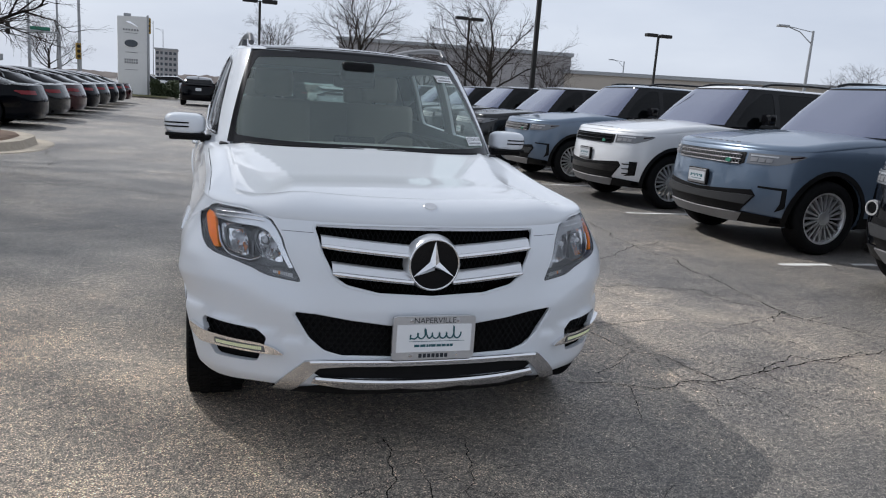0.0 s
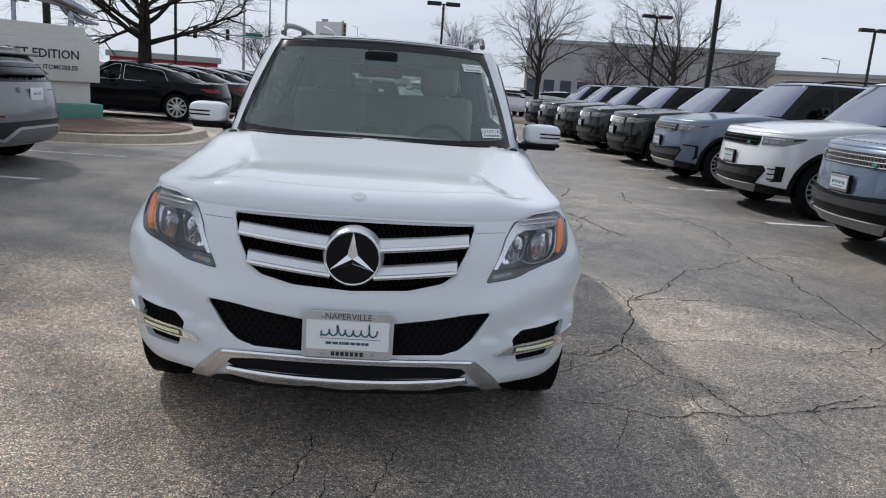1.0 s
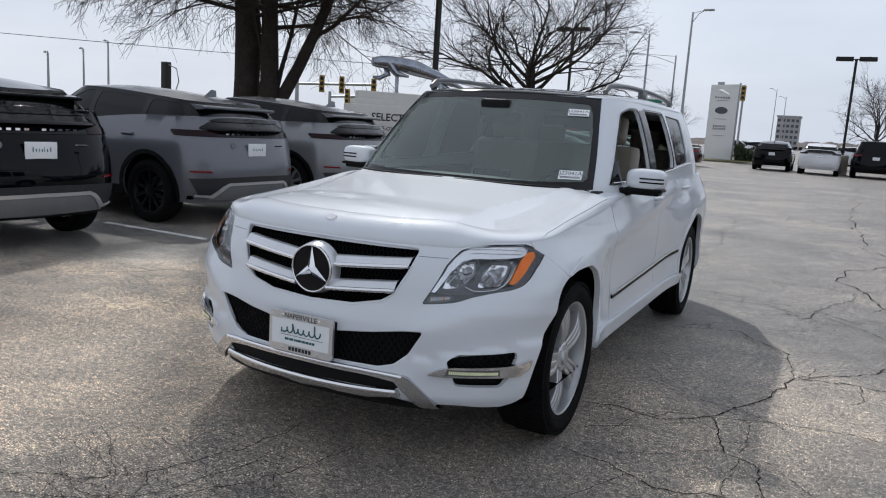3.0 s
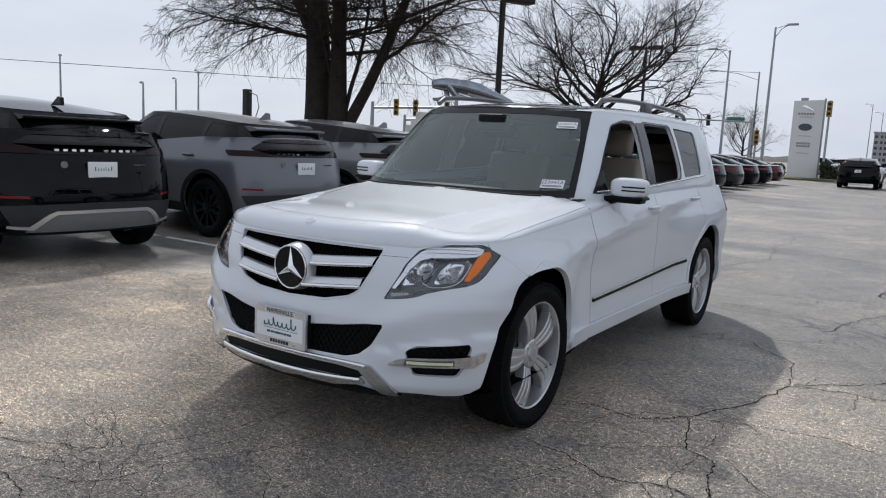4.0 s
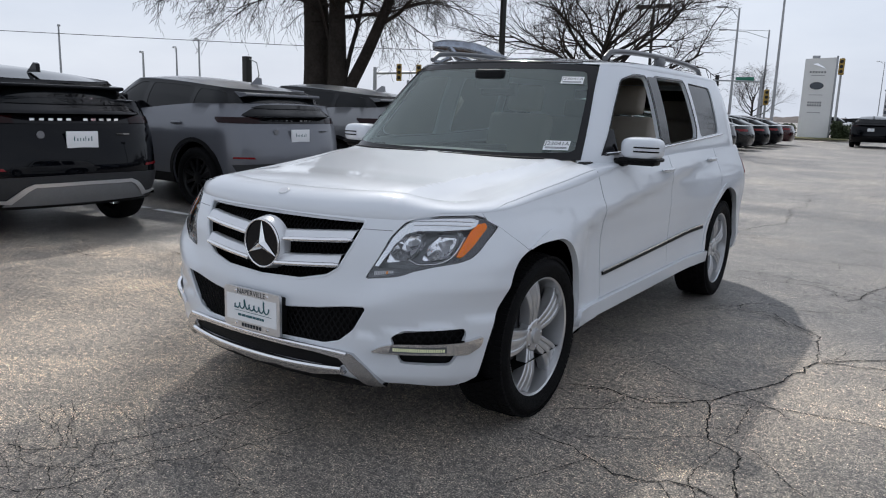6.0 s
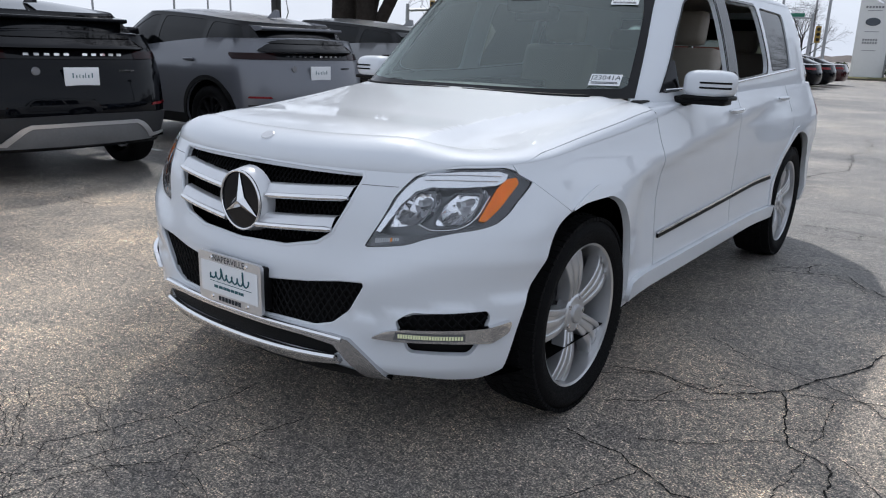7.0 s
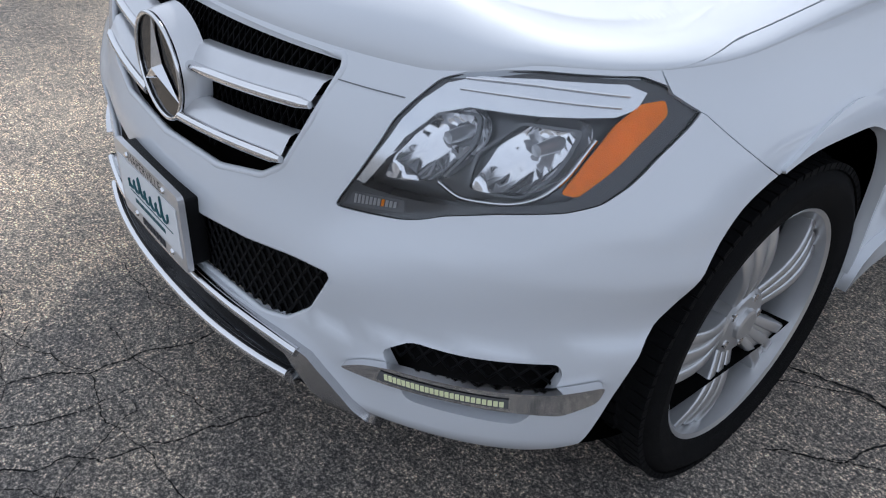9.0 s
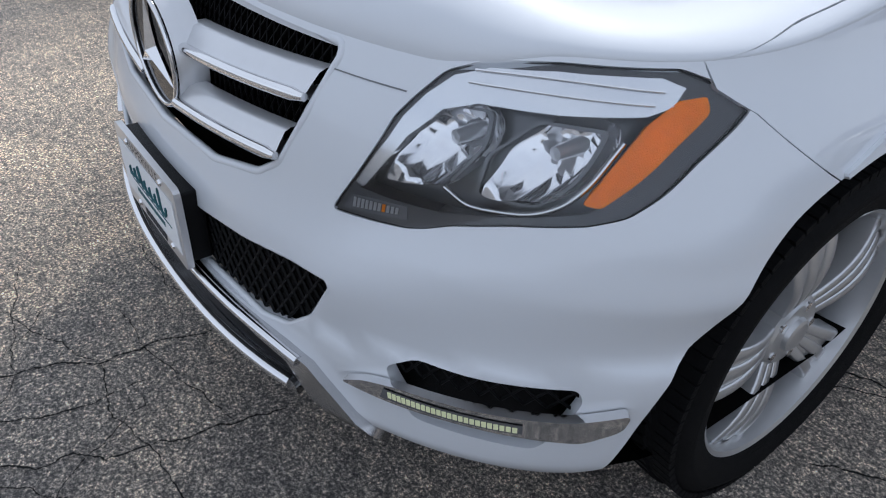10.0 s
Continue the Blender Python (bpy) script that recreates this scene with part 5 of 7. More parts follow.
BAR = [(0.520, 0.396), (0.56, 0.421), (0.61, 0.434), (0.75, 0.440), (0.80, 0.444), (0.842, 0.462), (0.838, 0.424), (0.808, 0.392), (0.69, 0.396), (0.59, 0.394)]


# the front arch, a cut-off oval: (y, z) from the bumper's foot over the top to the sill
_arch = [(-0.462, 0.262), (-0.455, 0.345), (-0.438, 0.475), (-0.402, 0.566), (-0.355, 0.660), (-0.300, 0.720), (-0.220, 0.750), (-0.090, 0.763), (0.050, 0.761), (0.130, 0.738), (0.195, 0.680), (0.250, 0.590), (0.283, 0.490), (0.290, 0.390), (0.298, 0.290)]
_arch_y, _arch_z = table(*[(k, p[0]) for k, p in enumerate(_arch)]), table(*[(k, p[1]) for k, p in enumerate(_arch)])


def front_arch_at(u0, u1, k, off=0.0):
    """Points along the front arch from knot u0 to u1, pushed outwards by off."""
    u = np.linspace(u0, u1, k)
    y, z = _arch_y(u), _arch_z(u)
    t = unit(np.stack([_arch_y(u + 0.02) - _arch_y(u - 0.02), _arch_z(u + 0.02) - _arch_z(u - 0.02)], -1))
    off = np.broadcast_to(np.asarray(off, float), u.shape)
    y, z = y - t[:, 1] * off, z + t[:, 0] * off
    return [(s_at_y(glk, float(a), float(b)), float(b)) for a, b in zip(y, z)]


def main_car():
    root = thing("main_car", pose(0, 0, 0), "white compact off-road car with a silver louvred grille, in the aisle", "car")
    L = glk.lat
    lamp, grille_o, intake, pocket, bar = (front_xz(glk, p) for p in (LAMP, GRILLE, INTAKE, POCKET, BAR))
    lamp_r, pocket_r = rounded(lamp, 0.012, 3), rounded(pocket, 0.015, 3)
    # bumper and nose; the seam to the wing runs from the lamp's tip to the arch
    seam_top = (s_at_y(glk, -0.34, 0.845), 0.845)
    a_seam = 6.0
    front_arch = front_arch_at(0.35, a_seam, 24)
    low = [(float(glk.s_front(np.array(x), np.array(z))), z) for x, z in ((0.0, 0.247), (0.25, 0.250), (0.45, 0.258), (0.55, 0.268), (0.63, 0.268), (0.70, 0.258), (0.755, 0.256), (0.79, 0.268), (0.812, 0.283))]
    edge_top = [(s, float(_glk_top(s))) for s in np.linspace(glk.s0, s_at_y(glk, -0.385, 0.90), 24)][::-1]
    nose_o = low + front_arch + [seam_top, (s_at_y(glk, -0.380, 0.872), 0.872)] + edge_top
    # openings that reach the middle line become part of the outline
    cut = [p for p in nose_o if p[0] > glk.s0 + 1e-6]
    mid = [(glk.s0, float(_glk_top(glk.s0)))] + [(glk.s0, GRILLE[-1][1])] + grille_o[1:-1][::-1] + [(glk.s0, GRILLE[0][1]), (glk.s0, INTAKE[-1][1])] + intake[1:-1][::-1] + [(glk.s0, INTAKE[0][1]), (glk.s0, 0.247)]
    nose = patch(L, cut + mid, [lamp_r, pocket_r], step=0.024, rim=0.022)
    part("front_bumper", nose.mirror(), WHITE, root)
    # hood, from the cut line to the middle
    def qc(s):
        return 0.40 * smooth(s, -0.43, -0.22)

    s_rows = np.concatenate([np.linspace(glk.s0, -0.2, 64), np.linspace(-0.18, 0.60, 40)])

    def hood_fn(s, t):
        q0 = qc(s) + 0.012
        return glk.deck(s, q0 + (2 - q0) * t)

    hood = Build().add(*grid(hood_fn, s_rows, np.linspace(0, 1, 64)))
    edge = [hood_fn(np.array([s]), np.array([0.0]))[0] for s in s_rows]
    hood.add(*sheet(np.stack([np.array(edge) + (0, 0, -0.02), np.array(edge)], 1)))
    part("hood", hood.mirror(), WHITE, root)
    # wings
    for sgn in (1, -1):
        fin = lambda b: b if sgn > 0 else mirrored(b)
        wing_top = Build().add(*grid(lambda s, t: glk.deck(s, t * (qc(s) - 0.012)), np.linspace(s_at_y(glk, -0.383, 0.90), 0.60, 26), np.linspace(0, 1, 6)))
        arch_back = front_arch_at(a_seam + 0.03, 14, 26)
        wing_o = [(s_at_y(glk, -0.380, 0.872) + 0.0022, 0.872), (seam_top[0] + 0.0022, seam_top[1])] + arch_back + [(0.60, 0.30), (0.597, 0.36)] + [(0.597, z) for z in np.linspace(0.42, float(_glk_top(0.597)), 10)]
        wing_o += [(s, float(_glk_top(s))) for s in np.linspace(0.58, s_at_y(glk, -0.383, 0.90), 16)]
        wing = patch(L, [(s, max(z, 0.285)) for s, z in wing_o], step=0.05, rim=0.02)
        wing.join(wing_top)
        part("wing", fin(wing), WHITE, root)
        # doors and quarter, from the sill to the belt
        zs = 0.395

        def belt(y):
            return float(_glk_top(y))

        d1 = [(y, zs) for y in np.linspace(0.604, 1.615, 8)] + [(y, belt(y)) for y in np.linspace(1.615, 0.604, 10)]
        door = part("front_door", fin(patch(L, d1, step=0.032, rim=0.015)), WHITE, root)
        ra = 0.43
        d2 = [(y, zs) for y in np.linspace(1.621, 2.30, 6)] + [(GLK_WB + ra * math.cos(radians(a)), 0.36 + ra * math.sin(radians(a))) for a in np.linspace(172, 128, 8)] + [(2.60, 0.86), (2.62, belt(2.62))] + [(y, belt(y)) for y in np.linspace(2.5, 1.621, 8)]
        door2 = part("rear_door", fin(patch(L, d2, step=0.032, rim=0.015)), WHITE, root)
        q = [(2.626, belt(2.626)), (2.606, 0.86)] + [(GLK_WB + ra * math.cos(radians(a)), 0.36 + ra * math.sin(radians(a))) for a in np.linspace(127, -18, 22)] + [(s, 0.24) for s in np.linspace(3.2, glk.s1, 10)] + [(s, belt(s)) for s in np.linspace(glk.s1, 2.7, 20)]
        part("rear_quarter", fin(patch(L, q, step=0.07, rim=0.015)), WHITE, root)
        # sill
        sill = patch(L, [(y, z) for y, z in [(0.30, 0.325), (2.36, 0.325), (2.345, 0.392), (0.315, 0.392)]], step=0.08, rim=0.06, lift=0.022)
        part("sill", fin(sill), WHITE, root)
        # trim strip
        strip = patch(L, [(0.625, 0.504), (1.61, 0.531), (1.61, 0.552), (0.625, 0.522)], step=0.08, rim=0.008, lift=0.010)
        part("trim_strip", fin(strip), BLACK_PLASTIC, door, "black and chrome rubbing strip")
        part("trim_chrome", fin(patch(L, [(0.625, 0.521), (1.61, 0.551), (1.61, 0.560), (0.625, 0.529)], step=0.08, rim=0.006, lift=0.012)), CHROME, door)
        part("trim_strip", fin(patch(L, [(1.625, 0.532), (2.27, 0.553), (2.255, 0.575), (1.625, 0.553)], step=0.08, rim=0.008, lift=0.010)), BLACK_PLASTIC, door2)
        part("trim_chrome", fin(patch(L, [(1.625, 0.552), (2.255, 0.574), (2.25, 0.583), (1.625, 0.561)], step=0.08, rim=0.006, lift=0.012)), CHROME, door2)
        for hy, hz, parent in ((1.50, 0.975, door), (2.46, 1.0, door2)):
            hx = float(_glk_width(np.array(hy), np.array(hz)))
            hb = Build()
            xs = np.linspace(-0.1, 0.1, 9)
            hb.join(tube(np.stack([hx + 0.028 - 1.6 * xs**2, hy + xs, hz + 0 * xs], 1), [0.006, 0.011, 0.013, 0.014, 0.014, 0.014, 0.013, 0.011, 0.006], 8))
            part("door_handle", fin(hb), WHITE, parent, "white pull handle with a chrome strip")
            part("handle_strip", fin(tube(np.stack([hx + 0.041 - 1.6 * xs**2, hy + xs, hz + 0.003 + 0 * xs], 1), 0.003, 6)), CHROME, parent)
        # raised lips round the arches
        uu_ = np.linspace(6.1, 13.2, 40)
        lip_o = front_arch_at(6.1, 13.2, 40, 0.006 + 0.038 * smooth(uu_, 6.1, 8.0) * smooth(uu_, 13.2, 11.0))
        lip_i = front_arch_at(13.2, 6.1, 40, -0.001)
        part("arch_lip", fin(patch(L, lip_o + lip_i, step=0.03, rim=0.02, lift=0.006)), WHITE, root)
        lip_o = [(GLK_WB + (ra + 0.036) * math.cos(radians(a)), 0.36 + (ra + 0.036) * math.sin(radians(a))) for a in np.linspace(186, -8, 26)]
        lip_i = [(GLK_WB + (ra + 0.001) * math.cos(radians(a)), 0.36 + (ra + 0.001) * math.sin(radians(a))) for a in np.linspace(-8, 186, 26)]
        part("arch_lip", fin(patch(L, lip_o + lip_i, step=0.04, rim=0.03, lift=0.007)), WHITE, root)
        # wing liner behind the arches
        for a, r in ((0.0, 0.465), (GLK_WB, 0.43)):
            lb = liner(0.55, 0.865, a, 0.36, r + 0.02, 0.25)
            for v_ in lb.v:
                for q in v_:
                    if q[0] > 0.8:
                        q[0] = min(q[0], float(L(np.array([s_at_y(glk, q[1], q[2])]), np.array([q[2]]))[0][0]) - 0.012)
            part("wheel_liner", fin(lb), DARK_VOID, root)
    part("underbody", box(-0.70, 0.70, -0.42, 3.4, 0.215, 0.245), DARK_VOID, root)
    # rear deck strip below the cabin, so that no gap shows behind the hood
    shelf = Build().add(*grid(lambda s, q_: glk.deck(s, q_), np.linspace(0.604, glk.s1, 50), np.linspace(0, 1, 5)))
    part("belt_rail", shelf.mirror(), WHITE, root)
    cowl = Build().add(*grid(lambda x, y: np.stack([x, y, 1.005 + 0.05 * (1 - (x / 0.8) ** 2) + 0 * y], -1), np.linspace(-0.72, 0.72, 20), np.linspace(0.42, 0.75, 5)))
    part("cowl", cowl, BLACK_PLASTIC, root)

    # seam between the hood's lip and the bumper, beside the grille
    for sgn in (1, -1):
        sm = patch(L, front_xz(glk, [(0.429, 0.8300), (0.540, 0.8310), (0.541, 0.8328), (0.429, 0.8318)]), step=0.03, lift=0.0006)
        part("seam", sm if sgn > 0 else mirrored(sm), LAMP_GREY, root)
    # rounded lips round the grille and the lower intake
    for sgn in (1, -1):
        for outline, r_ in ((GRILLE, 0.0075), (INTAKE, 0.006)):
            o = np.array([p for p in np.concatenate([[outline[0]], rounded(np.array(outline), 0.012, 3)[5:-5], [outline[-1]]]) if p[0] >= 0])
            pth = glk.fx(o[:, 0], o[:, 1])
            pth[:, 1] += 0.0055
            lip_ = tube(pth, r_, 8, False)
            part("opening_lip", lip_ if sgn > 0 else mirrored(lip_), WHITE, root)
    # ---- grille ----
    gr = part("grille", Build().join(patch(L, [(glk.s0, 0.600)] + front_xz(glk, [(0.20, 0.61), (0.33, 0.635), (0.38, 0.68), (0.445, 0.85), (0.43, 0.872)]) + [(glk.s0, 0.876)], step=0.04, lift=-0.055)).mirror(), DARK_VOID, root, "silver louvred grille with a black mesh behind")
    part("grille_floor", box(-0.40, 0.40, -0.735, -0.60, 0.575, 0.603), DARK_VOID, gr)
    net = Build()
    for row in range(14):
        z = 0.615 + row * 0.0185
        for col in range(-26, 27):
            x = col * 0.0185 * 1.0 + (0.00925 if row % 2 else 0)
            xm = float(np.interp(z, [0.61, 0.65, 0.68, 0.76, 0.85], [0.1, 0.31, 0.36, 0.40, 0.43]))
            if abs(x) > xm:
                continue
            for dx in (0.00925, -0.00925):
                p = glk.fx(np.array([x, x + dx]), np.array([z, z + 0.0185]))
                p[:, 1] += 0.045
                net.join(tube(p, 0.0022, 3, False))
    part("grille_mesh", net, BLACK_PLASTIC, gr)["kind"] = "stuff"
    for i, (zo, zi) in enumerate((((0.785, 0.828), (0.757, 0.803)), ((0.690, 0.738), (0.664, 0.710)))):
        for sgn in (1, -1):
            n_ = 16
            x1 = 0.406 if i == 0 else 0.368
            t = np.linspace(0, 1, n_)
            xs = 0.075 + (x1 - 0.075) * t
            zlo, zhi = zi[0] + (zo[0] - zi[0]) * t, zi[1] + (zo[1] - zi[1]) * t
            sec = []
            for f_, dep in ((0.86, 0.030), (0.86, 0.014), (0.78, 0.005), (0.50, -0.001), (0.30, -0.005), (0.22, -0.007)):
                z = zlo + (zhi - zlo) * f_
                p = glk.fx(xs, z)
                p[:, 1] += dep
                sec.append(p)
            b = Build().add(*sheet(np.stack(sec, 1), False, -1))
            z = zlo + (zhi - zlo) * 0.10
            q0 = glk.fx(xs, z)
            q0[:, 1] -= 0.007
            ch = tube(q0, np.linspace(0.0098, 0.0098, n_) * (1 - 0.4 * (t > 0.97)), 10)
            under = glk.fx(xs, zlo)
            back_ = under.copy()
            back_[:, 1] += 0.05
            b.add(*sheet(np.stack([under, back_], 1), False, -1))
            lv = part("louvre", b if sgn > 0 else mirrored(b), SILVER_TRIM, gr)
            part("louvre_chrome", ch if sgn > 0 else mirrored(ch), CHROME, lv)
    # emblem: ring, dark disc, three-pointed star
    ec = glk.fx(np.array([0.0]), np.array([0.736]))[0] + (0, -0.018, 0)
    em = part("emblem", Build().join(revolve([(0.050, 0.108), (0.022, 0.103), (0.008, 0.0990), (0.003, 0.097)], 48, 1), Matrix.Translation(ec)), SILVER_TRIM, gr, "round chrome emblem on a black disc")
    ring = Build()
    a = np.linspace(0, 2 * np.pi, 49)
    rp = np.array([[[ec[0] + (0.094 + 0.0042 * math.cos(w)) * math.cos(t), ec[1] - 0.002 + 0.0042 * math.sin(w), ec[2] + (0.094 + 0.0042 * math.cos(w)) * math.sin(t)] for w in np.linspace(0, 2 * np.pi, 9)] for t in a[:-1]])
    ring.add(*sheet(rp, True, -1))
    part("emblem_ring", ring, CHROME, em)
    part("emblem_disc", Build().join(revolve([(0.0, 0.092), (0.0, 0.0)], 40, 1), Matrix.Translation(ec + (0, 0.001, 0))), BLACK_GLOSS, em)
    star = Build()
    for i in range(3):
        t = radians(90 + 120 * i)
        tip = np.array([math.cos(t), 0, math.sin(t)]) * 0.091
        l_, r_ = (np.array([math.cos(t + d), 0, math.sin(t + d)]) * 0.021 for d in (math.pi / 3, -math.pi / 3))
        top = np.array([0, -0.014, 0.0])
        for p_, q_ in ((tip, l_), (r_, tip)):
            star.add(np.array([p_, q_, top]) + ec + (0, -0.002, 0), [[0, 1, 2]])
    part("emblem_star", star, CHROME, em)
    part("hood_badge", Build().join(revolve([(0.003, 0.0), (0.003, 0.017), (0.0, 0.020)][::-1], 24, 2), Matrix.Translation(glk.deck(np.array([glk.s0]), np.array([0.56]))[0] + (0.004, 0, 0.001)) @ pose(0, 0, 0, 34, 0, 0) @ Matrix.Diagonal((1.35, 1, 1, 1))), BRUSHED, root, "small grey oval badge")

    # ---- lower intake, skid trim ----
    li = part("lower_intake", patch(L, [(glk.s0, 0.372)] + front_xz(glk, [(0.40, 0.39), (0.52, 0.55), (0.50, 0.575), (0.15, 0.53)]) + [(glk.s0, 0.525)], step=0.05, lift=-0.03).mirror(), BLACK_PLASTIC, root, "black lower intake with a mesh")
    net = Build()
    for row in range(9):
        z = 0.392 + row * 0.019
        for col in range(-20, 21):
            x = col * 0.026 + (0.013 if row % 2 else 0)
            xm = float(np.interp(z, [0.385, 0.41, 0.457, 0.55], [0.36, 0.40, 0.455, 0.50]))
            zt_ = float(np.interp(abs(x), [0, 0.153, 0.30, 0.5], [0.512, 0.516, 0.534, 0.56]))
            if abs(x) > xm or z + 0.01 > zt_ or abs(x) < 0.14:
                continue
            for dx in (0.013, -0.013):
                p = glk.fx(np.array([x, x + dx]), np.array([z, z + 0.019]))
                p[:, 1] += 0.020
                net.join(tube(p, 0.0035, 4, False))
    part("intake_mesh", net, BLACK_PLASTIC, li)["kind"] = "stuff"
    tr = patch(L, [(glk.s0, 0.364)] + front_xz(glk, [(0.30, 0.362), (0.405, 0.352), (0.44, 0.315), (0.495, 0.262), (0.565, 0.262), (0.50, 0.335), (0.455, 0.376), (0.40, 0.382)]) + [(glk.s0, 0.386)], step=0.03, rim=0.02, lift=0.016)
    part("skid_trim", tr.mirror(), SKID_METAL, root, "satin metal trim under the bumper")
    xs_ = np.linspace(-0.44, 0.44, 41)
    pth = glk.fx(xs_, 0.381 - 0.008 * (xs_ / 0.44) ** 4)
    pth[:, 1] -= 0.016
    part("skid_chrome", tube(pth, 0.009, 10), CHROME, root, "bright chrome strip")
    xs_ = np.linspace(-0.42, 0.42, 41)
    pth = glk.fx(xs_, 0.303 + 0.010 * (xs_ / 0.42) ** 2)
    pth[:, 1] -= 0.020
    part("skid_chrome", tube(pth, 0.011, 10), CHROME, root, "bright chrome strip")
    part("skid_slot", patch(L, [(glk.s0, 0.312)] + front_xz(glk, [(0.40, 0.316), (0.425, 0.33), (0.40, 0.356), (0.30, 0.366)]) + [(glk.s0, 0.368)], step=0.05, lift=0.003).mirror(), BLACK_PLASTIC, root)
    lip = patch(L, [(glk.s0, 0.278)] + front_xz(glk, [(0.12, 0.288), (0.16, 0.284), (0.30, 0.284), (0.34, 0.290), (0.43, 0.298), (0.42, 0.318), (0.30, 0.311)]) + [(glk.s0, 0.313)], step=0.04, rim=0.02, lift=0.020)
    part("skid_lip", lip.mirror(), SKID_METAL, root)
    part("chin", patch(L, [(glk.s0, 0.236)] + front_xz(glk, [(0.50, 0.236), (0.47, 0.27), (0.40, 0.285)]) + [(glk.s0, 0.287)], step=0.06, lift=0.004).mirror(), BLACK_PLASTIC, root)

    # ---- fog pockets with the running lights ----
    for sgn in (1, -1):
        fin = lambda b: b if sgn > 0 else mirrored(b)
        pk = part("fog_pocket", fin(patch(L, front_xz(glk, [(0.57, 0.335), (0.79, 0.330), (0.822, 0.50), (0.60, 0.495), (0.56, 0.45)]), step=0.05, lift=-0.035)), BLACK_PLASTIC, root, "black recessed pocket")
        net = Build()
        for row in range(4):
            for col in range(9):
                x, z = 0.60 + col * 0.024 + (0.012 if row % 2 else 0), 0.43 + row * 0.018
                for dx in (0.012, -0.012):
                    p = glk.fx(np.array([x, min(x + dx, 0.81)]), np.array([z, z + 0.018]))
                    p[:, 1] += 0.022
                    net.join(tube(p, 0.003, 4, False))
        part("pocket_mesh", fin(net), BLACK_PLASTIC, pk)["kind"] = "stuff"
        br = part("running_light", fin(patch(L, rounded(bar, 0.012, 3), step=0.025, rim=0.014, lift=0.016)), SATIN_CHROME, root, "chrome daytime running light, lit")
        part("led_housing", fin(patch(L, front_xz(glk, [(0.585, 0.402), (0.755, 0.405), (0.755, 0.428), (0.592, 0.424)]), step=0.03, lift=0.0175)), LAMP_GREY, br)
        for k in range(24):
            x = 0.598 + 0.0064 * k
            part("led", fin(patch(L, front_xz(glk, [(x, 0.4085), (x + 0.0050, 0.4088), (x + 0.0050, 0.4215), (x, 0.4205)]), step=0.02, lift=0.0185, rim=0.001)), LED, br)

    # ---- headlamps ----
    for sgn in (1, -1):
        fin = lambda b: b if sgn > 0 else mirrored(b)
        cx, cz = 0.67, 0.775
        shrink = lambda pts, f_: [(cx + (x - cx) * f_, cz + (z - cz) * f_) for x, z in pts]
        hl = part("headlamp", fin(patch(L, front_xz(glk, shrink(LAMP, 1.02)), step=0.03, lift=-0.055)), LAMP_GREY, root, "clear headlamp with an amber side marker")
        # rim of the lamp
        ring_ = patch(L, front_xz(glk, shrink(LAMP, 0.995)), [front_xz(glk, shrink(LAMP, 0.984))], step=0.03, rim=0.02, lift=-0.003)
        part("lamp_frame", fin(ring_), BLACK_GLOSS, hl)
        # smoked surround, and the bright brow that runs down the inner edge
        part("lamp_surround", fin(patch(L, front_xz(glk, shrink(LAMP, 0.984)), [front_xz(glk, [(0.512, 0.700), (0.545, 0.780), (0.575, 0.842), (0.60, 0.864), (0.68, 0.873), (0.765, 0.872), (0.798, 0.850), (0.792, 0.780), (0.765, 0.742), (0.700, 0.722), (0.620, 0.704), (0.560, 0.700)])], step=0.02, lift=-0.006, rim=0.03)), LAMP_SMOKE, hl)
        brow = patch(L, front_xz(glk, [(0.504, 0.706), (0.526, 0.752), (0.546, 0.806), (0.562, 0.836), (0.582, 0.861), (0.614, 0.875), (0.676, 0.8815), (0.756, 0.883), (0.776, 0.874), (0.778, 0.856), (0.766, 0.846), (0.700, 0.840), (0.622, 0.838), (0.588, 0.824), (0.560, 0.785), (0.536, 0.735), (0.518, 0.704)]), step=0.02, lift=-0.004, rim=0.02)
        part("lamp_brow", fin(brow), BROW, hl)
        for z_, dz_ in ((0.869, 0.004), (0.856, 0.002)):
            xs_ = np.linspace(0.60, 0.764, 14)
            pts = glk.fx(xs_, z_ + dz_ * np.sin(np.pi * (xs_ - 0.60) / 0.164))
            pts[:, 1] += 0.003
            part("brow_rib", fin(tube(pts, 0.0020, 5)), BROW, hl)
        # two reflector bowls
        for outline, (bx, bz) in (([(0.534, 0.716), (0.612, 0.730), (0.641, 0.798), (0.632, 0.832), (0.575, 0.828), (0.548, 0.790)], (0.595, 0.785)), ([(0.654, 0.730), (0.718, 0.736), (0.742, 0.765), (0.746, 0.828), (0.684, 0.830), (0.652, 0.785)], (0.700, 0.790))):
            def bowl(s, z):
                p = L(s, z)
                d2 = ((p[..., 0] - bx) ** 2 + (z - bz) ** 2) / 0.055**2
                p[..., 1] += 0.070 - 0.042 * np.clip(d2, 0, 1.3) + 0.0030 * np.abs(np.sin((p[..., 0] - 0.25 * z) * 140))
                return p
            part("reflector", fin(patch(bowl, rounded(front_xz(glk, outline), 0.012, 3), step=0.008)), REFLECTOR, hl)
            p = bowl(np.array([glk.s_front(np.array(bx), np.array(bz))]).ravel(), np.array([bz]))[0]
            part("bulb", fin(Build().join(revolve([(-0.03, 0.0), (-0.028, 0.009), (0.0, 0.011), (0.02, 0.012)], 14, 1), Matrix.Translation((p[0], p[1] - 0.01, p[2])))), SILVER_TRIM, hl)
            rim_o = np.array(outline)
            c0 = rim_o.mean(0)
            o1 = [(c0[0] + (x - c0[0]) * 1.09, c0[1] + (z - c0[1]) * 1.07) for x, z in outline]
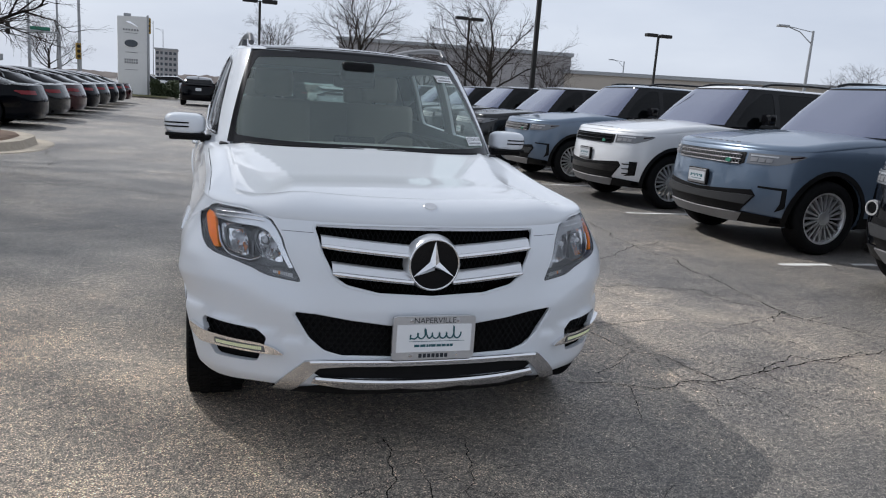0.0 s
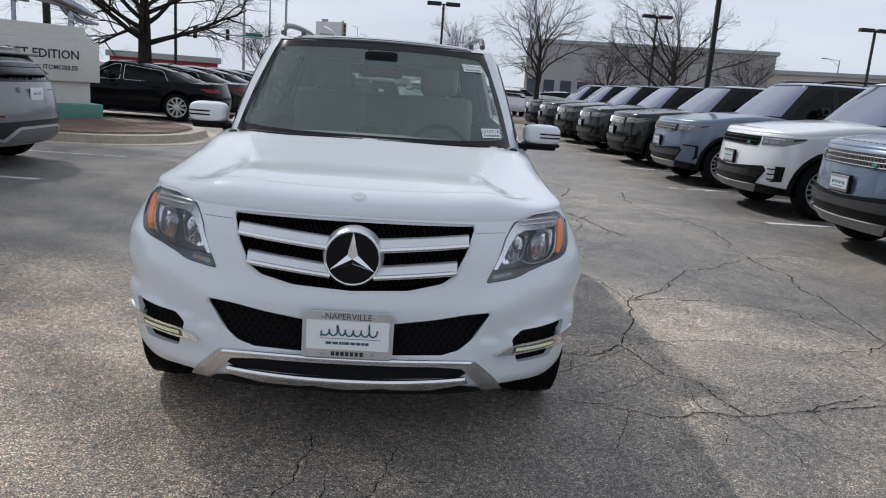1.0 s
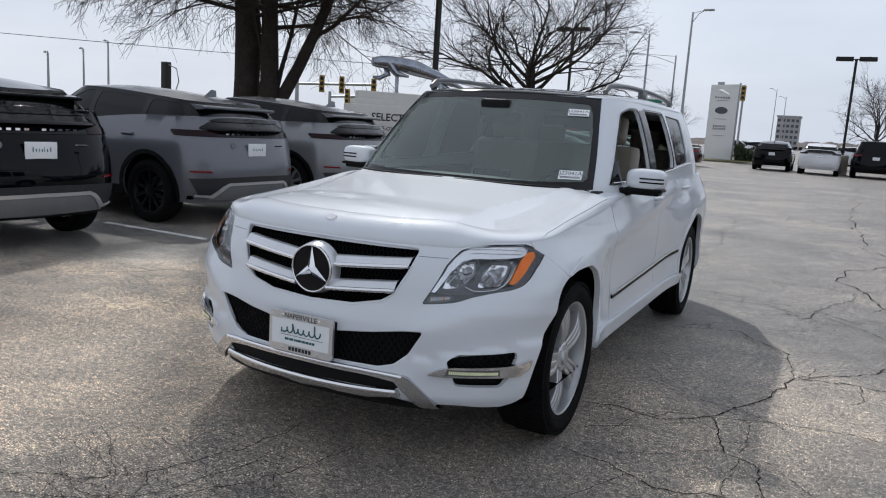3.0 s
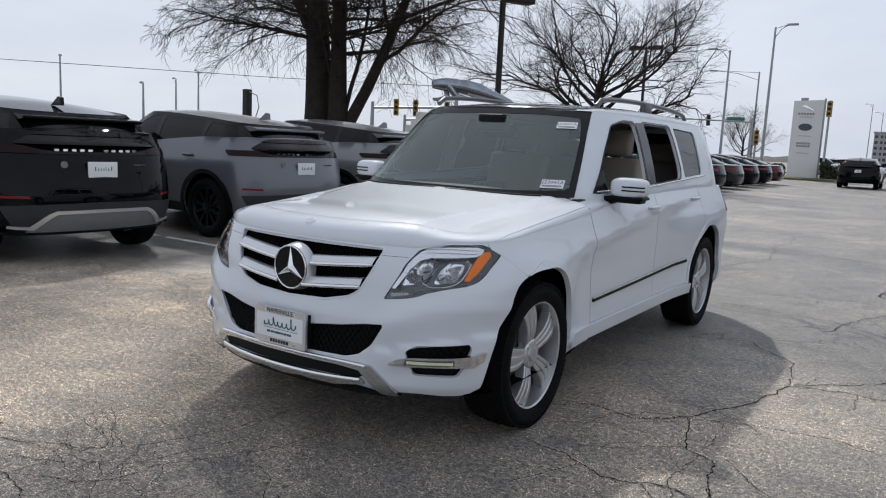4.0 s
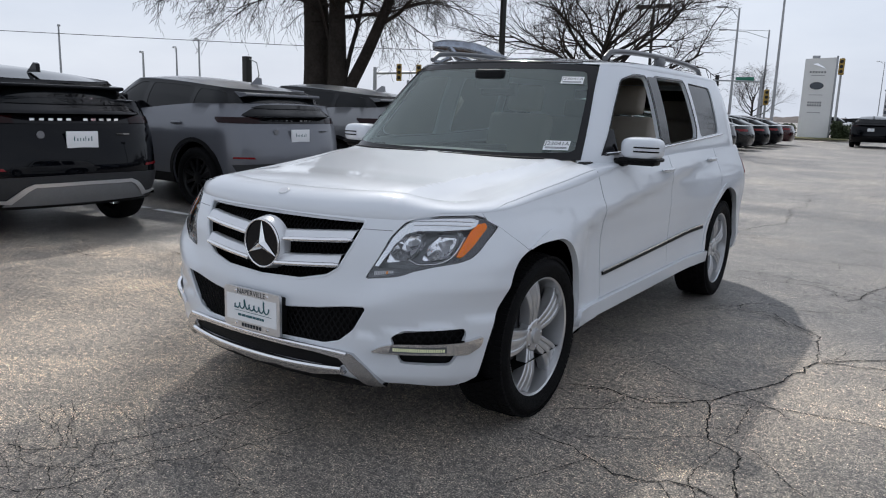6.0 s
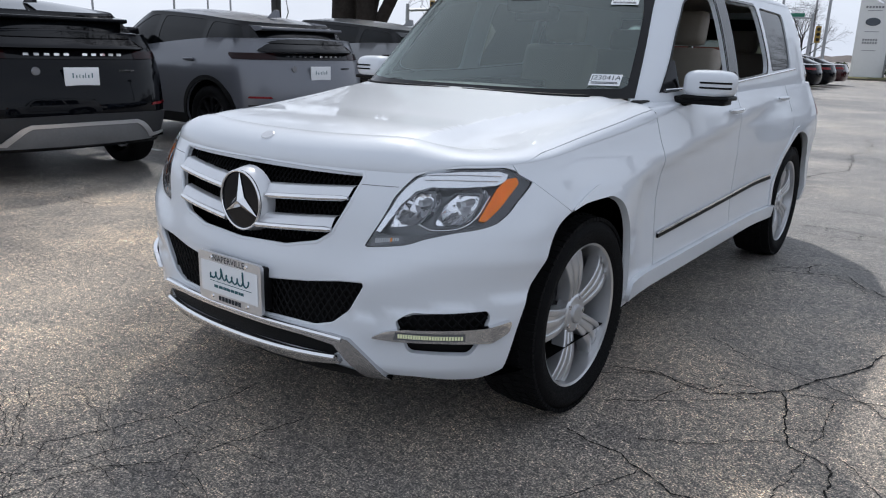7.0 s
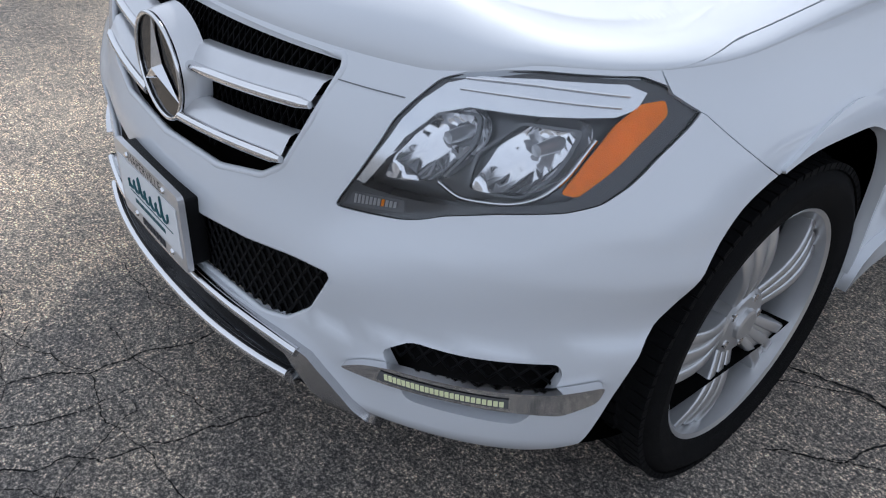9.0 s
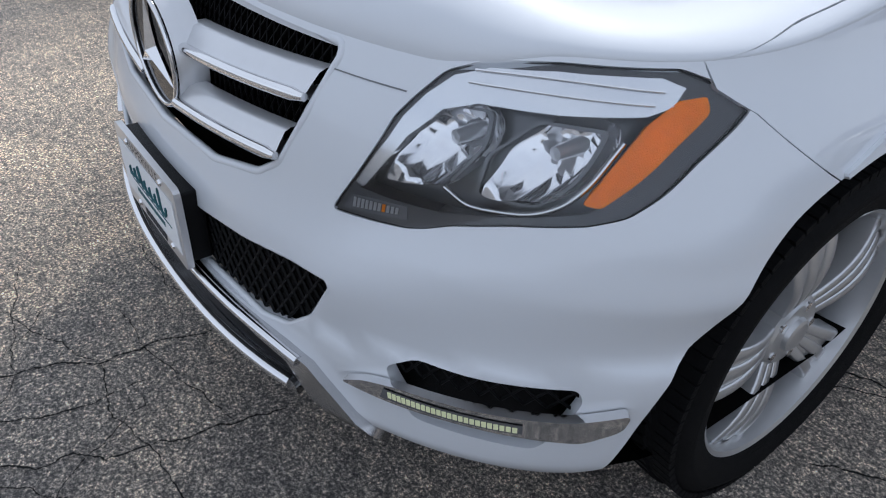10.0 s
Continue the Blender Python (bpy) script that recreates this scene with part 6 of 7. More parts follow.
            part("bowl_rim", fin(patch(L, rounded(front_xz(glk, o1), 0.012, 3), [rounded(front_xz(glk, outline), 0.012, 3)], step=0.02, lift=-0.028, rim=0.015)), LAMP_GREY, hl)
        hx, hz = (table(*[(k, v) for k, v in enumerate(q_)]) for q_ in ((0.612, 0.650, 0.700, 0.734, 0.752, 0.757), (0.732, 0.717, 0.722, 0.740, 0.776, 0.815)))
        uu_ = np.linspace(0, 5, 26)
        pts = glk.fx(hx(uu_), hz(uu_))
        pts[:, 1] += 0.016
        part("lamp_hook", fin(tube(pts, 0.0038, 6)), CHROME, hl)
        amber = [(0.757, 0.751), (0.773, 0.749), (0.788, 0.773), (0.799, 0.815), (0.803, 0.850), (0.793, 0.866), (0.778, 0.862), (0.770, 0.838), (0.765, 0.79)]
        part("amber_marker", fin(patch(L, rounded(front_xz(glk, amber), 0.006, 2), step=0.015, lift=-0.004, rim=0.012)), AMBER, hl)
        corner = [(0.490, 0.664), (0.535, 0.671), (0.585, 0.681), (0.582, 0.698), (0.545, 0.694), (0.503, 0.688)]
        part("corner_lamp", fin(patch(L, front_xz(glk, corner), step=0.012, lift=-0.005, rim=0.008)), LAMP_GREY, hl)
        for k in range(11):
            x = 0.506 + 0.0062 * k
            part("lamp_rib", fin(patch(L, front_xz(glk, [(x, 0.671 + 0.0012 * k), (x + 0.0042, 0.672 + 0.0012 * k), (x + 0.0042, 0.686 + 0.0007 * k), (x, 0.685 + 0.0007 * k)]), step=0.01, lift=-0.003, rim=0.001)), AMBER if k == 7 else RIBBED, hl)
        lens = part("lamp_lens", fin(patch(L, front_xz(glk, shrink(LAMP, 0.985)), step=0.03, lift=-0.001)), LAMP_GLASS, hl)
        lens.visible_shadow = False

    # ---- number plate frame with the dealer's insert ----
    py, pz = -0.826, 0.475
    fr = part("plate_frame", Build().join(prism(rounded([(-0.157, pz - 0.082), (0.157, pz - 0.082), (0.157, pz + 0.082), (-0.157, pz + 0.082)], 0.014, 3), py, py + 0.012)), BRUSHED, root, "brushed metal plate frame with a white dealer insert")
    part("plate_bracket", box(-0.15, 0.15, py + 0.0125, py + 0.05, pz - 0.07, pz + 0.07, 0.005), BLACK_PLASTIC, fr)
    part("plate_insert", box(-0.142, 0.142, py - 0.002, py - 0.0005, pz - 0.052, pz + 0.052), PAPER, fr)
    part("frame_lettering", Build().join(text_build("NAPERVILLE", 0.030), Matrix.Translation((0, py - 0.0012, pz + 0.0665))), INK, fr)
    for i in range(7):
        part("frame_bar", box(-0.056 + i * 0.0165, -0.044 + i * 0.0165, py - 0.0014, py - 0.0004, pz - 0.0745, pz - 0.0595), INK, fr)
    t = np.linspace(0, 1, 150)
    tall = 0.026 * (np.exp(-(((t - 0.34) / 0.022) ** 2)) + np.exp(-(((t - 0.86) / 0.022) ** 2))) - 0.020 * np.exp(-(((t - 0.05) / 0.022) ** 2))
    line = np.stack([-0.098 + 0.200 * t + 0.006 * np.cos(t * 46), np.full(150, py - 0.0030), pz + 0.010 + 0.0105 * np.sin(t * 46) + tall], 1)
    part("insert_script", tube(line, 0.0028, 5), TEAL_INK, fr, "looping teal line")
    b = Build()
    b.join(box(-0.095, 0.115, py - 0.0031, py - 0.0021, pz - 0.012, pz - 0.0105))
    part("insert_rule", b, TEAL_INK, fr)
    part("insert_small_bar", Build().join(bars_build(0.15, 0.016, py - 0.0021, pz - 0.020, 1, 2)), TEAL_INK, fr)["kind"] = "stuff"
    for x in (-0.088, 0.088):
        for z in (0.066, -0.066):
            part("screw", Build().join(revolve([(-0.004, 0.0), (-0.004, 0.005), (0.0, 0.007)], 12, 1), Matrix.Translation((x, py, pz + z))), CHROME, fr)

    # ---- cabin ----
    wind = [(float(cab.s_front(np.array(x), np.array(z))), z) for x, z in [(0.30, 1.045), (0.55, 1.05), (0.690, 1.062), (0.64, 1.25), (0.585, 1.40), (0.548, 1.500), (0.535, 1.512), (0.30, 1.525)]]
    wind = [(cab.s0, 1.045)] + wind + [(cab.s0, 1.53)]
    sf = lambda pts: [(float(cab.s_front(np.array(x), np.array(z))), z) for x, z in pts]
    band_in = sf([(0.20, 1.072), (0.45, 1.075), (0.655, 1.086), (0.668, 1.10), (0.592, 1.39), (0.546, 1.480), (0.53, 1.490), (0.30, 1.502), (0.15, 1.505)])
    band = patch(cab.lat, [(cab.s0, 1.04)] + sf([(0.30, 1.04), (0.55, 1.043), (0.705, 1.05), (0.617, 1.39), (0.570, 1.522), (0.30, 1.535)]) + [(cab.s0, 1.538), (cab.s0, 1.505)] + band_in[::-1] + [(cab.s0, 1.072)], step=0.05, lift=0.0035)
    ws = part("windscreen", patch(cab.lat, wind, step=0.05, lift=0.002).mirror(), WIND_GLASS, root, "clear windscreen with two paper stickers")
    ws.visible_shadow = False
    part("windscreen_band", band.mirror(), BLACK_GLOSS, ws)

    def wz(y):
        return 1.075 + 0.045 * (y - 0.8)

    w1 = rounded([(1.195, 1.082), (1.53, wz(1.53)), (1.53, 1.492), (1.45, 1.490), (1.285, 1.452), (1.232, 1.313)], 0.03, 3)
    w2 = rounded([(1.70, wz(1.70)), (2.26, wz(2.26)), (2.29, 1.20), (2.25, 1.497), (1.70, 1.495)], 0.03, 3)
    w3 = rounded([(2.37, wz(2.37)), (2.83, wz(2.83)), (2.85, 1.480), (2.34, 1.495)], 0.04, 3)
    # the skin of the cabin: pillars, with the windows cut out
    s_a = lambda x, z: float(cab.s_front(np.array(x), np.array(z)))
    shell_o = [(s_a(0.70, 1.0), 1.0), (1.5, 1.0), (3.0, 1.0), (cab.s1, 1.0), (cab.s1, 1.13), (cab.s1 - 0.55, 1.13), (cab.s1 - 0.58, 1.48), (cab.s1, 1.49), (cab.s1, 1.538), (3.0, 1.538), (1.5, 1.538), (s_a(0.572, 1.538), 1.538), (s_a(0.612, 1.39), 1.39), (s_a(0.655, 1.22), 1.22)]
    shell = patch(cab.lat, shell_o, [w1, w2, w3], step=0.06, rim=0.02)
    part("cabin_shell", shell.mirror(), WHITE, root)
    dark = Build()
    for q, r_ in ((w1, 0.022), (w2, 0.022)):
        c0 = q.mean(0)
        o1 = c0 + (q - c0) * (1 + r_ * 2.6)
        dark.join(patch(cab.lat, o1, [q], step=0.05, lift=0.004, rim=0.004))
    for sgn in (1, -1):
        fin = lambda b: b if sgn > 0 else mirrored(b)
        for q, mat in ((w3, DARK_GLASS),) if sgn > 0 else ((w1, SIDE_GLASS), (w2, SIDE_GLASS), (w3, DARK_GLASS)):
            sw = part("side_window", fin(patch(cab.lat, q, step=0.08, lift=-0.008)), mat, root, "tinted side window")
        part("window_surround", fin(dark), BLACK_GLOSS, root)
        part("pillar_cover", fin(patch(cab.lat, [(1.545, wz(1.5)), (1.685, wz(1.65)), (1.685, 1.494), (1.545, 1.491)], step=0.06, lift=0.006)), BLACK_GLOSS, root)
        xs_ = np.linspace(1.20, 2.90, 24)
        bl = cab.lat(xs_, np.array([wz(v) - 0.012 for v in xs_]))
        bl[:, 0] += 0.006
        part("belt_moulding", fin(tube(bl, 0.007, 6)), CHROME, root)
        # door mirror
        mc = np.array([0.915, 0.900, 1.113])

        def egg(u, v, c=mc, k=(0.104, 0.074, 0.057)):
            pw = lambda t_, e_: np.sign(t_) * np.abs(t_) ** e_
            x = c[0] + k[0] * pw(np.cos(v), 0.55) * pw(np.cos(u), 0.5)
            y = c[1] + k[1] * pw(np.cos(v), 0.55) * pw(np.sin(u), 0.75)
            z = c[2] + k[2] * pw(np.sin(v), 0.6)
            return np.stack([x, y, z + 0.10 * (x - c[0]) * 0], -1)

        u, v = np.linspace(0, 2 * np.pi, 37)[:-1], np.linspace(-np.pi / 2 + 0.02, np.pi / 2 - 0.02, 19)
        uu, vv = np.meshgrid(u, v, indexing="ij")
        mm = part("door_mirror", fin(Build().add(*sheet(egg(uu, vv), True))), WHITE, root, "white door mirror with a black foot")
        foot = box(0.79, 0.995, 0.85, 0.955, 1.030, 1.058, 0.012).join(box(0.74, 0.84, 0.86, 0.93, 1.02, 1.06, 0.012))
        part("mirror_foot", fin(foot), BLACK_PLASTIC, mm)
        part("mirror_glass", fin(box(0.83, 0.99, 0.966, 0.985, 1.06, 1.165, 0.005)), DARK_GLASS, mm)
        for z_ in (1.100, 1.120):
            xs_ = np.linspace(0.895, 1.012, 14)
            av = (1 - (abs(z_ - mc[2]) / 0.057) ** (2 / 0.6)) ** 0.275
            cu_ = np.clip(np.abs(xs_ - mc[0]) / (0.104 * av), 0, 0.999) ** 2
            pth = np.stack([xs_, mc[1] - 0.074 * av * np.sqrt(1 - cu_**2) ** 0.75 - 0.0005, np.full(14, z_)], 1)
            part("mirror_slot", fin(tube(pth, 0.0042, 6)), BLACK_PLASTIC, mm)
        part("mirror_lower", fin(box(0.815, 1.012, 0.835, 0.962, 1.050, 1.068, 0.008)), BLACK_PLASTIC, mm)
        part("window_sail", fin(patch(cab.lat, [(1.175, 1.072), (1.300, 1.076), (1.238, 1.20), (1.206, 1.20)], step=0.05, lift=0.003)), BLACK_GLOSS, root)
        # roof rail on its feet
        ys = np.linspace(1.17, 2.98, 30)
        t = (ys - ys[0]) / (ys[-1] - ys[0])
        zr = 1.572 + 0.068 * np.clip(np.sin(np.pi * t), 0, 1) ** 0.28
        rail = tube(np.stack([np.full(30, 0.570) - 0.03 * (1 - np.sin(np.pi * t)) * 0, ys, zr], 1), 0.016, 10)
        rl = part("roof_rail", fin(rail), RAIL_GREY, root, "satin metal roof rail")
        for fy in (2.06,):
            part("rail_foot", fin(box(0.555, 0.587, fy - 0.07, fy + 0.07, 1.57, 1.638, 0.01)), RAIL_GREY, rl)
        # tail lamp at the corner
        tl = [(s, z) for s, z in ((3.36, 0.86), (3.72, 0.84), (3.80, 0.95), (3.72, 1.04), (3.42, 1.04))]
        part("tail_lamp", fin(patch(L, rounded(tl, 0.03, 3), step=0.06, lift=0.006, rim=0.006)), RED_LENS, root)
    roof = Build().add(*grid(cab.deck, np.linspace(cab.s0, cab.s1, 70), np.concatenate([np.linspace(0, 1, 7), np.linspace(1, 2, 9)[1:]])))
    part("roof", roof.mirror(), WHITE, root)
    # dark glass roof
    gx = lambda x, y: np.stack([x, y, cab.surface(x, y) + 0.004], -1)
    part("glass_roof", patch(gx, rounded([(-0.49, 1.13), (0.49, 1.13), (0.50, 1.5), (0.50, 2.75), (-0.50, 2.75), (-0.50, 1.5)], 0.06, 4), step=0.08, rim=0.003), BLACK_GLOSS, root, "dark glass roof panel")
    bow = Build().add(*grid(lambda s, q_: cab.deck(s, q_) + np.array([0, 0, 0.003]), np.linspace(cab.s0, float(cab.s_front(np.array(0.50), np.array(1.53))), 24), np.linspace(0, 1.25, 8)))
    part("roof_bow", bow.mirror(), BLACK_GLOSS, root)
    rw = [(cab.s1 - 0.55, 1.13), (cab.s1, 1.13), (cab.s1, 1.49), (cab.s1 - 0.58, 1.48)]
    part("rear_window", patch(cab.lat, rw, step=0.08, lift=0.004).mirror(), WIND_GLASS, root)
    part("spoiler", box(-0.55, 0.55, 3.36, 3.55, 1.53, 1.56, 0.012), WHITE, root)

    # stickers on the windscreen
    for (x, z), (w, h) in (((0.594, 1.115), (0.125, 0.062)), ((0.500, 1.440), (0.115, 0.058))):
        s = s_a(x, z)
        p0 = cab.lat(np.array([s]), np.array([z]))[0]
        e = 1e-3
        du = unit(cab.lat(np.array([s + e]), np.array([z]))[0] - cab.lat(np.array([s - e]), np.array([z]))[0])
        dv = unit(cab.lat(np.array([s]), np.array([z + e]))[0] - cab.lat(np.array([s]), np.array([z - e]))[0])
        nn = unit(np.cross(du, dv))
        p0 = p0 + nn * 0.006
        m = Matrix(((du[0], -nn[0], dv[0], p0[0]), (du[1], -nn[1], dv[1], p0[1]), (du[2], -nn[2], dv[2], p0[2]), (0, 0, 0, 1)))
        st = part("sticker", Build().join(box(-w / 2, w / 2, 0, 0.001, -h / 2, h / 2), m), PAPER, ws, "white paper stock sticker")
        part("sticker_number", Build().join(text_build("J23041A", h * 0.56), m @ Matrix.Translation((0, -0.0012, h * 0.16))), INK, st)
        part("sticker_bars", Build().join(bars_build(w * 0.85, h * 0.22, -0.0004, -h * 0.16, 2, 5), m), INK, st)["kind"] = "stuff"
    # wipers
    for x0, x1 in ((-0.62, -0.05), (0.02, 0.58)):
        xs_ = np.linspace(x0, x1, 10)
        zz = 1.055 + 0.0 * xs_
        pth = cab.fx(xs_, zz)
        pth[:, 1] -= 0.022
        part("wiper", tube(pth, 0.008, 6), BLACK_PLASTIC, root)

    # ---- inside ----
    inn = part("cabin_floor", box(-0.74, 0.74, 0.5, 3.3, 0.42, 0.46), CABIN_GREY, root)
    for sgn in (1, -1):
        part("door_lining", box(min(sgn * 0.70, sgn * 0.745), max(sgn * 0.70, sgn * 0.745), 0.6, 3.3, 0.46, 1.045, 0.01), CABIN_GREY, root)
    part("headliner", box(-0.52, 0.52, 1.16, 3.3, 1.515, 1.525), BEIGE, root)
    dash = Build().add(*grid(lambda x, t: np.stack([x, 0.62 + 0.42 * t, 1.045 - 0.02 * (x / 0.7) ** 2 - 0.10 * t**3 + 0.02 * np.exp(-(((x - 0.36) / 0.16) ** 2)) * t], -1), np.linspace(-0.70, 0.70, 24), np.linspace(0, 1, 8)))
    dash.join(box(-0.70, 0.70, 0.98, 1.05, 0.60, 0.94, 0.02))
    part("dashboard", dash, CABIN_GREY, root)
    sw = Build()
    rp = np.array([[[(0.185 + 0.016 * math.cos(w)) * math.cos(t), 0.016 * math.sin(w), (0.185 + 0.016 * math.cos(w)) * math.sin(t)] for w in np.linspace(0, 2 * np.pi, 9)] for t in np.linspace(0, 2 * np.pi, 37)[:-1]])
    sw.add(*sheet(rp, True, -1))
    sw.join(box(-0.07, 0.07, -0.02, 0.02, -0.06, 0.05, 0.015)).join(box(-0.18, 0.18, -0.012, 0.012, -0.02, 0.01, 0.005)).join(box(-0.015, 0.015, -0.012, 0.012, -0.18, 0.0, 0.004))
    part("steering_wheel", Build().join(sw, pose(0.36, 1.17, 0.93, -22, 0, 0)), CABIN_GREY, root)

    def seat(x):
        b = Build()
        b.join(box(-0.25, 0.25, -0.27, 0.25, 0.0, 0.16, 0.05), pose(x, 1.62, 0.58, 4, 0, 0))
        b.join(box(-0.24, 0.24, -0.06, 0.06, 0.0, 0.62, 0.05), pose(x, 1.86, 0.66, -14, 0, 0))
        st_ = part("front_seat", b, BEIGE, root, "beige leather front seat")
        part("headrest", Build().join(box(-0.13, 0.13, -0.045, 0.045, 0.0, 0.19, 0.04), pose(x, 2.03, 1.275, -12, 0, 0)), BEIGE, st_)
        part("headrest_posts", Build().join(tube([(x - 0.06, 2.02, 1.22), (x - 0.06, 2.04, 1.30)], 0.007, 6)).join(tube([(x + 0.06, 2.02, 1.22), (x + 0.06, 2.04, 1.30)], 0.007, 6)), CHROME, st_)

    seat(0.37)
    seat(-0.37)
    rs = part("rear_seat", box(-0.62, 0.62, 2.35, 2.85, 0.55, 0.72, 0.05).join(Build().join(box(-0.62, 0.62, -0.06, 0.06, 0.0, 0.58, 0.05), pose(0, 2.86, 0.68, -14, 0, 0))), BEIGE, root, "beige leather rear bench")
    for x in (-0.4, 0.4):
        part("rear_headrest", Build().join(box(-0.12, 0.12, -0.04, 0.04, 0.0, 0.15, 0.035), pose(x, 3.02, 1.24, -12, 0, 0)), BEIGE, rs)
    part("inner_mirror", box(-0.12, 0.12, 1.02, 1.05, 1.36, 1.43, 0.02).join(box(-0.09, 0.09, 0.895, 1.0, 1.395, 1.50, 0.02)), BLACK_PLASTIC, root)
    part("centre_screen", box(-0.12, 0.12, 0.92, 0.95, 0.98, 1.09, 0.012), CABIN_GREY, root)

    # ---- wheels ----
    def glk_wheel(at, flip):
        w = new("wheel")
        w.parent = root
        w.matrix_basis = pose(*at, 0, 0, 180 if flip else 0) @ pose(0, 0, 0, 14 if not flip else 30, 0, 0)
        h, r, rr = 0.118, GLK_R, 0.255
        prof = [(-h * 0.85, rr), (-h, rr + 0.04), (-h * 0.97, r - 0.035), (-h * 0.82, r - 0.008), (-h * 0.4, r - 0.001), (h * 0.4, r - 0.001), (h * 0.82, r - 0.008), (h * 0.97, r - 0.035), (h * 1.0, rr + 0.045), (h * 0.93, rr + 0.012), (h * 0.84, rr - 0.004)]
        ty = revolve(prof, 72, tight=False)
        tread = Build()
        for x0, off, n_ in ((-0.088, 0.0, 88), (-0.045, 0.5, 70), (0.0, 0.2, 70), (0.045, 0.7, 70), (0.089, 0.4, 88)):
            edge_ = abs(x0) > 0.08
            for k in range(n_):
                a_ = 2 * math.pi * (k + off) / n_
                y0 = r - 0.010 - (0.006 if edge_ else 0)
                half = (0.0095 if k % 3 else 0.0110) if edge_ else 0.0125
                tread.join(box(x0 - 0.018, x0 + 0.018, -half, half, y0, y0 + 0.0125), Matrix.Rotation(a_, 4, "X") @ pose(0, 0, 0, 0, 0, 0 if edge_ else 18))
        tyre = part("tyre", ty, RUBBER, w, "black treaded tyre")
        part("tread", tread, RUBBER, tyre)["kind"] = "stuff"
        rim = revolve([(h * 0.80, rr + 0.004), (h * 0.86, rr - 0.002), (h * 0.82, rr - 0.010), (h * 0.45, rr - 0.016), (-h * 0.3, rr - 0.026), (-h * 0.7, rr - 0.034)], 64)
        part("rim", rim, ALLOY, w, "silver alloy rim")
        swap = Matrix(((0, 1, 0, 0), (1, 0, 0, 0), (0, 0, 1, 0), (0, 0, 0, 1)))

        def spoke_fn(c0, c1, w0, w1):
            """One bar from the hub to the rim, its middle line running from angle offset c0 to c1 (metres across)."""
            b = Build()
            t = np.linspace(0, 1, 9)
            rad = 0.055 + (rr - 0.017 - 0.055) * t
            c, wd = c0 + (c1 - c0) * t, w0 + (w1 - w0) * t
            x = h * 0.60 + 0.020 * np.sin(np.pi * t * 0.9)
            rows = []
            for f_, dx in ((-1, -0.045), (-1, -0.006), (-0.7, 0.0), (0.7, 0.0), (1, -0.006), (1, -0.045)):
                rows.append(np.stack([x + dx, c + f_ * wd / 2, rad], 1))
            return b.add(*sheet(np.stack(rows, 0)))

        for k in range(5):
            rot = Matrix.Rotation(2 * math.pi * k / 5, 4, "X")
            sp = Build()
            sp.join(spoke_fn(-0.022, -0.047, 0.019, 0.027)).join(spoke_fn(0.022, 0.047, 0.019, 0.027)).join(spoke_fn(0.0, 0.0, 0.018, 0.034))
            sp.join(spoke_fn(0, 0, 0.062, 0.112), Matrix.Translation((-0.006, 0, 0)))
            part("spoke", Build().join(sp, rot), ALLOY, w)
            part("bolt", Build().join(revolve([(h * 0.60, 0.010), (h * 0.68, 0.009), (h * 0.68, 0.0)], 8), rot @ Matrix.Translation((0, 0.030, 0.047))), CHROME, w)
        part("hub", revolve([(h * 0.3, 0.075), (h * 0.60, 0.072), (h * 0.66, 0.062), (h * 0.67, 0.034), (h * 0.74, 0.032), (h * 0.76, 0.026), (h * 0.76, 0.0)], 32), ALLOY, w)
        part("brake_disc", revolve([(0.005, 0.165), (0.018, 0.165), (0.018, 0.0)], 40), STEEL, w)
        # added black disc that stands for the shade behind the spokes
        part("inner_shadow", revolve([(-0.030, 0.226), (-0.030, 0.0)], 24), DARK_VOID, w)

    for a_, x_ in ((-0.015, 0.757), (GLK_WB + 0.02, 0.768)):
        for sgn in (1, -1):
            glk_wheel((sgn * x_, a_, GLK_R), sgn < 0)
    return root


main_car()

# ---- trees ----
def segments(bits, sides):
    """Tapered bars, as one Build: bits of (start, end, radius, radius)."""
    a = np.array([s[0] for s in bits])
    c = np.array([s[1] for s in bits])
    ra, rc = np.array([s[2] for s in bits]), np.array([s[3] for s in bits])
    t = unit(c - a)
    up = np.where(np.abs(t[:, 2:3]) > 0.9, np.array([[1.0, 0, 0]]), np.array([[0, 0, 1.0]]))
    s = unit(np.cross(t, up))
    w = np.cross(s, t)
    th = np.linspace(0, 2 * np.pi, sides, endpoint=False)
    n = s[:, None] * np.cos(th)[None, :, None] + w[:, None] * np.sin(th)[None, :, None]
    v = np.concatenate([a[:, None] + n * ra[:, None, None], c[:, None] + n * rc[:, None, None]], 1)
    k = len(bits)
    base = np.arange(k)[:, None, None] * 2 * sides
    j = np.arange(sides)
    f = np.stack([j, j + sides, (j + 1) % sides + sides, (j + 1) % sides], 1)[None] + base
    return Build().add(v.reshape(-1, 3), f.reshape(-1, 4).tolist(), np.concatenate([n, n], 1).reshape(-1, 3))


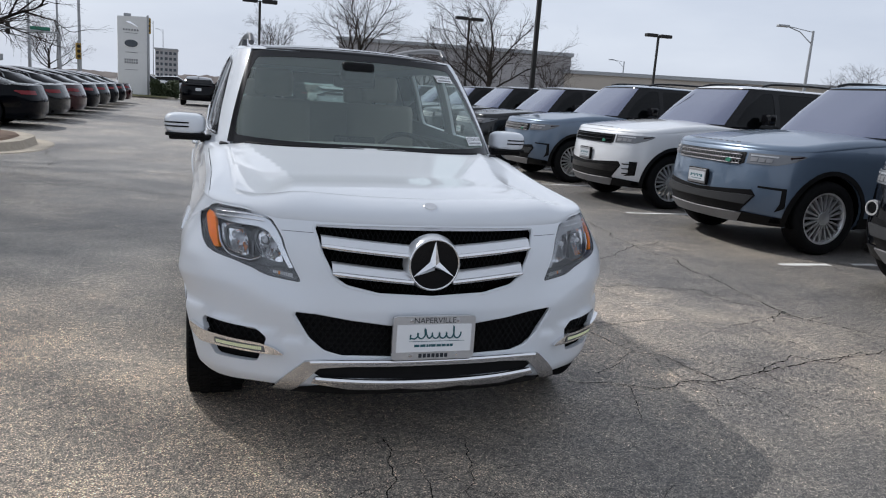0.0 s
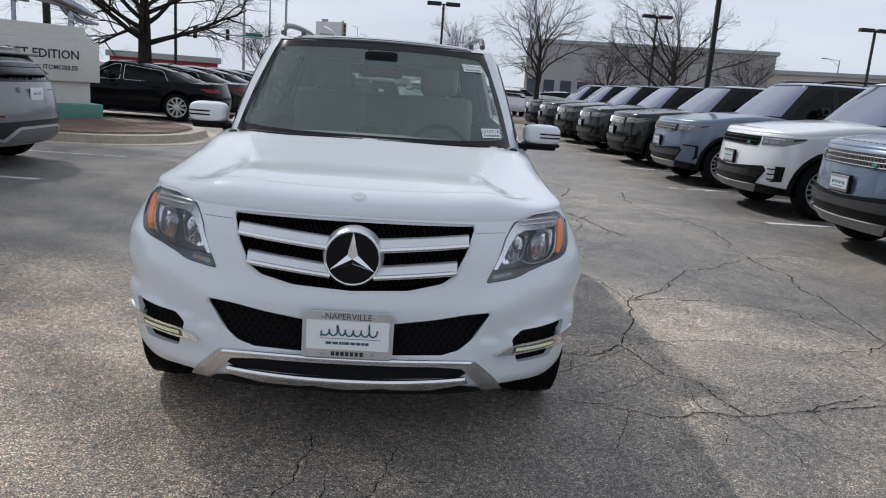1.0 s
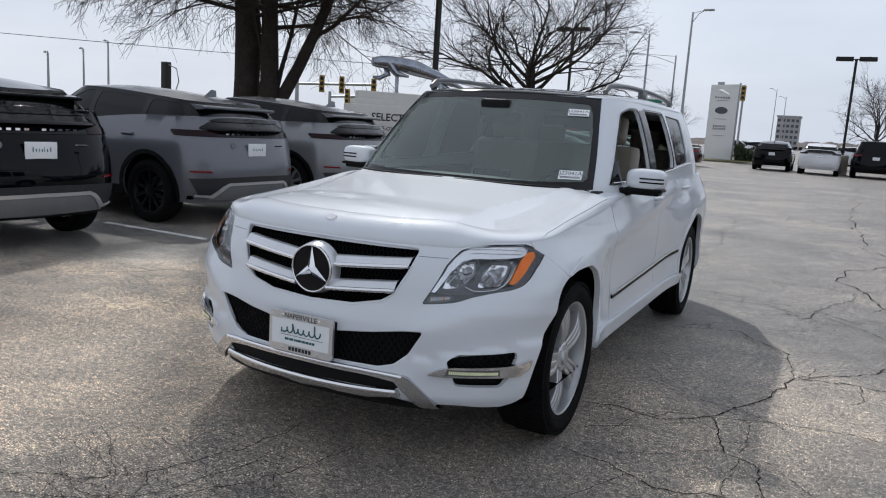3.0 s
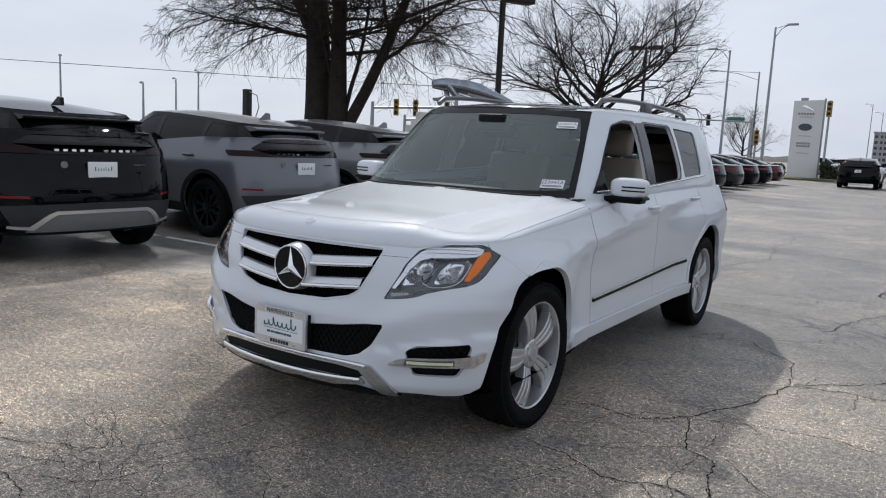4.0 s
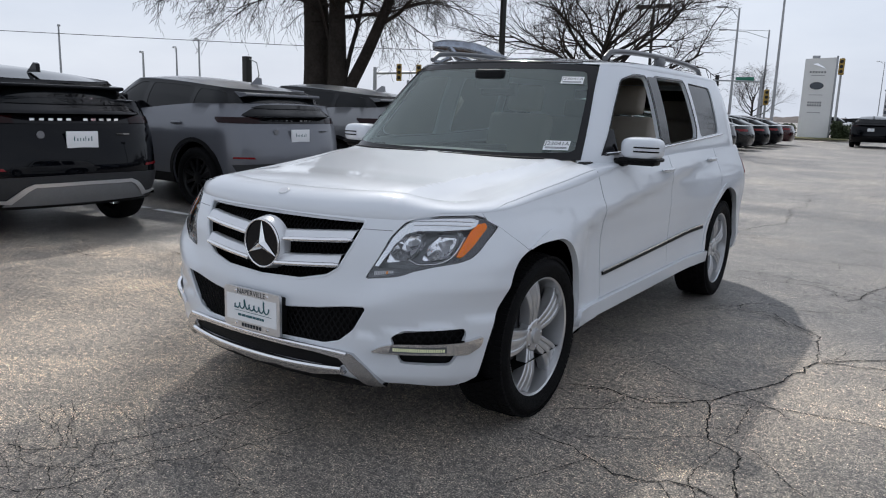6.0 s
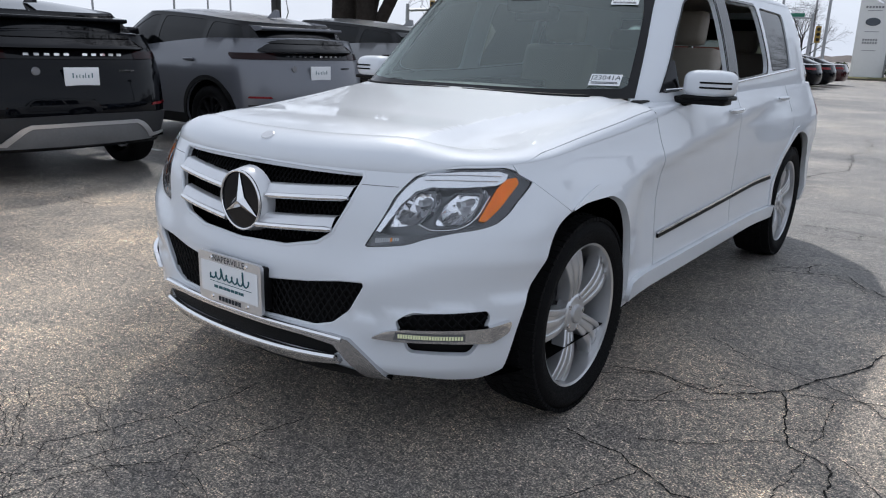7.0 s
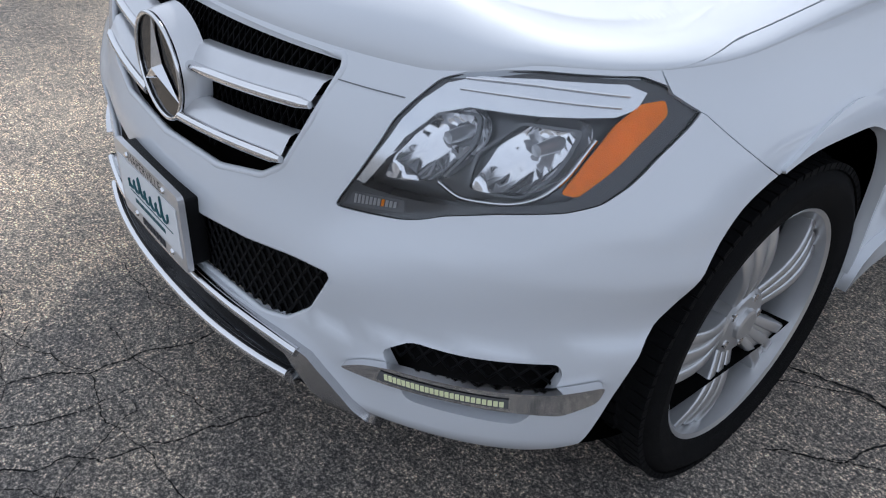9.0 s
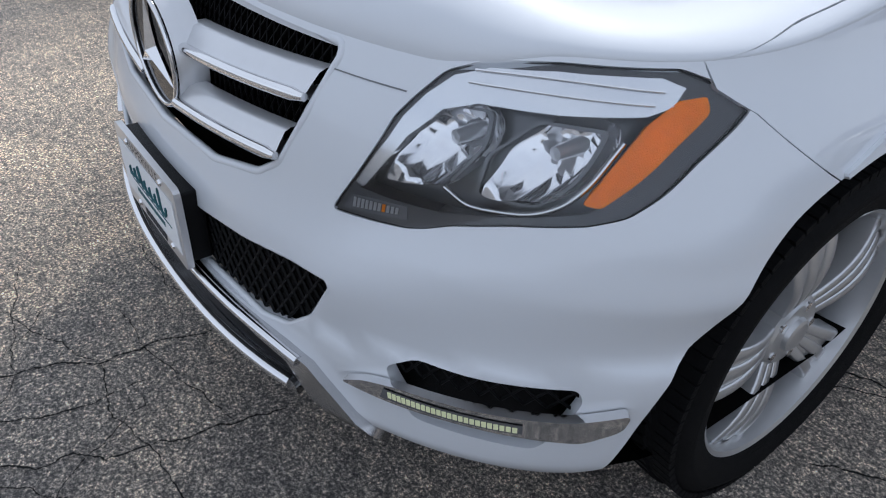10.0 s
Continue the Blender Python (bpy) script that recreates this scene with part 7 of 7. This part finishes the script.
def grow(seed, trunk, limbs, per=(7, 6, 5), spread=0.9, droop=0.05, size=1.0, lift=0.25, gnarl=0.16, straight=1.0):
    """Grows limbs from a trunk. trunk: its points and radii; limbs: how many. Returns thick and thin bits."""
    r = random.Random(seed)
    thick, thin = [], []

    def branch(p, d, length, rad, level):
        steps = (7, 6, 4, 3)[level]
        pts, q, dd = [np.array(p)], np.array(p), np.array(d) / np.linalg.norm(d)
        for i in range(steps):
            g_ = gnarl * (straight if level == 0 else 1.0)
            dd = dd + np.array([r.gauss(0, g_), r.gauss(0, g_), r.gauss(0, g_ * 0.8) + (lift * (0.35 if level else 0.5) - droop * level * (i / steps) * 2.4) * 0.35])
            dd = dd / np.linalg.norm(dd)
            q = q + dd * length / steps
            pts.append(q)
        for i in range(steps):
            r0, r1 = rad * (1 - 0.8 * i / steps), rad * (1 - 0.8 * (i + 1) / steps)
            (thick if level < 1 else thin).append((pts[i], pts[i + 1], max(r0, 0.0035), max(r1, 0.003)))
        if level < 3:
            for k in range(per[level]):
                t = 0.22 + 0.78 * (k + r.random()) / per[level]
                i = min(int(t * steps), steps - 1)
                at = pts[i] + (pts[i + 1] - pts[i]) * (t * steps - i)
                fwd = unit(pts[i + 1] - pts[i])
                side = np.array([r.gauss(0, 1), r.gauss(0, 1), r.gauss(0, 0.7)])
                side = unit(side - fwd * (side @ fwd))
                nd = fwd * r.uniform(0.5, 1.1) + side * spread * r.uniform(0.55, 1.0)
                branch(at, nd, length * r.uniform(0.38, 0.62) * (1.15 - 0.35 * t), rad * (0.46 - 0.14 * t), level + 1)

    tp = [np.array(p[:3], float) for p in trunk]
    tr = [p[3] for p in trunk]
    for i in range(len(tp) - 1):
        thick.append((tp[i], tp[i + 1], tr[i], tr[i + 1]))
    for p, d, length, rad in limbs(r):
        branch(np.array(p, float) * 1.0, d, length * size, rad, 0)
    return thick, thin


def tree(at, trunk, limbs, seed, label, scale=1.0, **kw):
    root = thing("tree", pose(*at) @ Matrix.Scale(scale, 4), label, "tree", "bare trees")
    thick, thin = grow(seed, trunk, limbs, **kw)
    part("trunk", segments(thick, 8), BARK, root)
    crown = part("crown", segments(thin, 3), TWIG, root, "bare twigs without leaves")
    crown["kind"] = "stuff"
    return root


def fan(n, base, top, length, rad, out=0.8, up=0.9, turn=0.0):
    """Limbs that leave the trunk between two heights, all round."""
    def make(r):
        res = []
        for k in range(n):
            a = turn + 2 * math.pi * (k * 0.618 + r.uniform(-0.06, 0.06))
            f = k / max(1, n - 1)
            p = np.array(base) + (np.array(top) - np.array(base)) * f
            res.append((p, (math.cos(a) * out * (1 - 0.45 * f), math.sin(a) * out * (1 - 0.45 * f), up * (0.6 + 0.6 * f)), length * r.uniform(0.8, 1.1) * (1 - 0.15 * f), rad * (1 - 0.35 * f)))
        return res
    return make


_BIG = "large bare tree with dark rough bark and drooping twigs"


def big_limbs(r):
    res = fan(14, (0, 0, 2.9), (0.0, 0, 4.6), 2.9, 0.050, 1.0, 0.22)(r)
    res += fan(7, (0.1, 0, 5.0), (0.2, 0, 8.0), 5.4, 0.10, 0.9, 0.7, 0.5)(r)
    res += [((-0.2, -0.1, 3.3), (-0.30, -0.2, 1.0), 4.6, 0.12), ((0.15, 0.0, 6.6), (-0.5, -0.3, 1.0), 6.4, 0.15), ((0.2, 0, 7.0), (0.4, -0.35, 1.0), 6.6, 0.15)]
    return res


tree((-13.8, 13.9, 0.15), [(0, 0, 0, 0.38), (0, 0, 0.5, 0.30), (0.03, 0, 1.6, 0.27), (0.05, 0, 2.6, 0.28), (-0.05, 0, 3.6, 0.24), (0.0, 0, 5.4, 0.20), (0.2, 0, 8.4, 0.12)], big_limbs, 11, _BIG, scale=1.33, per=(11, 8, 6), spread=0.95, droop=0.20, lift=0.10, straight=0.5)


def leaning_limbs(r):
    res = fan(14, (-0.05, 0, 2.7), (-0.05, 0, 4.6), 3.3, 0.050, 1.0, 0.22, 1.1)(r)
    res += fan(6, (0.1, 0, 4.8), (0.2, 0, 7.4), 5.2, 0.10, 0.9, 0.7, 2.1)(r)
    res += [((0.14, 0.07, 1.05), (0.40, 0.20, 1.0), 7.0, 0.145), ((0.0, 0.0, 1.5), (-0.22, -0.10, 1.0), 4.2, 0.06), ((0.1, 0.05, 1.3), (0.20, 0.10, 1.0), 4.4, 0.055), ((0.2, 0, 6.4), (0.3, -0.3, 1.0), 6.4, 0.14)]
    return res


tree((-12.92, 13.95, 0.15), [(0, 0, 0, 0.36), (0, 0, 0.6, 0.29), (0, 0, 1.1, 0.27), (-0.03, 0, 1.6, 0.20), (-0.06, 0, 3.0, 0.17), (-0.05, 0, 5.2, 0.14), (0.1, 0, 7.4, 0.10)], leaning_limbs, 23, _BIG, scale=1.33, per=(11, 8, 6), spread=0.95, droop=0.20, lift=0.10, straight=0.4)
tree((-10.0, 26.8, 0.1), [(0, 0, 0, 0.34), (0, 0, 0.5, 0.27), (0, 0, 2.0, 0.25), (0, 0, 2.8, 0.22), (0, 0, 4.0, 0.14)], fan(14, (0, 0, 2.0), (0, 0, 3.8), 5.0, 0.11, 1.0, 0.62), 37, "bare spreading tree behind the dark sedans", per=(10, 7, 6), spread=0.75, droop=0.03, lift=0.22)
_FAR_TREE = "bare tree standing far behind the parked cars"
for _i, (_x, _y, _h) in enumerate(((3.9, 56.0, 6.6), (8.5, 46.0, 8.6), (15.4, 54.8, 6.2), (15.0, 39.2, 8.2), (28.8, 60.4, 6.2), (49.0, 45.6, 6.0), (22.0, 62.0, 6.0), (-16.5, 84.0, 7.0))):
    _s = _h / 7.5
    tree((_x, _y, 0), [(0, 0, 0, 0.2 * _s), (0, 0, 1.2 * _s, 0.15 * _s), (0, 0, 2.4 * _s, 0.12 * _s), (0, 0, 3.8 * _s, 0.07 * _s)], fan(12, (0, 0, 1.5 * _s), (0, 0, 3.6 * _s), 4.0 * _s, 0.07 * _s, 0.85, 0.85, _i), 50 + _i, _FAR_TREE, per=(8, 6, 4), spread=0.75, droop=0.02, lift=0.25)


# ---- poles and signals ----
def lamp_post(x, y, h, turn=0, base=True, heads=2):
    root = thing("lamp_post", pose(x, y, 0, 0, 0, turn), "dark bronze car park lamp post with flat box heads", "lamp post", "car park lamp posts")
    part("pole", box(-0.065, 0.065, -0.065, 0.065, 0.7, h, 0.01), POLE_DARK, root)
    if base:
        part("footing", revolve([(0, 0.32), (1.0, 0.32), (1.05, 0.28), (1.05, 0)], 20, 2), CONCRETE, root)
    for k in range(heads):
        s = -1 if k else 1
        hd = part("lamp_head", box(s * 0.55 - 0.42, s * 0.55 + 0.42, -0.2, 0.2, h - 0.12, h + 0.09, 0.02), POLE_DARK, root)
        part("bracket", box(min(0, s * 0.2), max(0, s * 0.2), -0.03, 0.03, h - 0.06, h - 0.01), POLE_DARK, hd)
    return root


lamp_post(1.95, 42.7, 6.1)
lamp_post(28.6, 43.2, 6.6)
lamp_post(16.1, 46.9, 6.8)
lamp_post(9.3, 19.8, 8.5, 90)
lamp_post(-12.6, 39.4, 7.2)
lamp_post(-8.7, 16.05, 5.5, 60)


def street_lamp(x, y, h, arm, turn):
    root = thing("street_lamp", pose(x, y, 0, 0, 0, turn), "tall grey metal street lamp with a long arm", "street lamp", "street lamps")
    part("pole", revolve([(0, 0.14), (h, 0.08), (h, 0)], 12, 2), POLE_GREY, root)
    part("arm", tube([(0, 0, h - 0.9), (arm * 0.5, 0, h - 0.15), (arm, 0, h + 0.15)], 0.035, 6), POLE_GREY, root)
    part("brace", tube([(0, 0, h - 0.1), (arm * 0.55, 0, h + 0.05), (arm, 0, h + 0.17)], 0.03, 6), POLE_GREY, root)
    part("lamp_head", box(arm - 0.1, arm + 0.75, -0.16, 0.16, h + 0.08, h + 0.24, 0.04), POLE_GREY, root)
    return root


street_lamp(-10.9, 65.6, 12.2, 1.0, 0)
street_lamp(-15.8, 85.0, 10.6, 4.5, 180)
street_lamp(39.6, 41.1, 7.8, 2.0, 170)
street_lamp(-15.5, 70.2, 11.0, 1.2, 180)
for _x, _y, _h in ((-76.1, 40.9, 8.4), (-68.4, 52.4, 7.9), (-70.5, 51.0, 6.9), (-60.5, 40.0, 5.4), (-82.0, 36.0, 5.6), (59.4, 100.5, 8.8), (-16.0, 230.0, 17.0), (-13.5, 232.0, 15.0)):
    street_lamp(_x, _y, _h, 1.6, 150)
part("wire", tube([(-95, 20, 7.6), (-75, 36, 7.3), (-55, 52, 7.0), (-28, 75, 7.2)], 0.03, 5), POLE_DARK)
tagged(bpy.data.objects["wire"], "thin dark overhead power line", "cable")
_p = thing("utility_post", pose(-27.6, 23.4, 0), "short dark wooden post with a small curved lamp", "post")
part("post", box(-0.17, 0.17, -0.17, 0.17, 0, 3.5, 0.02), POLE_DARK, _p)
part("curved_arm", tube([(0.2, 0, 1.2), (0.75, 0.1, 2.6), (0.6, 0.1, 3.2), (0.1, 0.0, 3.4)], 0.03, 6), POLE_GREY, _p)


def signal_head(parent, x, z, y=0.0, mat=SIGNAL_YELLOW):
    s = part("signal", box(x - 0.17, x + 0.17, y - 0.15, y + 0.15, z - 0.55, z + 0.55, 0.03), mat, parent)
    for k in range(3):
        part("signal_lens", Build().join(revolve([(-0.02, 0.0), (-0.02, 0.10), (0.0, 0.12)], 14, 1), Matrix.Translation((x, y - 0.15, z + 0.34 - 0.34 * k))), GREEN_LAMP if k == 2 and mat is POLE_DARK else POLE_DARK, s)


def signal_mast(x, y, turn, arm, h, heads, sign=0.0, mat=SIGNAL_YELLOW):
    root = thing("traffic_signal", pose(x, y, 0, 0, 0, turn), "grey signal mast with a long arm and hanging traffic signals", "traffic signal", "traffic signals")
    part("pole", revolve([(0, 0.16), (h + 0.4, 0.11), (h + 0.4, 0)], 12, 2), POLE_GREY, root)
    part("arm", tube([(0, 0, h), (arm, 0, h + 0.25)], 0.08, 8), POLE_GREY, root)
    for a in heads:
        signal_head(root, a, h + 0.1, -0.1, mat)
    if sign:
        part("street_name_sign", box(sign - 0.85, sign + 0.85, -0.2, -0.16, h - 0.05, h + 0.45, 0.01), SIGN_GREEN, root)
    return root


signal_mast(-30.2, 36.6, 35, 5.2, 3.4, (1.6, 2.9, 5.0))
signal_mast(-33.0, 44.0, 20, 4.5, 2.9, (1.4,))
signal_mast(-14.0, 75.2, 180, 9.5, 4.75, (4.2, 7.4), 1.6, POLE_DARK)
_s = thing("traffic_signal", pose(-5.05, 57.0, 0), "signal post beside the pylon sign with a stacked signal", "traffic signal", "traffic signals")
part("pole", revolve([(0, 0.09), (5.6, 0.07), (5.6, 0)], 10, 2), POLE_GREY, _s)
signal_head(_s, 0.0, 5.0, -0.1, SIGNAL_YELLOW)
_s = thing("traffic_signal", pose(-9.6, 56.0, 0, 0, 0, 20), "signal post with a stacked signal seen from the side", "traffic signal", "traffic signals")
part("pole", revolve([(0, 0.09), (3.5, 0.07), (3.5, 0)], 10, 2), POLE_GREY, _s)
signal_head(_s, 0.0, 2.8, -0.1, SIGNAL_YELLOW)

# ---- signs ----
_sg = thing("monument_sign", pose(-7.25, 12.05, 0.14, 0, 0, 50.7), "stone monument sign with a stepped top and a green base", "sign")
part("base", box(-1.35, 1.30, -0.36, 0.36, 0, 0.32, 0.015), GREEN_BASE, _sg)
part("wall", box(-1.22, 1.12, -0.20, 0.20, 0.32, 0.76, 0.01), STONE, _sg)
part("panel", box(-1.38, 1.28, -0.30, 0.30, 0.76, 1.54, 0.012), STONE, _sg)
part("lower_cap", box(-1.25, 1.15, -0.25, 0.25, 1.54, 1.66, 0.01), STONE, _sg)
part("upper_cap", box(-1.15, 1.05, -0.2, 0.2, 1.66, 1.84, 0.01), STONE, _sg)
part("lettering", Build().join(text_build("SELECT EDITION", 0.235, 0.005), Matrix.Translation((-0.02, -0.304, 1.27))), INK, _sg)
part("small_lettering", Build().join(text_build("PRE-OWNED AUTOMOBILES", 0.125, 0.003), Matrix.Translation((0.02, -0.304, 1.02))), INK, _sg)
# leaping chrome sculpture on two posts, kept as a plain streamlined form
_t = np.linspace(0, 1, 22)
_body = np.stack([-1.15 + 2.25 * _t, 0 * _t, 2.74 + 0.07 * np.sin(np.pi * (_t * 1.15 + 0.12)) - 0.34 * _t**1.6], 1)
_rad = (1 + 0.22 * np.sin(_t * 17)) * 0.04 + 0.16 * np.sin(np.pi * np.clip(_t * 0.95 + 0.08, 0, 1)) ** 0.8 * (1 - 0.45 * _t)
_cat = tube(_body, _rad, 14)
_cat.join(tube([(-0.85, 0.06, 2.78), (-0.75, 0.08, 2.52), (-0.95, 0.08, 2.42), (-1.1, 0.08, 2.44)], [0.10, 0.08, 0.06, 0.03], 10))
_cat.join(tube([(-0.8, -0.06, 2.76), (-0.6, -0.08, 2.54), (-0.3, -0.08, 2.5)], [0.10, 0.07, 0.03], 10))
_cat.join(tube([(0.35, 0.05, 2.66), (0.55, 0.06, 2.38), (0.85, 0.06, 2.24), (1.15, 0.06, 2.22)], [0.12, 0.09, 0.06, 0.03], 10))
_cat.join(tube([(-0.55, 0, 2.05), (-0.55, 0, 2.66)], 0.045, 8)).join(tube([(0.55, 0, 2.1), (0.55, 0, 2.40)], 0.06, 8))
_sc = part("sculpture", _cat, DARK_CHROME, None, at=pose(-7.05, 12.30, -0.13, 0, 0, 50.7))
tagged(_sc, "polished chrome leaping sculpture on the monument sign", "statue")

_py = thing("pylon_sign", pose(-5.7, 52.35, 0.14, 0, 0, 8), "tall white pylon sign with dark plaques", "sign")
part("panel", prism([(-0.95, 0), (0.86, 0), (0.86, 5.15), (-0.95, 5.05)], -0.28, 0.28), SIGN_WHITE, _py)
part("edge_strip", box(0.865, 0.98, -0.30, 0.30, 0, 5.25, 0.01), POLE_GREY, _py)
part("top_ornament", box(-0.55, -0.1, -0.1, 0.1, 5.1, 5.28, 0.02), POLE_GREY, _py)
part("oval_plaque", Build().join(revolve([(-0.03, 0.0), (-0.03, 0.30), (0.0, 0.33)], 28, 1), Matrix.Translation((-0.12, -0.285, 3.35)) @ Matrix.Diagonal((1.25, 1, 0.72, 1))), FAR_GLASS, _py)
part("silver_plaque", prism([(-0.5, 4.72), (-0.2, 4.78), (0.25, 4.5), (0.3, 4.42), (-0.1, 4.6)], -0.31, -0.285), CHROME, _py)
for _z, _w in ((4.22, 0.5), (2.28, 0.42), (2.10, 0.42)):
    for _k in range(6):
        part("plaque_bar", box(-0.12 - _w + _k * _w * 0.34, -0.12 - _w + _k * _w * 0.34 + _w * 0.22, -0.30, -0.283, _z - 0.06, _z + 0.06), STEEL, _py)
for _z in (4.0, 2.75, 1.62):
    part("rule", box(-0.5, 0.28, -0.295, -0.283, _z, _z + 0.03), STEEL, _py)


# ---- hedges, far woods and buildings ----
def twig_mass(name, label, category, boxes, n, size, mat, seed):
    """A loose mass of small leaf blades."""
    r = np.random.RandomState(seed)
    vs, fs = [], []
    for x0, x1, y0, y1, z0, z1 in boxes:
        u = r.rand(n, 3)
        c = np.stack([x0 + (x1 - x0) * u[:, 0], y0 + (y1 - y0) * u[:, 1], z0 + (z1 - z0) * u[:, 2] ** 0.7 * (0.75 + 0.25 * np.sin(6 * u[:, 0] + 4 * u[:, 1]))], 1)
        a, e = unit(r.randn(n, 3)), r.randn(n, 3)
        e = unit(e - a * (a * e).sum(1, keepdims=True))
        k = size * (0.5 + r.rand(n, 1))
        vs.append(np.stack([c - a * k, c + e * k * 0.5, c + a * k, c - e * k * 0.5], 1).reshape(-1, 3))
    v = np.concatenate(vs)
    return tagged(part(name, Build().add(v, np.arange(len(v)).reshape(-1, 4).tolist()), mat), label, category, kind="stuff")


twig_mass("hedge", "clipped dark green hedge beside the pylon sign", "hedge", [(-4.6, -2.8, 51.6, 53.4, 0.05, 1.25), (-12, -7.0, 52.5, 54, 0.05, 1.0)], 5000, 0.09, HEDGE, 3)


def far_woods():
    """A bare wood all round the horizon, with an uneven top."""
    r = np.random.RandomState(8)
    n = 5200
    a = np.linspace(0, 2 * np.pi, n, endpoint=False)
    h = 2.2 + 0.7 * np.sin(a * 5 + 1) + 0.6 * np.sin(a * 13) + 0.5 * np.sin(a * 41) + 1.5 * np.convolve(np.tile(r.rand(n), 3), np.ones(7) / 7, 'same')[n : 2 * n]
    rad = 330 + 12 * np.sin(a * 7)
    lo = np.stack([rad * np.cos(a), rad * np.sin(a), 0 * a - 0.5], 1)
    hi = lo + np.stack([8 * np.cos(a), 8 * np.sin(a), h], 1)
    top = hi + np.stack([14 * np.cos(a), 14 * np.sin(a), -1.5 + 0 * a], 1)
    b = Build().add(*sheet(np.stack([lo, hi, top], 1), True))
    return tagged(part("backdrop", b, FAR_WOODS), "bare brown woods along the horizon", "woods", kind="structure")


far_woods()


def building(x0, x1, y, depth, h, label, wall=FAR_WALL, turn=0.0, at=(0, 0), bays=12, storeys=1):
    root = thing("building", pose(at[0], at[1], 0, 0, 0, turn), label, "building", "far buildings")
    part("wall", box(x0, x1, y, y + depth, 0, h), wall, root)
    part("roof", box(x0 - 0.3, x1 + 0.3, y - 0.3, y + depth, h + 0.004, h + 0.5), POLE_GREY, root)
    w = (x1 - x0) / bays
    for s in range(storeys):
        z0 = h * (s + 0.12) / storeys
        for k in range(bays):
            part("window", box(x0 + w * (k + 0.18), x0 + w * (k + 0.82), y - 0.06, y + 0.1, z0, z0 + (0.5 if storeys > 1 else 0.28) * h / storeys), FAR_GLASS, root)
    return root


building(-15, 18, 0, 25, 8.4, "long low grey showroom far behind the trees", FAR_WALL, -16, (31, 101), 14)
building(0, 60, 0, 25, 6.1, "low pale warehouse with a flat roof in the distance", FAR_WALL_2, -32, (47.5, 96), 16)
building(-3.6, 3.8, 0, 9, 11.6, "distant tower block with rows of windows", FAR_WALL, 0, (-15.8, 292), 5, 6)
building(-4.5, 4.5, 0, 8, 1.9, "low building with a red roof band beyond the street", ROOF_RED, 15, (-21.5, 66), 6)
building(-9, 4, 0, 10, 3.0, "tan house beyond the street", FAR_WALL_2, 35, (-33, 62), 6)
_b = thing("school_bus", pose(-28.3, 48.4, 0, 0, 0, 55), "yellow bus parked beyond the trees", "bus")
part("body", box(-1.2, 1.2, -4, 4, 0.5, 2.6, 0.15), YELLOW_BUS, _b)
for _k in range(6):
    part("window", box(-1.22, 1.22, -3.6 + 1.2 * _k, -2.7 + 1.2 * _k, 1.65, 2.25), DARK_GLASS, _b)
for _y in (-2.6, 2.6):
    for _x in (-1.0, 1.0):
        part("wheel", Build().join(revolve([(-0.13, 0.0), (-0.13, 0.48), (0.13, 0.48), (0.13, 0.0)], 20), Matrix.Translation((_x, _y, 0.48))), RUBBER, _b)
